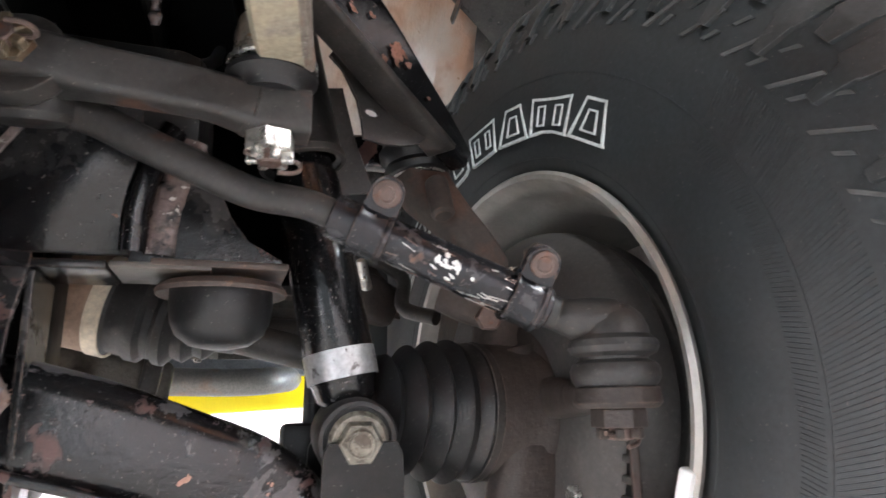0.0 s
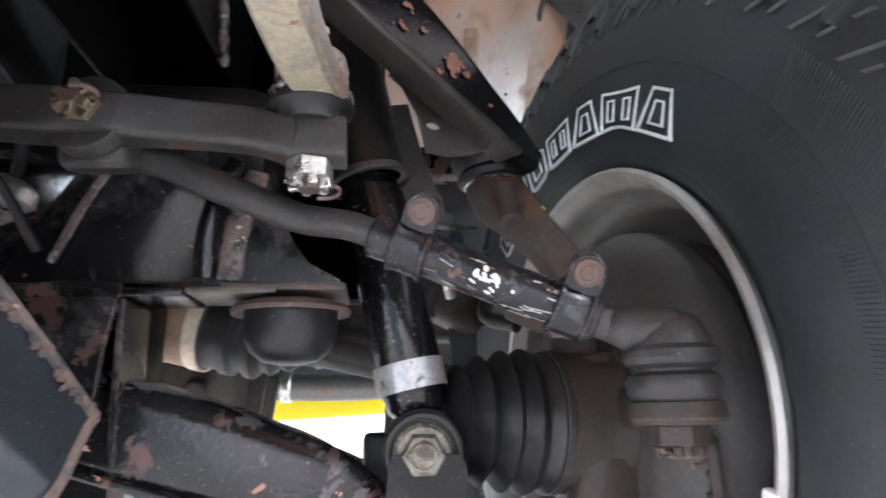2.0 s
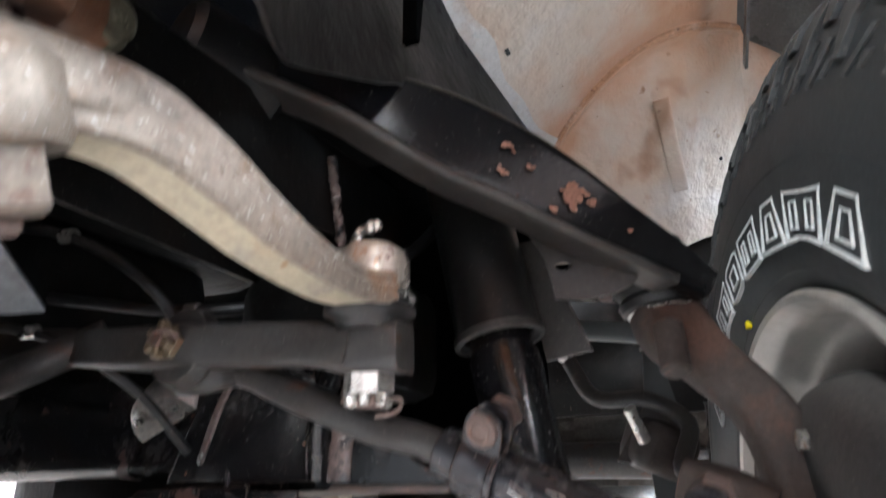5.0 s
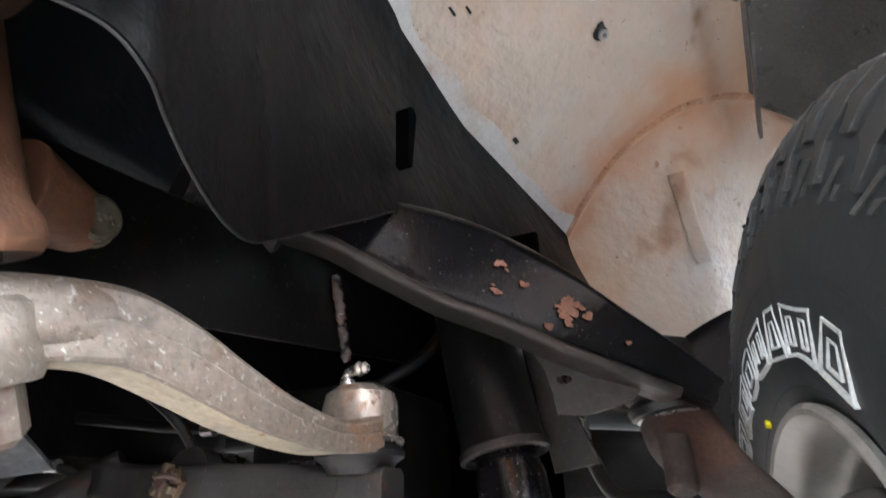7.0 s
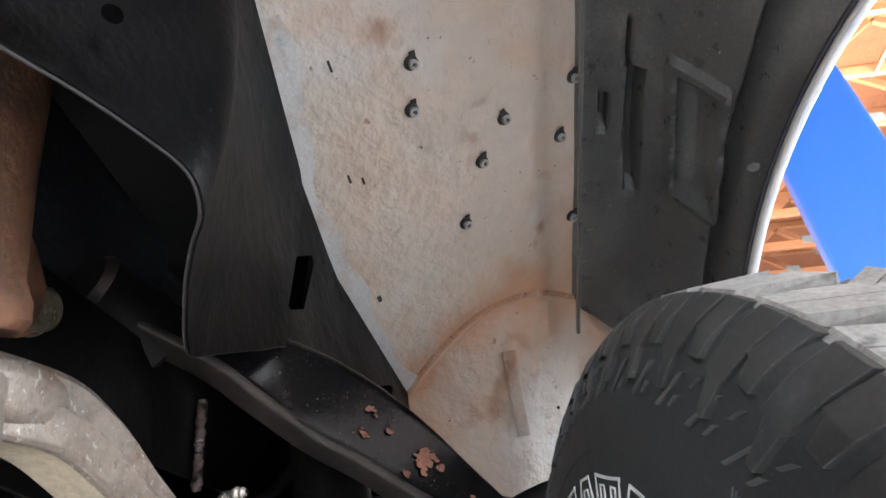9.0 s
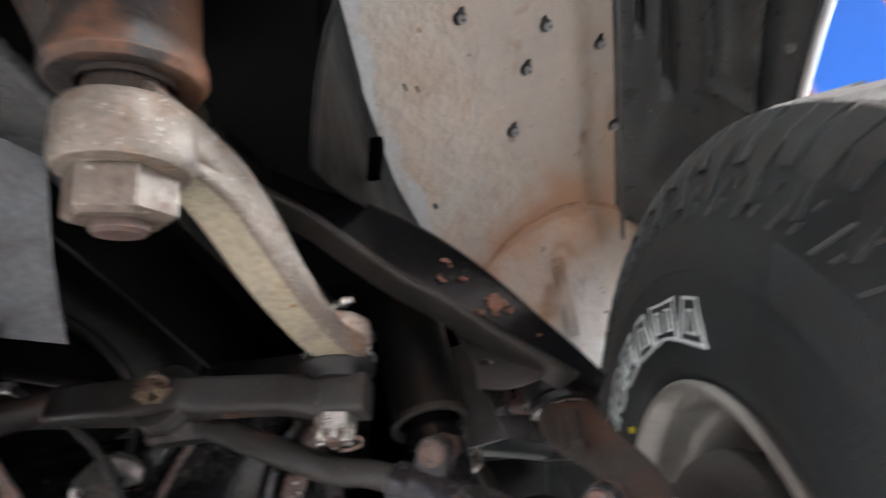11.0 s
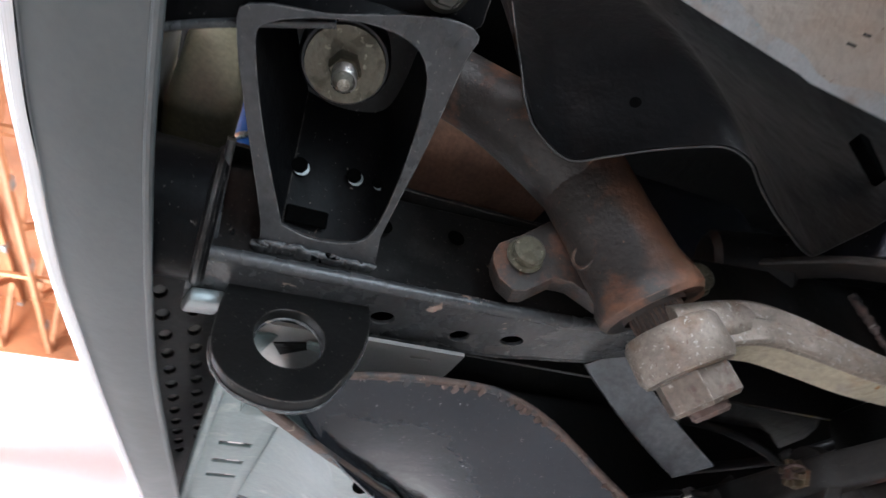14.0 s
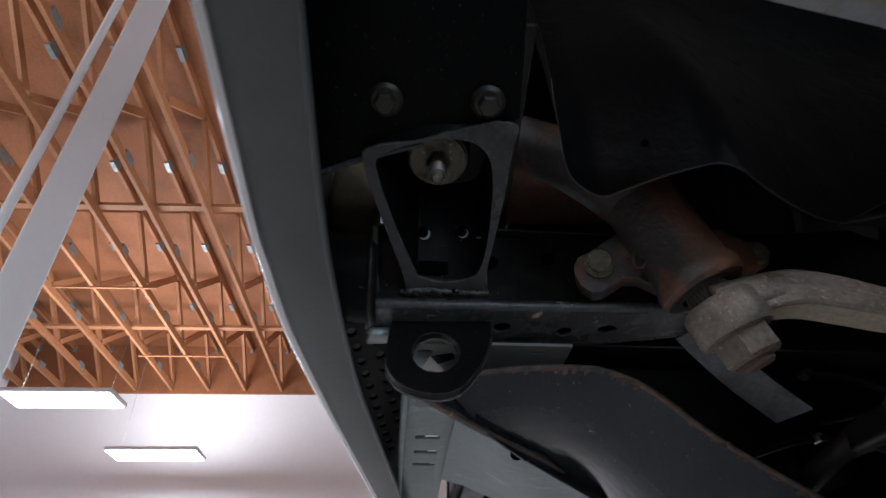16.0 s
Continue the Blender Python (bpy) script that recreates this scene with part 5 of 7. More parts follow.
def pitman():
    ob = thing("pitman_arm", "pale weathered cast pitman arm with rust stains", "pitman arm")
    side = smooth_path([(0.118, 1.693, 1.724), (0.150, 1.700, 1.731), (0.180, 1.7035, 1.7335), (0.210, 1.6965, 1.7255), (0.240, 1.6875, 1.712), (0.270, 1.6815, 1.7005), (0.300, 1.6785, 1.695), (0.330, 1.681, 1.700)], 6)
    web, low, high = [], [], []
    for y, b, t in side:
        x = 0.005 + 0.172 * (y - 0.126)
        m = b * 0.48 + t * 0.52
        web.append([V((x - 0.030 + dx, y, z)) for dx, z in ((0.0, b + 0.003), (0.003, b), (0.0265, b), (0.0295, b + 0.002), (0.0295, t - 0.003), (0.027, t - 0.001), (0.003, t - 0.001), (0.0, t - 0.004))])
        low.append([V((x - 0.004 + dx, y, z)) for dx, z in ((0.0, b - 0.0008), (0.0038, b - 0.0008), (0.0052, b + 0.001), (0.0058, m), (0.0, m))])
        high.append([V((x - 0.012 + dx, y, z)) for dx, z in ((0.0, m + 0.001), (0.0122, m + 0.0002), (0.0128, t - 0.003), (0.0105, t), (0.0, t))])
    part("arm", loft(web), pale_cast, ob, "pale smooth cast underside")
    part("lower_band", loft(low), rough_cast, ob, "rough rust-streaked forged edge")
    part("upper_band", loft(high), rough_cast, ob, "rough rust-streaked forged edge")
    part("shoulder", sweep([(-0.012, 0.118, 1.709, 1.0, 1.0), (-0.008, 0.14, 1.714, 1.0, 1.0), (-0.004, 0.165, 1.719, 0.9, 1.0), (-0.002, 0.19, 1.716, 0.7, 0.85)], rounded(0.040, 0.0285, 0.009, 4), steps=5), rough_cast, ob, "thick speckled shoulder of the arm")
    part("hub", lathe([(0.016, -0.0125), (0.028, -0.0125), (0.0305, -0.009), (0.031, 0.012), (0.0285, 0.017), (0.018, 0.018)], 48, axes((-0.0135, 0.1285, 1.7040), (-0.05, 0.36, -0.93))), rough_cast, ob, "rough rusty hub ring")
    part("ball_housing", lathe([(0, 0.021), (0.014, 0.021), (0.021, 0.016), (0.0228, 0.008), (0.0228, -0.010), (0, -0.010)], 44, pose(0.0185, 0.341, 1.6990)), ball_metal, ob, "rust-streaked ball joint housing")
    part("crimp_ring", lathe([(0.020, -0.0095), (0.0250, -0.0095), (0.0262, -0.0105), (0.0262, -0.0125), (0.0250, -0.0135), (0.020, -0.0135)], 60, pose(0.0185, 0.341, 1.6990), wobble=0.015), zinc, ob, "bright knurled ring")
    part("boot", lathe([(0, -0.014), (0.0235, -0.014), (0.0266, -0.0175), (0.0262, -0.0205), (0.0215, -0.0235), (0.0195, -0.027), (0.0185, -0.030), (0, -0.030)], 44, pose(0.0185, 0.341, 1.6990)), rubber, ob)
    nip = pose(0.0125, 0.335, 1.7180)
    bm = rod(nip @ V((0, 0, 0)), nip @ V((0, 0, 0.006)), 0.0045, 14)
    merge(bm, tube([tuple(nip @ V(p)) for p in ((0, 0, 0.004), (0, 0, 0.008), (0.003, -0.001, 0.0105), (0.011, -0.003, 0.0110))], 0.0034, 12, 5))
    part("grease_nipple", bm, zinc, ob, "bright angled grease nipple")
    part("nipple_tip", lathe([(0.0, 0), (0.0042, 0), (0.0045, 0.002), (0.0028, 0.004), (0.0036, 0.006), (0.002, 0.008), (0, 0.008)], 16, axes(nip @ V((0.009, -0.0025, 0.011)), (1, -0.2, 0.03))), zinc, ob)


def steering_box():
    ob = thing("steering_gearbox", "rusty cast iron steering gearbox bolted to the rail", "gearbox")
    lo, hi = V((-0.0145, 0.119, 1.7285)), V((-0.0075, 0.063, 1.8566))
    m = axes(lo, hi - lo)
    part("sector_housing", lathe([(0.022, 0.002), (0.0335, 0.0), (0.0365, 0.004), (0.036, 0.012), (0.0325, 0.020), (0.0315, 0.06), (0.0325, 0.115), (0.026, 0.135), (0, 0.14)], 52, m, wobble=0.012), gear_iron, ob, "brown housing with an orange rust streak")
    part("seal_well", lathe([(0.0215, -0.001), (0.0215, 0.016), (0, 0.016)], 36, m), rust_iron, ob)
    sh = [(0.0, -0.062), (0.0120, -0.062), (0.0135, -0.060), (0.0135, -0.030), (0.0170, -0.028), (0.0170, 0.016)]
    part("sector_shaft", lathe(sh, 36, m), rust_iron, ob)
    for k in range(30):
        a = radians(12 * k)
        part("spline", box((0.0016, 0.0016, 0.012), m @ pose(0.0170 * math.cos(a), 0.0170 * math.sin(a), -0.006)), rust_iron, ob)
    # ears with their bolts, boss
    ear = [(-0.0165, -0.004), (-0.0165, 0.004), (-0.012, 0.012), (0.004, 0.020), (0.026, 0.034), (0.065, 0.050), (0.080, 0.02), (0.065, -0.035), (0.036, -0.014), (0.024, -0.012), (0.004, -0.0235), (-0.004, -0.0235), (-0.013, -0.015)]
    part("mount_ear", plate(ear, [], 0.020, axes((-0.066, 0.047, 1.772), (1, -0.30, -0.1), (0, 1, 0)), 0.003), gear_iron, ob, "flat rusty mounting ear")
    ear2 = [(-0.022, 0.14, 1.775, 1, 1), (-0.032, 0.165, 1.776, 0.9, 0.9), (-0.036, 0.182, 1.777, 0.7, 0.8)]
    part("mount_ear", sweep(ear2, rounded(0.034, 0.036, 0.012)), gear_iron, ob)
    part("boss_mark", lathe([(0, 0), (0.0085, 0), (0.009, 0.001), (0.009, 0.0035), (0.0078, 0.004), (0.007, 0.003), (0, 0.003)], 28, axes((-0.0165, 0.0735, 1.760), (0.35, -0.93, -0.10))), gear_iron, ob)
    part("neck", sweep([(-0.009, 0.078, 1.825, 1.0, 1.0), (-0.0095, 0.050, 1.850, 0.95, 0.95), (-0.012, 0.014, 1.873, 0.8, 0.8), (-0.016, -0.022, 1.893, 0.75, 0.75)], circle(0.034, 28), up=(1, 0, 0.2)), gear_iron, ob)
    ob = thing("hex_bolt", "dusty flanged hex bolt in the gearbox ear", "bolt", "gearbox bolts")
    bm = lathe([(0, 0), (0.0128, 0), (0.0132, 0.002), (0.0118, 0.004), (0, 0.004)], 32, axes((-0.0445, 0.0455, 1.772), (1, -0.12, -0.1)))
    part("washer", bm, gold_zinc, ob)
    part("head", lathe([(0, 0.003), (0.0108, 0.003), (0.011, 0.010), (0.0092, 0.0115), (0, 0.0115)], 24, axes((-0.0445, 0.0455, 1.772), (1, -0.12, -0.1))), gold_zinc, ob)
    copy_thing(ob, pose(0.012, 0.137, 0.005))
    ob = thing("pitman_nut", "large rusty hexagonal nut under the pitman arm", "nut")
    nm = m @ pose(0, 0, -0.0405, 180, 0, 20)
    part("washer", lathe([(0.013, 0.0), (0.0238, 0.0), (0.0238, 0.003), (0.013, 0.003)], 36, nm), nut_steel, ob)
    part("body", hexagon(0.0245, 0.021, nm @ pose(0, 0, 0.003), chamfer=0.12), nut_steel, ob, "worn rusty hexagon")
    part("thread", lathe([(0, 0.030), (0.0105, 0.030), (0.0125, 0.028), (0.0125, 0.02), (0, 0.02)], 28, nm), bolt_rust, ob)


# ---- the chassis ----
def rail():
    ob = thing("frame_rail", "dark box-section frame rail with round holes", "frame rail")
    y0 = -0.16
    hole = lambda x, y, rx, ry: [(x + rx * math.cos(a * math.pi / 10), y + ry * math.sin(a * math.pi / 10)) for a in range(20)]
    out = [(-0.136, y0), (-0.080, y0), (-0.077, 0.0), (-0.072, 0.10), (-0.064, 0.15), (-0.058, 0.20), (-0.102, 0.20), (-0.112, 0.14), (-0.124, 0.10), (-0.134, 0.04)]
    holes = [hole(-0.108, -0.033, 0.0085, 0.0085), hole(-0.113, 0.027, 0.008, 0.0075), hole(-0.106, 0.066, 0.0075, 0.009)]
    part("bottom_flange", plate(out, holes, 0.003, pose(0, 0, 1.742)), frame_grey, ob, "scuffed grey-black bottom face with holes")
    edge = [(-0.080, y0, 1.747, 1, 1), (-0.077, 0.0, 1.747, 1, 1), (-0.072, 0.10, 1.7465, 1, 1), (-0.062, 0.16, 1.747, 1, 1), (-0.058, 0.20, 1.749, 1, 1)]
    part("rolled_edge", sweep(edge, circle(0.0052, 14)), frame_grey, ob)
    part("rolled_edge", sweep([(-0.135, y0, 1.744, 1, 1), (-0.134, 0.04, 1.744, 1, 1), (-0.124, 0.10, 1.744, 1, 1), (-0.104, 0.19, 1.745, 1, 1)], circle(0.003, 12)), frame_grey, ob)
    grid = []
    for z in (1.747, 1.785, 1.826):
        grid.append([(x - 0.003, y, z + (0 if y < 0.2 else (y - 0.2) * 0.12)) for x, y in ((-0.080, y0), (-0.077, 0.0), (-0.072, 0.10), (-0.062, 0.16), (-0.060, 0.25), (-0.065, 0.5), (-0.07, 0.9), (-0.07, 1.8))])
    part("outer_web", sheet(grid, 0.003), black_frame, ob, "black outer side of the rail")
    part("inner_web", box((0.003, 1.95, 0.085), pose(-0.145, 0.82, 1.788)), black_frame, ob)
    part("top_flange", box((0.075, 1.95, 0.003), pose(-0.108, 0.82, 1.829)), black_frame, ob)
    for y, z in ((0.010, 1.800), (-0.045, 1.795)):
        part("web_hole", lathe([(0, 0), (0.006, 0), (0.0065, 0.0006), (0, 0.0006)], 20, axes((-0.0765, y, z), (1, 0, 0))), shade_black, ob)
    # pale plate beneath
    ob = thing("support_plate", "flat pale grey plate under the rail", "plate")
    p = plate([(-0.30, -0.03), (-0.185, -0.13), (-0.128, -0.13), (-0.126, 0.037), (-0.150, 0.037), (-0.30, 0.03)], [[(-0.142 + a, b) for a, b in ((0, 0), (0.003, 0), (0.003, 0.016), (0, 0.016))]], 0.003, pose(0, 0, 1.7335))
    part("sheet", p, pale_sheet, ob)
    part("bent_tab", box((0.026, 0.018, 0.003), pose(-0.150, -0.108, 1.729, 18, -12, 20), 0.001), bright_galvanised, ob, "bright bent tab")
    part("bent_tab", box((0.014, 0.020, 0.003), pose(-0.140, -0.066, 1.728, -14, 10, -12), 0.001), bright_galvanised, ob, "bright bent tab")
    # dark plate laid under the sheet, its black being an opening's shade
    part("cut_out", plate([(-0.012, -0.004), (0.004, -0.012), (0.012, 0.010), (0.002, 0.012)], [], 0.001, pose(-0.155, -0.085, 1.7318)), recess_black, ob, "dark plate standing for a cut-out")
    ob = thing("hanging_strap", "worn grey steel strap hanging from the rail", "strap")
    mid = smooth_path([(-0.108, 0.150, 1.745), (-0.114, 0.168, 1.727), (-0.126, 0.200, 1.703), (-0.141, 0.244, 1.677)], 5)
    across, back = V((0.62, 0.75, 0.17)).normalized(), V((-0.75, 0.60, 0.05)).normalized()
    part("band", sheet([[tuple(V(p) + across * w) for w in (-0.017, -0.010, 0.010, 0.017)] for p in mid], 0.004), strap_steel, ob, "bright worn front of the channel")
    part("web", sheet([[tuple(V(p) - across * 0.017 + back * w + V((0, 0, 0.3 * w))) for w in (0.002, 0.020, 0.045)] for p in mid], 0.003), bracket_grey, ob, "dull grey side of the channel")
    part("slot", lathe([(0, 0), (0.008, 0), (0.009, 0.001), (0, 0.001)], 18, axes((-0.1165, 0.1500, 1.7425), (0.4, -0.6, -0.7)) @ Matrix.Diagonal((1, 0.55, 1, 1))), shade_black, ob)


def tow_hook():
    ob = thing("tow_eye", "black steel tow eye plate with a large round hole", "tow hook")
    ux, uy = V((0.05, 1, 0)).normalized(), V((-0.40, 0.02, 0.915)).normalized()
    m = axes((-0.0855, -0.0925, 1.700), ux.cross(uy), ux)
    out = [(-0.042, 0.058), (-0.046, 0.02), (-0.046, -0.012), (-0.040, -0.030), (-0.028, -0.043), (-0.010, -0.050), (0.006, -0.049), (0.019, -0.040), (0.032, -0.018), (0.042, 0.008), (0.046, 0.030), (0.046, 0.058)]
    out = [tuple(q[:2]) for q in smooth_path([(*p, 0) for p in out], 3)]
    hole = [(-0.004 + 0.0205 * math.cos(a * math.pi / 16) , 0.001 + 0.0265 * math.sin(a * math.pi / 16)) for a in range(32)]
    part("plate", plate(out, [hole], 0.008, m @ pose(0, 0, -0.0040), 0.0015), black_frame, ob, "satin black plate")
    rim = [tuple(m @ V((-0.004 + 0.0207 * math.cos(a * math.pi / 16), 0.001 + 0.0267 * math.sin(a * math.pi / 16), -0.0038))) for a in range(33)]
    part("hole_rim", tube(rim, 0.0012, 8, 2), frame_grey, ob, "lighter grey edge of the hole")
    part("outer_rim", tube([tuple(m @ V((x, y, -0.0034))) for x, y in out[2:-2]], 0.0011, 8, 1), frame_grey, ob, "lighter grey outer edge")
    ob = thing("weld_strip", "rough weld bead on the bracket foot", "weld")
    rng = random.Random(3)
    keys = [(-0.083 + rng.uniform(-0.0012, 0.0012), -0.124 + 0.070 * k / 41, 1.7595 + rng.uniform(-0.0008, 0.0008), rng.uniform(0.8, 1.2), rng.uniform(0.6, 1.0)) for k in range(42)]
    part("bead", sweep(keys, rounded(0.018, 0.005, 0.0022), steps=2), frame_grey, ob)


def body_mount():
    ob = thing("body_mount_bracket", "black pressed bracket with a large rounded opening", "bracket")
    o = V((-0.085, -0.09, 1.762))
    ux = V((0, 1, 0))
    uy = V((0.135, 0, 0.053)).normalized()
    m = axes(o, ux.cross(uy), ux)
    # local x: rearwards, local y: outboard and up
    out = [(-0.034, -0.004), (0.035, -0.004), (0.037, 0.03), (0.040, 0.06), (0.044, 0.10), (0.046, 0.148), (0.048, 0.165), (0.03, 0.168), (0.0, 0.160), (-0.03, 0.150), (-0.068, 0.142), (-0.071, 0.125), (-0.055, 0.075), (-0.036, 0.02)]
    hole = [(-0.024, 0.022), (-0.006, 0.017), (0.012, 0.018), (0.027, 0.024), (0.033, 0.04), (0.035, 0.075), (0.032, 0.125), (0.020, 0.147), (-0.005, 0.152), (-0.035, 0.146), (-0.058, 0.135), (-0.061, 0.122), (-0.046, 0.075)]
    out = [tuple(q[:2]) for q in smooth_path([(*p, 0) for p in out + out[:1]], 3)][:-1]
    hole = [tuple(q[:2]) for q in smooth_path([(*p, 0) for p in hole + hole[:1]], 3)][:-1]
    part("plate", plate(out, [hole], 0.004, m, 0.001), bracket_grey, ob, "worn grey-black flange round the opening")
    # turned-up sides inside
    inner = [m @ V((x, y, 0.002)) for x, y in hole]
    up = V((0.02, 0, 0.05))
    grid = [[p for p in inner + inner[:1]], [p + up * 0.6 for p in inner + inner[:1]], [p + up * 1.5 + V((0, 0, 0.02)) for p in inner + inner[:1]]]
    part("collar", sheet(grid, 0.003), plate_black, ob, "black turned-up collar")
    part("backing", box((0.24, 0.115, 0.004), pose(-0.01, -0.084, 1.868, 0, -16, 0)), black_frame, ob)
    for x, y, z, r in ((-0.052, -0.109, 1.804, 0.0052), (-0.052, -0.074, 1.807, 0.0050), (-0.046, -0.060, 1.801, 0.0036)):
        hm = axes((x + 0.0030, y, z - 0.0012), (0.93, 0, -0.37), (0, 1, 0))
        # bright disc under a shifted black one paints the hole's lit crescent
        part("peep_glint", lathe([(0, 0), (r, 0), (r, 0.0006), (0, 0.0006)], 20, hm), galvanised, ob, "bright disc painting the lit rim of a small hole")
        part("hole_shade", lathe([(0, 0.0006), (r, 0.0006), (r, 0.0012), (0, 0.0012)], 20, hm @ pose(-r * 0.28, r * 0.25, 0)), shade_black, ob)
    part("lower_slot", box((0.026, 0.011, 0.002), axes((-0.0595, -0.100, 1.7740), (0.93, 0, -0.37), (0, 1, 0)), 0.0008, 1), shade_black, ob)
    ob = thing("mount_bolt", "yellowed zinc washer with a long threaded bolt", "bolt")
    m = axes((0.008, -0.100, 1.842), (0.30, -0.05, -0.95), (0, 1, 0))
    part("cushion", lathe([(0, -0.03), (0.026, -0.03), (0.028, -0.026), (0.028, -0.004), (0.026, 0), (0, 0)], 44, m), rubber, ob)
    part("washer", lathe([(0, 0), (0.0240, 0), (0.0245, 0.001), (0.0240, 0.0035), (0, 0.0035)], 44, m), gold_zinc, ob, "blotchy yellowed washer")
    part("nut", hexagon(0.0100, 0.012, m @ pose(0, 0, 0.0035)), gold_zinc, ob)
    for k in range(7):
        part("thread_turn", lathe([(0.0062, 0), (0.0074, 0.0009), (0.0062, 0.0018)], 18, m @ pose(0, 0, 0.0165 + k * 0.0019)), zinc, ob)
    part("shank", lathe([(0, 0.0165), (0.0064, 0.0165), (0.0064, 0.030), (0.0035, 0.035), (0, 0.035)], 18, m), bolt_pale, ob)


def front_bracket():
    ob = thing("bumper_bracket", "black upper bumper bracket with two flanged bolts", "bracket")
    m = axes((0.085, -0.115, 1.8325), (-0.35, 0, 0.94), (0, 1, 0))
    p = plate([(-0.104, 0.078), (-0.095, 0.0755), (-0.057, 0.0585), (0, 0.039), (0.018, 0.027), (0.033, 0.021), (0.070, 0.020), (0.075, 0.015), (0.072, -0.033), (0.065, -0.13), (-0.104, -0.13)], [], 0.004, m, 0.001)
    part("plate", p, plate_black, ob, "satin black plate")
    part("fold", sweep([(0.010, -0.221, 1.8065, 1, 1), (0.016, -0.205, 1.809, 1, 1), (0.030, -0.172, 1.814, 1, 1), (0.048, -0.115, 1.821, 1, 1)], rounded(0.004, 0.010, 0.0015)), frame_grey, ob)
    for y, x, z in ((-0.067, 0.083, 1.8325), (-0.145, 0.081, 1.8318)):
        bolt = thing("flange_bolt", "small yellowed flanged hex bolt", "bolt", "bracket bolts")
        bm_m = axes((x, y, z - 0.002), (0.35, 0, -0.94), (0, 1, 0))
        part("flange", lathe([(0, 0), (0.0130, 0), (0.0134, 0.0015), (0.0105, 0.004), (0, 0.004)], 32, bm_m), dull_zinc, bolt)
        part("head", hexagon(0.0086, 0.009, bm_m @ pose(0, 0, 0.0035)), dull_zinc, bolt)
    # bent strap and clip at the rail's front end
    ob = thing("rail_end_tube", "short black tube between rail and bumper", "tube")
    part("tube", rod((-0.083, -0.228, 1.776), (-0.083, -0.150, 1.776), 0.042, 40, bevel=0.002), plate_black, ob)
    part("weld_ring", rod((-0.083, -0.158, 1.776), (-0.083, -0.152, 1.776), 0.0445, 36, bevel=0.002), black_frame, ob)
    ob = thing("wire_clip", "bent black strap with a bright metal clip", "clip")
    part("strap", sweep([(-0.0336, -0.1525, 1.7972, 1, 1), (-0.0619, -0.152, 1.779, 1, 1), (-0.0887, -0.150, 1.7617, 0.9, 1), (-0.0985, -0.1512, 1.7554, 0.6, 1), (-0.1076, -0.1552, 1.7496, 0.5, 1), (-0.1213, -0.1518, 1.7408, 0.8, 1)], rounded(0.011, 0.005, 0.002), up=(0, 1, 0.1)), bracket_grey, ob)
    part("clip", box((0.028, 0.022, 0.010), pose(-0.1236, -0.1475, 1.7388, 8, 12, 10), 0.003), galvanised, ob, "bright folded metal clip")
    ob = thing("coolant_tank", "yellowed translucent plastic tank behind the bracket", "tank")
    part("shell", box((0.14, 0.050, 0.34), pose(-0.150, -0.180, 2.03, 0, 0, 2), 0.010, 3), fluid_tank, ob)
    part("seam", box((0.144, 0.054, 0.008), pose(-0.150, -0.180, 1.98, 0, 0, 2), 0.002, 1), fluid_tank, ob)
    part("neck", rod((-0.15, -0.180, 2.195), (-0.15, -0.180, 2.235), 0.022, 24, bevel=0.003), rubber, ob, "black screw cap")
    ob = thing("flat_bar", "pale grey flat steel bar behind the bumper bracket", "bar")
    part("strip", box((0.16, 0.004, 0.10), pose(-0.120, -0.2115, 1.905, 0, 0, 2), 0.0015), pale_sheet, ob)
    part("bar_bolt", hexagon(0.008, 0.007, axes((-0.10, -0.2140, 1.905), (0, -1, 0))), zinc, ob)
    ob = thing("blue_hose", "blue rubber hose in the engine bay", "hose")
    part("hose", tube([(-0.36, -0.125, 1.84), (-0.28, -0.132, 1.90), (-0.25, -0.132, 1.99), (-0.25, -0.13, 2.20)], 0.030, 18), hose_blue, ob)
    part("clamp", rod((-0.250, -0.132, 1.985), (-0.250, -0.132, 1.993), 0.0322, 20, bevel=0.001), zinc, ob)


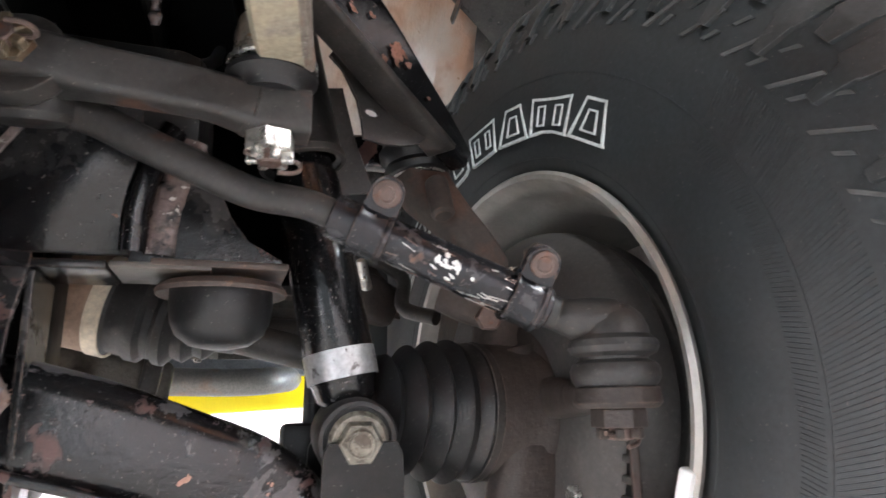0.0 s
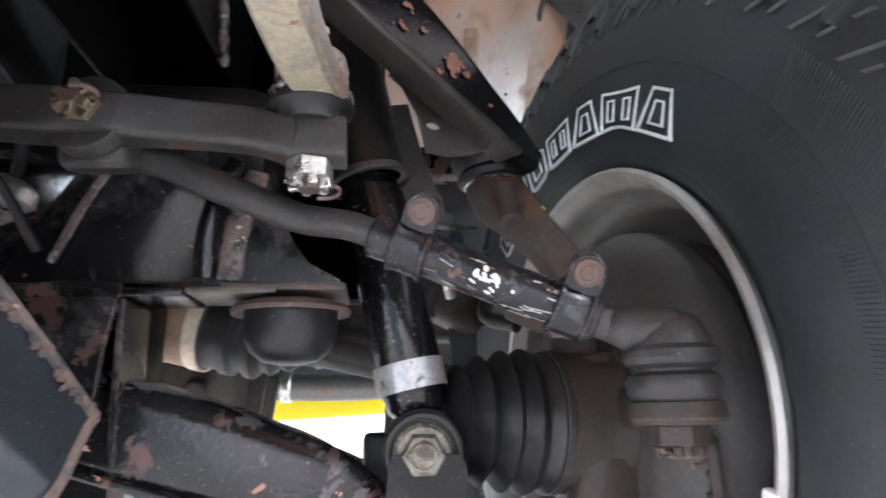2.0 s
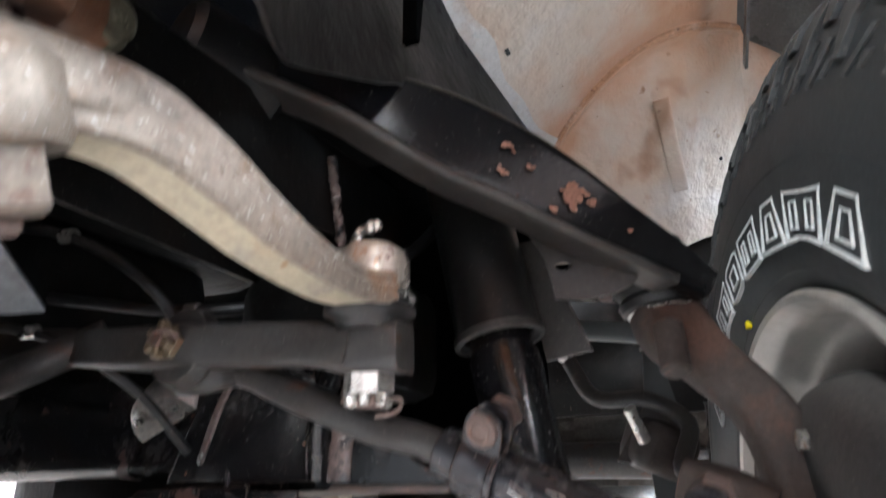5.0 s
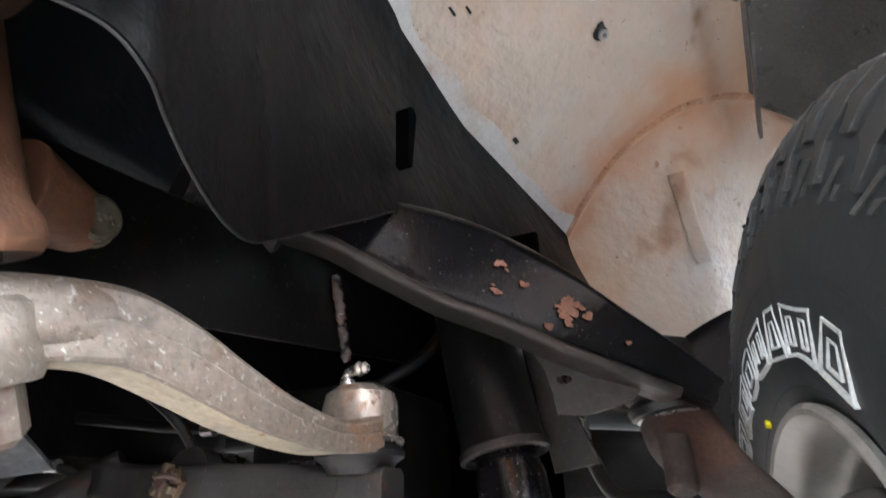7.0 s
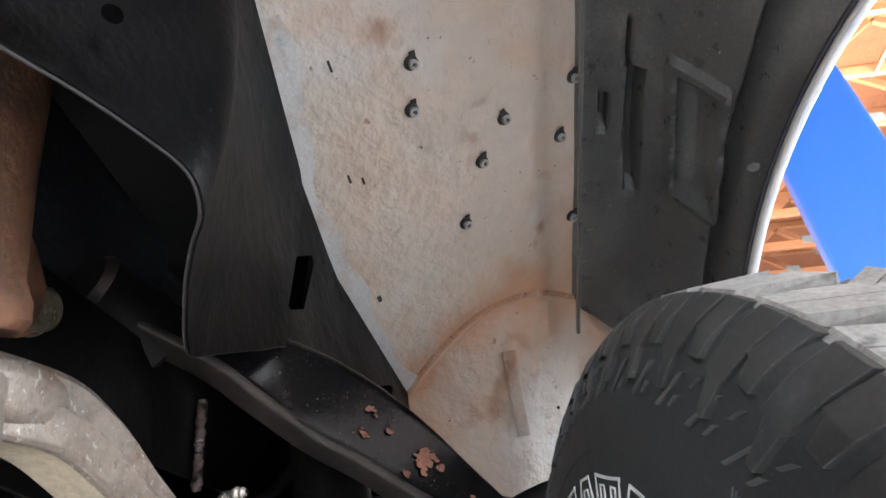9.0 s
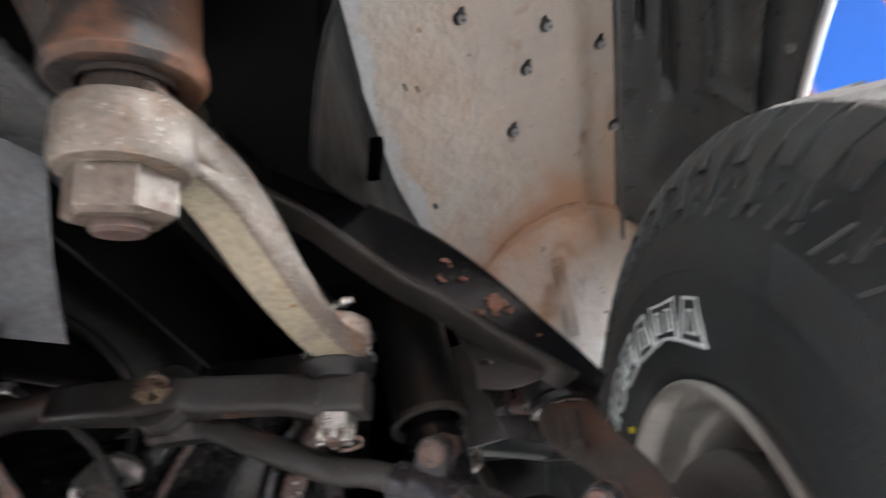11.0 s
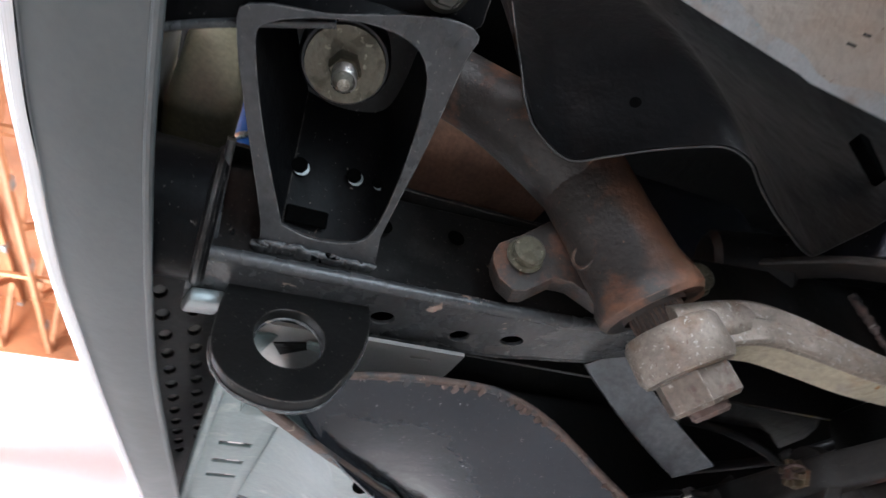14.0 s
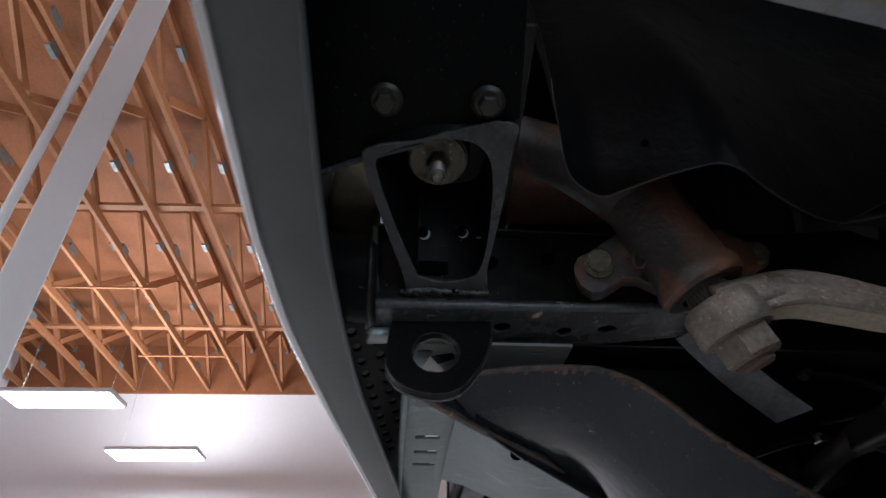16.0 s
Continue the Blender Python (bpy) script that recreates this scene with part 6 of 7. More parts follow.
def bumper():
    ob = thing("front_bumper", "grey painted bumper with bright chrome outer lip", "bumper")
    inner = smooth_path([(-1.6, -0.010, 1.730), (-1.2, -0.052, 1.730), (-0.80, -0.099, 1.730), (-0.55, -0.129, 1.730), (-0.386, -0.150, 1.730), (-0.227, -0.169, 1.730), (-0.123, -0.177, 1.730), (-0.05, -0.181, 1.730), (0.05, -0.184, 1.730), (0.2, -0.182, 1.730), (0.35, -0.178, 1.730), (0.55, -0.165, 1.730)], 6)
    outer = smooth_path([(-1.6, -0.046, 1.732), (-1.2, -0.090, 1.732), (-0.80, -0.138, 1.732), (-0.55, -0.171, 1.732), (-0.328, -0.201, 1.732), (-0.197, -0.217, 1.732), (-0.094, -0.228, 1.732), (-0.005, -0.232, 1.732), (0.05, -0.233, 1.732), (0.2, -0.230, 1.732), (0.35, -0.226, 1.732), (0.55, -0.213, 1.732)], 6)
    up_o = [(x, y - 0.005, 1.775) for x, y, z in outer]
    up_i = [(x, y + 0.004, 1.940) for x, y, z in outer]
    back = [[(x, y + 0.006, z + 0.006) for x, y, z in row] for row in (outer, up_o, up_i)]
    mid = [tuple((V(a) * 0.5 + V(b) * 0.5) + V((0, -0.003, -0.004))) for a, b in zip(inner, outer)]
    part("valance", sheet([inner, mid, outer], 0.003), bumper_paint, ob, "smooth grey underside")
    part("face", sheet([outer, up_o, up_i], 0.003), chrome, ob, "bright chrome face")
    part("face_backing", sheet(back, 0.002), plate_black, ob, "black inner side of the face")
    part("lip", sweep([(*p, 1, 1) for p in outer], circle(0.0045, 12), steps=3), chrome, ob, "narrow chrome edge")
    part("inner_edge", sweep([(*p, 1, 1) for p in inner], circle(0.0025, 10), steps=3), bumper_paint, ob)


def skid():
    ob = thing("skid_plate", "worn grey pressed skid plate with rusty edge", "skid plate")
    edge = smooth_path([(-0.112, -0.10, 1.690), (-0.113, -0.03, 1.702), (-0.113, 0.035, 1.7055), (-0.115, 0.068, 1.7015), (-0.119, 0.103, 1.686), (-0.124, 0.155, 1.645), (-0.119, 0.23, 1.592), (-0.112, 0.31, 1.545), (-0.105, 0.38, 1.500)], 6)
    cols = []
    flat = [(-0.004, 0.0, -0.001), (-0.012, 0.0, -0.004), (-0.024, -0.004, -0.010), (-0.05, -0.012, -0.020), (-0.085, -0.016, -0.026), (-0.12, -0.02, -0.030), (-0.30, -0.02, -0.036), (-0.6, -0.02, -0.036)]
    deep = [(-0.004, 0.0, -0.006), (-0.009, -0.001, -0.020), (-0.014, -0.003, -0.036), (-0.024, -0.006, -0.052), (-0.045, -0.010, -0.063), (-0.085, -0.014, -0.069), (-0.30, -0.02, -0.074), (-0.6, -0.02, -0.076)]
    for p in edge:
        p = V(p)
        g = max(0.0, min(1.0, (p.y - 0.06) / 0.24))
        g = g * g * (3 - 2 * g)
        col = [p] + [p + V(q) * (1 - g) + V(r) * g for q, r in zip(flat, deep)]
        for q in col:
            q.y = max(q.y, -0.190 - 0.82 * q.x + 0.002)
        cols.append(col)
    part("pan", sheet([[tuple(q) for q in c] for c in cols], 0.002), skid_paint, ob, "scuffed grey pan")
    part("rusty_edge", sweep([(*p, 1, 1) for p in edge], rounded(0.0065, 0.0045, 0.002), steps=2), rust_edge, ob, "flaking rusty hem")
    rear = [tuple(q) for q in cols[-1]]
    part("rusty_edge", sweep([(*p, 1, 1) for p in rear], rounded(0.008, 0.005, 0.002), up=(0, 1, 0), steps=3), rust_edge, ob, "flaking rusty hem")
    # torn flakes of rust standing along the hem
    rng = random.Random(17)
    for k in range(3, len(edge) - 1):
        worn = 2 if edge[k][1] > 0.14 else 1
        for _ in range(worn):
            f = rng.random()
            c = V(edge[k]) * (1 - f) + V(edge[k + 1]) * f + V((rng.uniform(-0.006, -0.002), 0, rng.uniform(-0.003, 0.002)))
            w = rng.uniform(0.0012, 0.0032) * worn
            flake = [(-w, -0.002), (-w * 0.3, -0.0035), (w * 0.5, -0.002), (w, 0.0), (w * 0.4, 0.003), (-w * 0.4, 0.0022)]
            d = (V(edge[k + 1]) - V(edge[k])).normalized()
            part("rust_scale", plate(flake, [], 0.001, axes(c + V((0.004, 0, -0.0015)), (0.8, 0, -0.5), d)), rust_edge, ob)
    ob = thing("front_valance_panel", "dull galvanised panel below the radiator support", "panel")
    a = [(-0.150, -0.114, 1.712), (-0.170, -0.095, 1.724), (-0.215, -0.068, 1.738), (-0.27, -0.058, 1.743), (-0.36, -0.056, 1.745), (-0.60, -0.056, 1.746)]
    b = [(-0.098, -0.112, 1.672), (-0.130, -0.086, 1.670), (-0.185, -0.040, 1.669), (-0.240, 0.008, 1.669), (-0.30, 0.055, 1.670), (-0.60, 0.235, 1.675)]
    rows = []
    for f in (0.0, 0.12, 0.30, 0.50, 0.70, 0.88, 1.0):
        rows.append([tuple(V(p) * (1 - f) + V(q) * f + V((0, 0, -0.016 * math.sin(math.pi * f) + 0.006 * math.sin(9 * f)))) for p, q in zip(smooth_path(a, 6), smooth_path(b, 6))])
    part("sheet", sheet(rows, 0.002), bright_galvanised, ob, "bright rippled galvanised sheet")
    part("hem", sweep([(*p, 1, 1) for p in b], rounded(0.008, 0.004, 0.0015), steps=4), rust_edge, ob, "rust-flecked hem")
    part("drain_hole", lathe([(0, 0), (0.009, 0), (0.010, 0.0012), (0, 0.0012)], 20, axes((-0.236, -0.004, 1.6665), (0.2, -0.5, -1)) @ Matrix.Diagonal((1.0, 0.6, 1, 1))), shade_black, ob)
    ob = thing("radiator_stay", "bright galvanised stay with three narrow slots", "stay")
    hole = lambda x: [(x - 0.006, -0.016), (x + 0.006, -0.016), (x + 0.006, 0.016), (x - 0.006, 0.016)]
    part("strip", plate([(-0.20, -0.032), (-0.20, 0.030), (-0.90, 0.034), (-0.90, -0.036)], [hole(x) for x in (-0.416, -0.475, -0.53)], 0.003, pose(0, -0.086, 1.747), 0.0008), bright_galvanised, ob)
    part("fold", sweep([(-0.20, -0.118, 1.750, 1, 1), (-0.50, -0.120, 1.750, 1, 1), (-0.90, -0.122, 1.750, 1, 1)], rounded(0.010, 0.012, 0.004)), bright_galvanised, ob)
    ob = thing("lower_grille", "black plastic lower grille with small oval holes", "grille")
    m = axes((0, -0.166, 1.776), (0, 0.35, -1), (1, -0.118, 0))
    ovals = [[(-0.17 - 0.036 * k + 0.010 * math.cos(a * math.pi / 6), w + 0.0052 * math.sin(a * math.pi / 6)) for a in range(12)] for k in range(12) for w in (-0.012, 0.010, 0.032)]
    part("panel", plate([(-1.05, -0.024), (-0.145, -0.024), (-0.145, 0.044), (-1.05, 0.044)], ovals, 0.004, m), plate_black, ob)
    part("backing", box((0.90, 0.066, 0.003), m @ pose(-0.597, 0.010, -0.012)), pale_sheet, ob, "pale sheet behind the holes")


def tower():
    ob = thing("bump_stop_bracket", "black welded frame bracket with chipped paint", "bracket")
    # right gusset with its concave edge
    out = [(-0.060, 0.0), (-0.060, 0.085), (-0.02, 0.085), (-0.008, 0.052), (0.000, 0.034), (0.012, 0.018), (0.034, 0.006), (0.036, 0.0)]
    m = axes((0, 0.424, 1.583), (0, -1, 0), (1, 0, 0))
    part("face", plate(out, [], 0.004, m, 0.0008), black_chipped, ob, "black face with flaking paint")
    # rounded end of the crossmember, drawn back towards the car's middle
    grid = []
    for k in range(9):
        f = k / 8
        z = 1.589 + 0.098 * f
        left = -0.205 + 0.075 * f
        row = []
        for j in range(13):
            g = j / 12
            x = -0.058 + (left + 0.058) * g
            row.append((x, 0.428 - 0.020 * math.sin(f * 1.5) + 0.035 * max(0.0, g - 0.45) ** 1.5 + 0.003 * math.sin(9 * g + 4 * f), z))
        grid.append(row)
    part("beam_end", sheet(grid, 0.004), black_chipped, ob, "rounded glossy black beam end")
    part("beam_seam", sweep([(-0.120, 0.409, 1.672, 1, 1), (-0.140, 0.413, 1.640, 1, 1), (-0.162, 0.424, 1.602, 1, 1)], rounded(0.006, 0.003, 0.001), up=(0, -1, 0)), weld_metal, ob, "rusty brown seam")
    rng = random.Random(5)
    keys = []
    for k in range(34):
        f = k / 33
        keys.append((-0.042 + 0.016 * f * f + rng.uniform(-0.0004, 0.0004), 0.4195, 1.588 + 0.080 * f, rng.uniform(0.97, 1.03), 0.42 + 0.015 * (k % 2)))
    part("weld", sweep(keys, circle(0.0088, 14), up=(0, -1, 0), steps=3), weld_metal, ob, "rippled brown weld bead")
    part("fold", sweep([(-0.058, 0.4200, 1.590, 1, 1), (-0.057, 0.4160, 1.62, 1, 1), (-0.049, 0.4120, 1.65, 1, 1), (-0.038, 0.4100, 1.672, 1, 1)], circle(0.0085, 18), up=(0, -1, 0)), black_gloss, ob, "glossy rounded fold beside the weld")
    part("side", box((0.003, 0.12, 0.085), pose(-0.133, 0.48, 1.625)), black_chipped, ob)
    part("top_block", box((0.13, 0.14, 0.10), pose(-0.085, 0.50, 1.70), 0.02), black_frame, ob)
    # black sheet added behind the tower to darken a bright gap
    part("gap_blocker", box((0.24, 0.010, 0.315), pose(-0.050, 0.60, 1.7625), 0.003), shade_black, ob)
    part("left_wing", plate([(-0.112, -0.012), (-0.112, 0.006), (-0.200, 0.004), (-0.255, -0.040), (-0.255, -0.10), (-0.15, -0.10)], [], 0.004, axes((0, 0.430, 1.580), (0.1, -1, 0.1), (1, 0.1, 0))), black_chipped, ob)
    part("seat_flange", box((0.060, 0.06, 0.004), pose(-0.040, 0.445, 1.581), 0.001), pale_flange, ob)
    part("seat_lip", box((0.066, 0.06, 0.006), pose(-0.104, 0.445, 1.580), 0.0015), black_chipped, ob)
    part("seat_plate", box((0.085, 0.075, 0.005), pose(-0.004, 0.452, 1.5835), 0.0015), rust_flange, ob, "rusty seat plate")
    # hanging side gusset at the left
    g = plate([(0.0, 0.0), (0.072, 0.0), (0.072, -0.12), (0.09, -0.20), (0.03, -0.20), (0.004, -0.07)], [], 0.004, axes((-0.112, 0.415, 1.575), (1, 0.05, 0), (0, 1, 0)))
    part("gusset", g, black_chipped, ob)
    part("gusset_face", plate([(-0.20, 0.0), (0.002, 0.0), (-0.003, -0.034), (-0.0045, -0.06), (-0.0115, -0.105), (-0.20, -0.12)], [], 0.004, axes((-0.112, 0.412, 1.575), (0, -1, 0.05), (1, 0, 0))), black_chipped, ob)
    ob = thing("bump_stop", "domed black rubber bump stop on a flanged plate", "bump stop")
    m = pose(-0.003, 0.452, 1.572)
    part("cup_plate", lathe([(0, 0.004), (0.030, 0.006), (0.041, 0.003), (0.044, -0.001), (0.043, -0.004), (0.036, 0.0), (0, 0.0)], 48, m), rust_flange, ob, "thin rusty flanged plate")
    part("pad", lathe([(0, 0.0), (0.034, 0.0), (0.0345, -0.010), (0.033, -0.022), (0.029, -0.031), (0.020, -0.038), (0.008, -0.0405), (0, -0.041)], 48, m), rubber, ob, "smooth black rubber dome")


# ---- wheel arch ----
def apron_z(x, y):
    return 0.558 * x - 0.342 * y + 2.30


def arch():
    ob = thing("inner_fender", "pale dusty inner fender panel with rust stains", "inner fender")
    grid = []
    xs = [-0.02 + 0.352 * k / 22 for k in range(23)]
    arc = lambda x: 0.79 + 3.5 * (x - 0.185) ** 2
    for k in range(42):
        row = []
        f = k / 41
        for x in xs:
            y = -0.42 + (arc(x) + 0.42) * f
            row.append((x + (0.010 * math.sin(y * 9) if x < 0.0 else 0), y, apron_z(x, y) + 0.006 * math.sin(7 * y + 5 * x) * math.sin(9 * x)))
        grid.append(row)
    for k, (dy, dz) in enumerate(((0.006, -0.010), (0.014, -0.010), (0.024, -0.018), (0.05, -0.055), (0.09, -0.11), (0.13, -0.165), (0.16, -0.21), (0.18, -0.25))):
        row = []
        for x in xs:
            y = arc(x)
            bump = 0.0
            if 4 <= k <= 6 and 0.19 < x < 0.25:
                bump = 0.012
            row.append((x, y + dy - bump, apron_z(x, y) + dz))
        grid.append(row)
    part("panel", sheet(grid, 0.002), apron_paint, ob, "pale paint under dust and rust stains")
    wing = []
    for dy, dz in ((0.004, -0.004), (0.024, -0.018), (0.05, -0.055), (0.09, -0.11), (0.13, -0.165), (0.18, -0.25)):
        wing.append([(x, arc(0.331) + dy + 0.25 * (x - 0.331), apron_z(0.331, arc(0.331)) + dz) for x in (0.331, 0.36, 0.39, 0.42)])
    part("tower_side", sheet(wing, 0.002), apron_paint, ob, "pale painted side of the strut tower")
    strip = []
    for k in range(40):
        y = 0.10 + 0.76 * k / 39
        tx = -0.019 if y < 0.465 else (-0.021 + 0.07 * (y - 0.465) if y < 0.604 else -0.011 + 0.22 * (y - 0.604))
        wide = 0.020 + 0.006 * math.sin(23 * y) + 0.004 * math.sin(61 * y)
        strip.append([(x, y, apron_z(x, y) - 0.0045 + 0.006 * math.sin(7 * y + 5 * x) * math.sin(9 * x)) for x in (tx - 0.004, tx + wide * 0.5, tx + wide)])
    part("bare_strip", sheet(strip, 0.0008), bare_edge, ob, "cool bare strip with specks")
    bead = [(x, arc(x) + 0.004, apron_z(x, arc(x)) - 0.004, 1, 1) for x in xs]
    part("seam_bead", sweep(bead, circle(0.005, 10), steps=2), seam_rust, ob, "rusty seam")
    rng = random.Random(11)
    n = V((0.558, -0.342, -1)).normalized()
    proto = None
    for x, y in ((0.114, 0.443), (0.121, 0.392), (0.228, 0.506), (0.194, 0.548), (0.164, 0.624), (0.308, 0.572), (0.3275, 0.711), (0.328, 0.499), (0.13, 0.22), (0.25, 0.27)):
        c = V((x, y, apron_z(x, y) + 0.006 * math.sin(7 * y + 5 * x) * math.sin(9 * x))) + n * 0.0022
        m = axes(c, n, (0, 1, 0)) @ pose(0, 0, 0, 0, 0, rng.uniform(-30, 30))
        if proto is None:
            proto = thing("push_clip", "small dark push clip with a pale centre pin", "clip", "inner fender clips")
            part("socket", lathe([(0, 0), (0.0085, 0.0), (0.0095, 0.001), (0.0085, 0.0045), (0.0055, 0.005), (0.005, 0.002), (0, 0.002)], 20), rubber, proto)
            part("pin", lathe([(0.0024, 0.003), (0.0032, 0.0085), (0.0060, 0.0085), (0.0070, 0.003)], 18, pose(0.002, 0.001, 0)), pale_sheet, proto, "pale ring pin")
            part("tab", box((0.012, 0.008, 0.003), pose(-0.008, 0.004, 0.003, 0, 20, 0), 0.0008, 1), rubber, proto)
            proto.matrix_world = m
        else:
            copy_thing(proto, m)
    # dark slots and drain holes in the panel
    for x, y, w, h in ((0.035, 0.671, 0.006, 0.010), (0.03, 0.49, 0.003, 0.012), (0.045, 0.50, 0.003, 0.010), (0.035, 0.36, 0.003, 0.014)):
        m = axes(V((x, y, apron_z(x, y) + 0.006 * math.sin(7 * y + 5 * x) * math.sin(9 * x))) + n * 0.0026, n, (0, 1, 0))
        part("drain_slot", box((h, w, 0.002), m, 0.0006, 1), rubber, ob)
    part("rib", sweep([(0.212, arc(0.2) + 0.045, 2.075, 1, 1), (0.218, arc(0.2) + 0.085, 2.02, 1, 1), (0.225, arc(0.2) + 0.12, 1.965, 1, 1)], rounded(0.022, 0.008, 0.0035)), apron_paint, ob)
    part("rib_slot", box((0.010, 0.006, 0.035), pose(0.285, 0.955, 2.035, -30, 0, 0), 0.002), rubber, ob)

    # liner between the panel and the fender lip
    ob = thing("fender_liner", "dusty dark grey fender liner with pressed ribs", "liner")
    lipz = lambda y: 1.50 + math.sqrt(max(0.01, 0.612 ** 2 - (y - 0.42) ** 2))
    grid = []
    soft = lambda v, a, b, e: max(0.0, min(1.0, (v - a) / e)) * max(0.0, min(1.0, (b - v) / e))
    for k in range(124):
        y = -0.10 + 0.985 * k / 123
        row = []
        for j in range(67):
            f = j / 66
            x = 0.328 + 0.200 * f
            z = apron_z(0.328, y) * (1 - f) + lipz(y) * f + 0.05 * math.sin(math.pi * f) * (1 - 0.3 * f)
            left = 0.33 + 0.10 * (y - 0.45) if y > 0.475 else 0.315
            z += 0.034 * soft(f, left, left + (0.12 if y > 0.475 else 0.06), 0.030) * soft(y, 0.41, 0.655, 0.012)
            z -= 0.016 * (soft(f, 0.535 + 0.35 * (y - 0.45), 0.80 + 0.35 * (y - 0.45), 0.016) * soft(y, 0.435, 0.625, 0.010) - soft(f, 0.565 + 0.35 * (y - 0.45), 0.77 + 0.35 * (y - 0.45), 0.016) * soft(y, 0.450, 0.610, 0.010))
            z += 0.020 * soft(f, 0.64 + 0.35 * (y - 0.45), 0.79 + 0.35 * (y - 0.45), 0.10) * soft(y, 0.455, 0.605, 0.02)
            z += 0.030 * soft(f, 0.82, 0.93, 0.04)
            z += 0.024 * soft(f, 0.17, 0.26, 0.018) * soft(y, 0.515, 0.575, 0.010)
            z += 0.0035 * math.sin(31 * y + 9 * f) * math.sin(5 * f)
            row.append((x, y, z + 0.003))
        grid.append(row)
    part("shell", sheet(grid, 0.002), liner_plastic, ob, sharp=25)
    part("edge_fold", box((0.004, 0.99, 0.016), pose(0.329, 0.39, 2.275, -18.9, 0, 0)), liner_plastic, ob)
    part("clip_pocket", box((0.020, 0.022, 0.008), pose(0.358, 0.60, 2.290, -18, 12, 0), 0.002), rubber, ob)
    part("clip_head", lathe([(0, 0), (0.006, 0), (0.007, 0.002), (0.004, 0.003), (0, 0.003)], 18, axes((0.341, 0.612, 2.290), (0.3, -0.2, -1))), rubber, ob)
    for y in (0.25, 0.50, 0.72):
        part("liner_screw", lathe([(0, 0), (0.007, 0), (0.007, 0.003), (0.003, 0.004), (0, 0.004)], 18, axes((0.508, y, lipz(y) + 0.008), (-0.2, 0, -1))), liner_plastic, ob)
    # outer fender with bright arch trim
    ob = thing("fender", "silver front fender with bright wheel-arch trim", "fender")
    rows = []
    ys = [-0.17 + 1.18 * k / 48 for k in range(49)]
    for dx, dz in ((0.0, 0.0), (0.012, 0.004), (0.03, 0.05), (0.045, 0.16), (0.03, 0.26), (-0.02, 0.33)):
        rows.append([(0.530 + dx, y, (lipz(y) if dz < 0.1 else lipz(0.42) * 0.5 + lipz(y) * 0.5) + dz) for y in ys])
    part("skin", sheet(rows, 0.002), body_paint, ob)
    part("arch_trim", sweep([(0.531, y, lipz(y) - 0.003, 1, 1) for y in ys[::2]], rounded(0.016, 0.012, 0.004), up=(1, 0, 0.1), steps=2), body_paint, ob, "bright metal arch trim")
    part("trim_groove", sweep([(0.523, y, lipz(y) - 0.004, 1, 1) for y in ys[::2]], rounded(0.003, 0.006, 0.001), up=(1, 0, 0.1), steps=2), rubber, ob)


def flap():
    ob = thing("splash_shield", "black rubber splash sheet hanging beside the rail", "splash shield")
    low = smooth_path([(0.050, -0.002, 1.905), (0.050, -0.003, 1.870), (0.050, -0.003, 1.838), (0.049, -0.003, 1.808), (0.047, 0.003, 1.786), (0.047, 0.021, 1.771), (0.057, 0.040, 1.771), (0.0676, 0.0602, 1.7735), (0.078, 0.080, 1.774), (0.087, 0.098, 1.772), (0.086, 0.114, 1.767), (0.076, 0.130, 1.765), (0.065, 0.150, 1.762), (0.056, 0.170, 1.759), (0.047, 0.190, 1.759), (0.038, 0.212, 1.763), (0.030, 0.235, 1.774), (0.024, 0.280, 1.800), (0.020, 0.340, 1.834), (0.020, 0.392, 1.862), (0.022, 0.45, 1.862), (0.03, 0.55, 1.845), (0.05, 0.70, 1.83), (0.08, 0.82, 1.85), (0.09, 0.86, 1.86)], 5)
    cols = []
    n = len(low) - 1
    for k, p in enumerate(low):
        p = V(p)
        y = p.y if p.y > 0.3 else -0.12 + (p.y + 0.12) * 1.0
        tx = -0.019 if y < 0.465 else (-0.021 + 0.07 * (y - 0.465) if y < 0.604 else -0.011 + 0.22 * (y - 0.604))
        top = V((tx, y, apron_z(tx, y) - 0.003))
        col = []
        for j in range(13):
            f = j / 12
            g = f * f * (3 - 2 * f)
            q = p * (1 - f) + top * f
            q.x = p.x * (1 - g) + top.x * g + 0.012 * math.sin(math.pi * f) * math.sin(p.y * 11)
            col.append(tuple(q))
        cols.append(col)
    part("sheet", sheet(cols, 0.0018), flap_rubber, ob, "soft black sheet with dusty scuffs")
    part("sheet_edge", sweep([(*p, 1, 1) for p in low], circle(0.0007, 8), steps=1), rubber_dirty, ob, "pale worn edge")
    part("punched_hole", lathe([(0, 0), (0.0032, 0), (0.0035, 0.0006), (0, 0.0006)], 16, axes((0.0760, 0.052, 1.8005), (0.75, -0.6, -0.35))), shade_black, ob)
    slot = [(0.0065 * math.cos(radians(a)), 0.020 + 0.0065 * math.sin(radians(a))) for a in range(0, 181, 20)] + [(-0.003, -0.028), (0.003, -0.028)]
    part("punched_slot", plate(slot, [], 0.012, axes((0.018, 0.392, 1.930), (1, -0.06, -0.05), (0, 1, 0))), shade_black, ob)


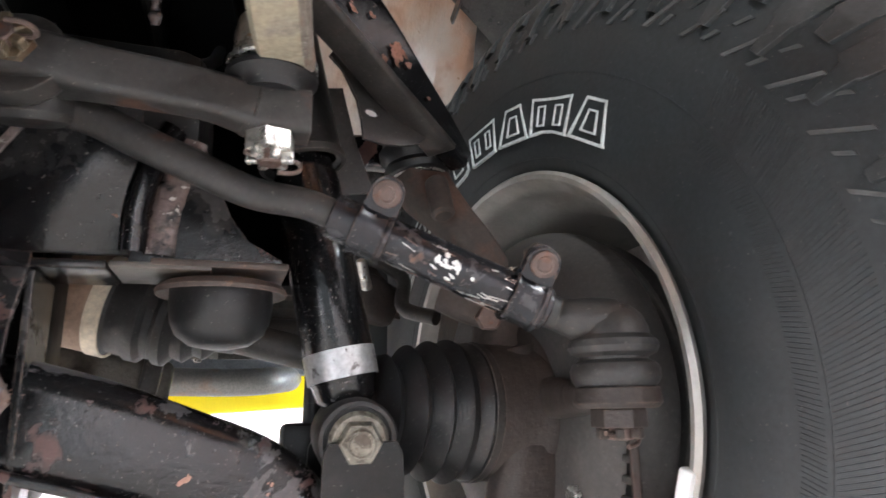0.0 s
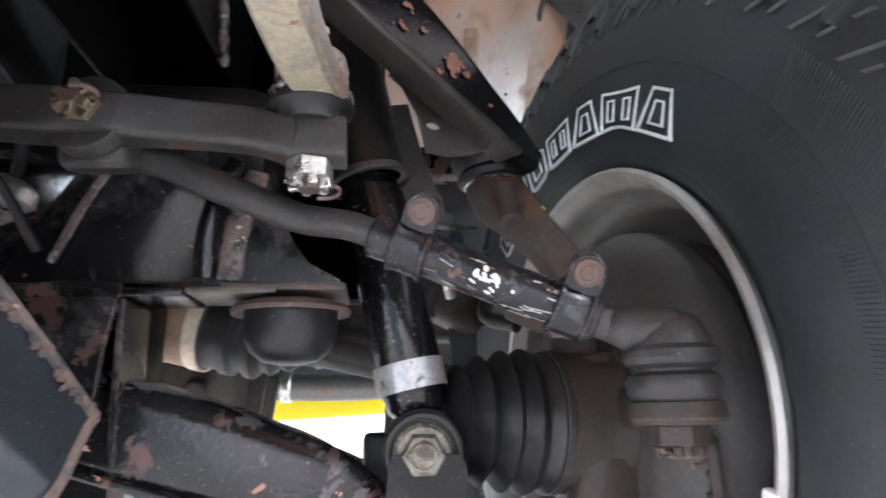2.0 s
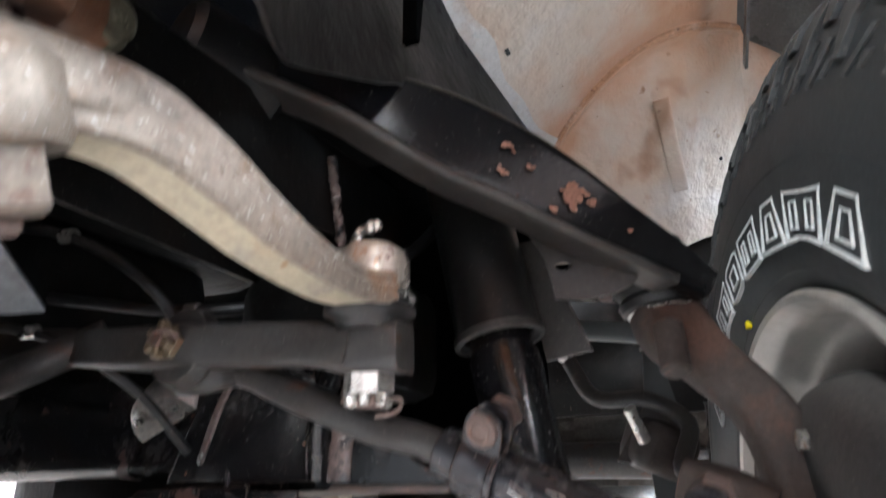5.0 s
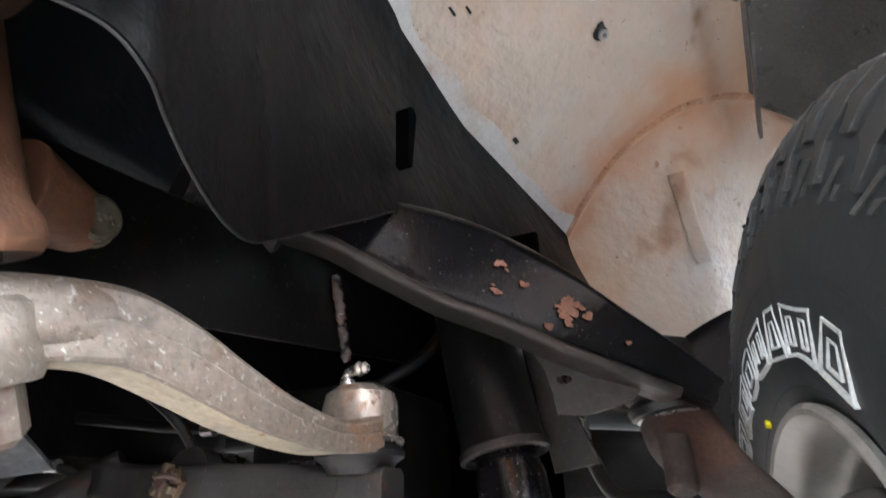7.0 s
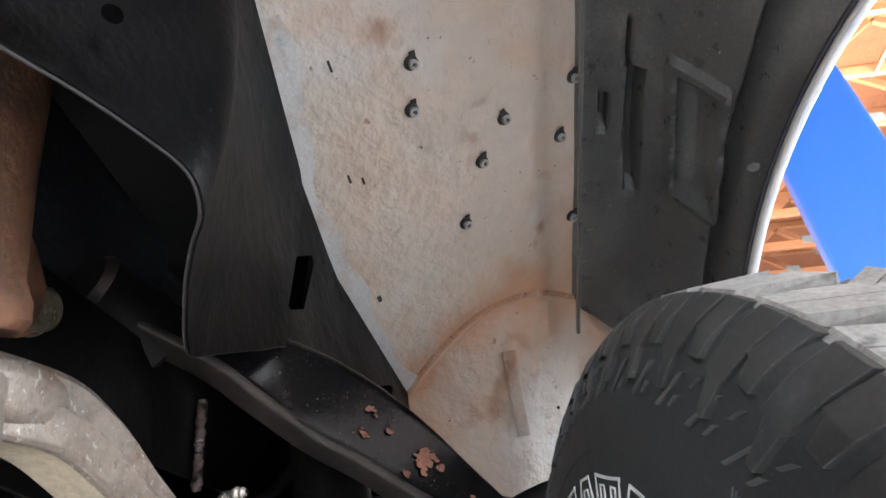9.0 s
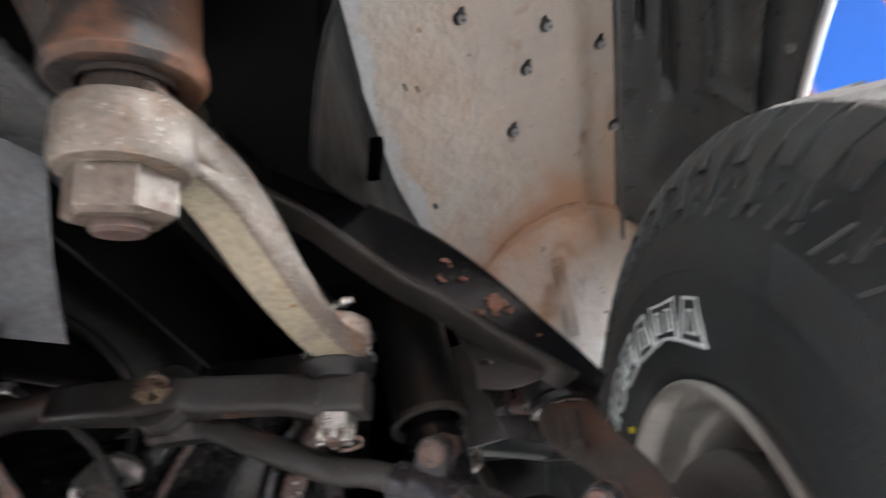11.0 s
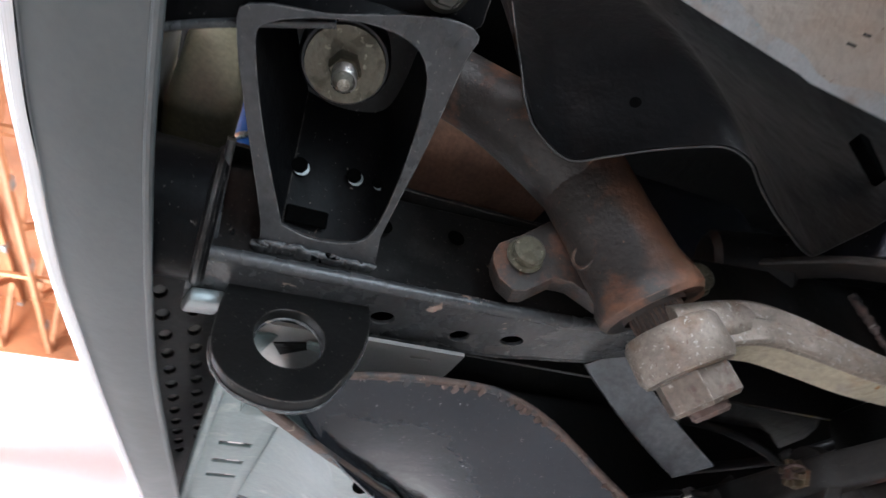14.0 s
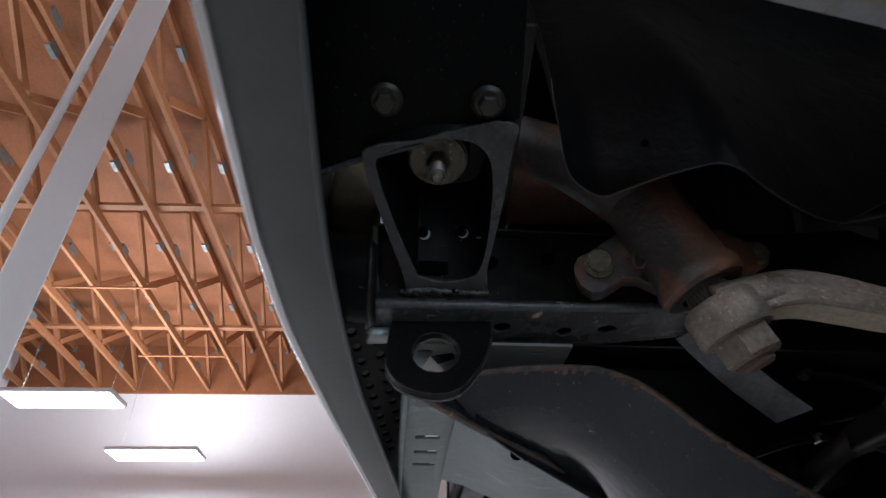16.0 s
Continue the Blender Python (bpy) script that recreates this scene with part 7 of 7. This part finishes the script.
def wheelhouse_rear():
    ob = thing("rear_splash_panel", "dark panel closing the rear of the wheel arch", "panel")
    grid = []
    for k in range(10):
        row = []
        for j in range(9):
            f = j / 8
            top = apron_z(0.328, 0.885) * (1 - f) + 1.898 * f + 0.05 * math.sin(math.pi * f) * (1 - 0.3 * f) + 0.004
            row.append((0.400 + 0.137 * f, 0.905 + 0.16 * math.sin(k / 9 * 1.5), top + (1.15 - top) * (k / 9) ** 1.3))
        grid.append(row)
    part("sheet", sheet(grid, 0.003), liner_plastic, ob)
    ob = thing("underbody_shield", "black shield low behind the suspension", "shield")
    part("sheet", box((0.62, 0.02, 0.37), pose(0.02, 1.02, 1.850), 0.004), black_frame, ob)
    part("front_sheet", box((0.19, 0.012, 0.080), pose(0.040, 0.935, 1.820), 0.003), black_frame, ob)
    part("lower_sheet", box((0.20, 0.02, 0.30), pose(0.31, 1.03, 1.43), 0.004), black_frame, ob)
    part("cross_tube", rod((-0.75, 1.08, 1.615), (0.14, 1.02, 1.60), 0.026, 24), forged, ob)
    ob = thing("heat_shield", "crumpled dusty grey heat shield behind the suspension", "heat shield")
    rows = [[(-0.10 + 0.42 * j / 14, 1.055 + 0.010 * math.sin(5 * j) + 0.006 * math.sin(3 * k + j), 1.565 + 0.110 * k / 8) for j in range(15)] for k in range(9)]
    part("sheet", sheet(rows, 0.0015), shield_grey, ob)
    part("rib", rod((-0.10, 1.045, 1.615), (0.32, 1.045, 1.605), 0.008, 12), strap_steel, ob)
    ob = thing("hose_bracket", "grey sheet steel bracket holding the brake hose", "bracket")
    part("plate", plate([(0.0, 0.0), (0.030, 0.0), (0.034, 0.10), (0.020, 0.17), (0.004, 0.17), (-0.004, 0.08)], [], 0.003, axes((0.148, 0.70, 1.535), (0.2, -1, 0.05), (1, 0.2, 0)), 0.0008), bumper_paint, ob)
    part("tab", box((0.030, 0.022, 0.004), pose(0.165, 0.690, 1.705, 10, 0, 12), 0.001), bumper_paint, ob)
    ob = thing("brake_hose", "looped black rubber brake hose with metal ends", "hose")
    part("hose", tube([(0.075, 0.70, 1.70), (0.10, 0.69, 1.66), (0.15, 0.68, 1.655), (0.185, 0.66, 1.63), (0.175, 0.62, 1.59), (0.20, 0.585, 1.575)], 0.0080, 12), rubber_dirty, ob)
    part("end_fitting", rod((0.072, 0.70, 1.70), (0.070, 0.70, 1.74), 0.008, 14, bevel=0.002), zinc, ob)
    ob = thing("chassis_bracket", "pale dusty steel bracket on the chassis", "bracket")
    part("bar", sweep([(-0.02, 0.72, 1.75, 1, 1), (0.09, 0.75, 1.742, 1, 1), (0.16, 0.76, 1.733, 1, 1)], rounded(0.02, 0.022, 0.005)), bumper_paint, ob)
    ob = thing("caliper_casting", "dusty tan caliper casting behind the knuckle", "caliper")
    part("body", box((0.06, 0.06, 0.05), pose(0.155, 0.70, 1.61, 10, 20, 30), 0.014, 3), brown_steel, ob)
    part("ear_plate", plate([(0, 0), (0.075, -0.012), (0.07, 0.02), (0.045, 0.048), (0.03, 0.05)], [[(0.035, 0.012), (0.055, 0.008), (0.045, 0.030)]], 0.008, axes((0.115, 0.69, 1.598), (0.1, -1, 0.05), (1, 0.1, 0)), 0.001), brown_steel, ob)
    part("bleeder", rod((0.145, 0.66, 1.615), (0.135, 0.645, 1.645), 0.006, 12, bevel=0.001), zinc, ob)


# ---- engine bay: near-black bulk added to close the view upward ----
def engine_bay():
    ob = thing("engine", "oily black engine block deep in the bay", "engine")
    part("block", box((0.46, 0.75, 0.42), pose(-0.52, 0.32, 2.02), 0.05, 3), recess_black, ob)
    part("sump", box((0.36, 0.52, 0.16), pose(-0.50, 0.36, 1.76), 0.05, 3), recess_black, ob)
    part("mount", rod((-0.215, -0.03, 2.03), (-0.235, 0.21, 2.06), 0.062, 40, bevel=0.02), engine_brown, ob, "brown rusty mount")
    part("filter", lathe([(0, 0), (0.030, 0), (0.035, 0.006), (0.035, 0.085), (0.028, 0.092), (0, 0.092)], 36, axes((-0.235, 0.51, 1.685), (0.28, -0.75, -0.6))), zinc, ob, "bright metal canister")
    for k, (y, z) in enumerate(((0.30, 1.66), (0.46, 1.655))):
        part("pipe", tube([(-0.60, y + 0.12, z), (-0.40, y + 0.08, z), (-0.27, y + 0.02, z - 0.01), (-0.20, y + 0.06, z + 0.03)], 0.012, 14), forged, ob)
    for pts, r in (([(-0.32, 0.40, 1.74), (-0.20, 0.44, 1.725), (-0.10, 0.47, 1.735), (-0.03, 0.50, 1.77), (-0.02, 0.56, 1.82)], 0.0055), ([(-0.40, 0.34, 1.80), (-0.26, 0.36, 1.775), (-0.19, 0.40, 1.72), (-0.21, 0.45, 1.66), (-0.27, 0.48, 1.62)], 0.0045), ([(-0.34, 0.30, 1.70), (-0.24, 0.33, 1.69), (-0.185, 0.37, 1.655), (-0.17, 0.42, 1.61)], 0.0035)):
        hose = thing("rubber_hose", "thin black rubber hose looped behind the linkage", "hose", "loose hoses")
        part("hose", tube(pts, r, 12), rubber, hose)
        part("clip", rod(V(pts[1]) - V((0.006, 0, 0)), V(pts[1]) + V((0.006, 0.001, 0)), r * 1.35, 12), zinc, hose)
    ob = thing("weld_seam", "rough grey weld seam down the rail's side", "weld")
    rng = random.Random(9)
    top, low = V((-0.0620, 0.424, 1.838)), V((-0.0620, 0.446, 1.768))
    keys = [(*tuple(top.lerp(low, k / 29) + V((0, rng.uniform(-0.0008, 0.0008), 0))), rng.uniform(0.8, 1.2), rng.uniform(0.7, 1.2)) for k in range(30)]
    part("bead", sweep(keys, circle(0.0046, 10), up=(1, 0, 0), steps=2), weld_metal, ob)
    ob = thing("firewall", "black bulkhead behind the engine", "bulkhead")
    part("panel", box((1.72, 0.03, 0.75), pose(-0.58, 1.16, 2.08), 0.004), recess_black, ob)
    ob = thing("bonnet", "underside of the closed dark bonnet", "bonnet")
    part("panel", box((2.05, 1.55, 0.03), pose(-0.52, 0.42, 2.47, -2, 0, 0), 0.01), recess_black, ob)
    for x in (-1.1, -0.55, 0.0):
        part("stiffener", box((0.07, 1.4, 0.03), pose(x, 0.42, 2.445, -2, 0, 0), 0.01), recess_black, ob)
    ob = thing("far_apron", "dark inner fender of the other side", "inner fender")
    part("panel", box((0.03, 1.15, 0.7), pose(-1.28, 0.585, 2.12), 0.004), recess_black, ob)
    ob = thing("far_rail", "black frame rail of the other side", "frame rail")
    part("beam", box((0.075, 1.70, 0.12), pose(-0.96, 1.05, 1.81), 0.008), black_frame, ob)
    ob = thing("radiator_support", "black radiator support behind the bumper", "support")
    part("panel", box((1.02, 0.03, 0.62), pose(-0.78, 0.03, 2.10), 0.004), recess_black, ob)
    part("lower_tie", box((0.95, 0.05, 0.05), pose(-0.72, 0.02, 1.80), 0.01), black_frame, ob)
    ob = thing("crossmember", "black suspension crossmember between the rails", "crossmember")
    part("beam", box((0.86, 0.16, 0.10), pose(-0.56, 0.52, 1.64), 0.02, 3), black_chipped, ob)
    # housing blackened so the gap beside the guard stays dark
    part("diff_housing", box((0.30, 0.26, 0.20), pose(-0.40, 0.68, 1.55), 0.05, 3), recess_black, ob)
    ob = thing("exhaust_pipe", "dull grey exhaust pipe crossing under the car", "pipe")
    part("pipe", tube([(-0.75, 1.30, 1.56), (-0.30, 1.28, 1.545), (0.0, 1.27, 1.535), (0.10, 1.30, 1.54), (0.14, 1.5, 1.55), (0.14, 2.4, 1.58)], 0.026, 20), exhaust_grey, ob)
    part("clamp", rod((-0.12, 1.274, 1.5385), (-0.10, 1.273, 1.538), 0.031, 24, bevel=0.002), zinc, ob)
    ob = thing("axle_guard", "black pressed guard in front of the inner joint", "guard")
    part("plate", box((0.24, 0.012, 0.20), pose(-0.236, 0.47, 1.52), 0.003), plate_black, ob)
    part("lip", box((0.010, 0.05, 0.18), pose(-0.116, 0.490, 1.525), 0.003), plate_black, ob)
    ob = thing("gearbox_support", "dusty grey gearbox support under the car", "support")
    part("beam", box((0.90, 0.10, 0.055), pose(-0.28, 1.36, 1.585, 0, 1, 4), 0.012), strap_steel, ob)
    part("pad", box((0.10, 0.08, 0.05), pose(0.02, 1.33, 1.63, 0, 0, 4), 0.01), rubber, ob)
    for px in (-0.05, 0.10):
        part("support_bolt", hexagon(0.012, 0.012, axes((px, 1.305, 1.585), (0, -1, 0))), zinc, ob)
    ob = thing("floor_pan", "dark underbody floor behind the wheel", "underbody")
    part("panel", box((1.9, 2.6, 0.03), pose(-0.50, 2.35, 1.80), 0.004), black_frame, ob)
    ob = thing("cab_mount", "dusty grey axle bracket with a bolt", "bracket")
    part("arm", box((0.13, 0.03, 0.10), pose(-0.120, 0.735, 1.500, 0, 8, 10), 0.010, 3), shield_grey, ob)
    part("rib", box((0.018, 0.04, 0.10), pose(-0.075, 0.720, 1.500, 0, 8, 10), 0.005, 2), rubber_dirty, ob)
    part("bolt", lathe([(0, 0), (0.014, 0), (0.014, 0.003), (0.0105, 0.004), (0.0105, 0.011), (0.008, 0.012), (0, 0.012)], 24, axes((-0.138, 0.7155, 1.520), (0.1, -1, 0))), shield_grey, ob)


garage()
hanging_lamps()
posts()
rail()
body_mount()
tow_hook()
front_bracket()
bumper()
skid()
tower()
engine_bay()
arch()
flap()
wheelhouse_rear()
wheel()
brake()
knuckle()
ball_joints()
upper_arm()
lower_arm()
shock()
axle()
relay_rod()
tie_rod()
pitman()
steering_box()
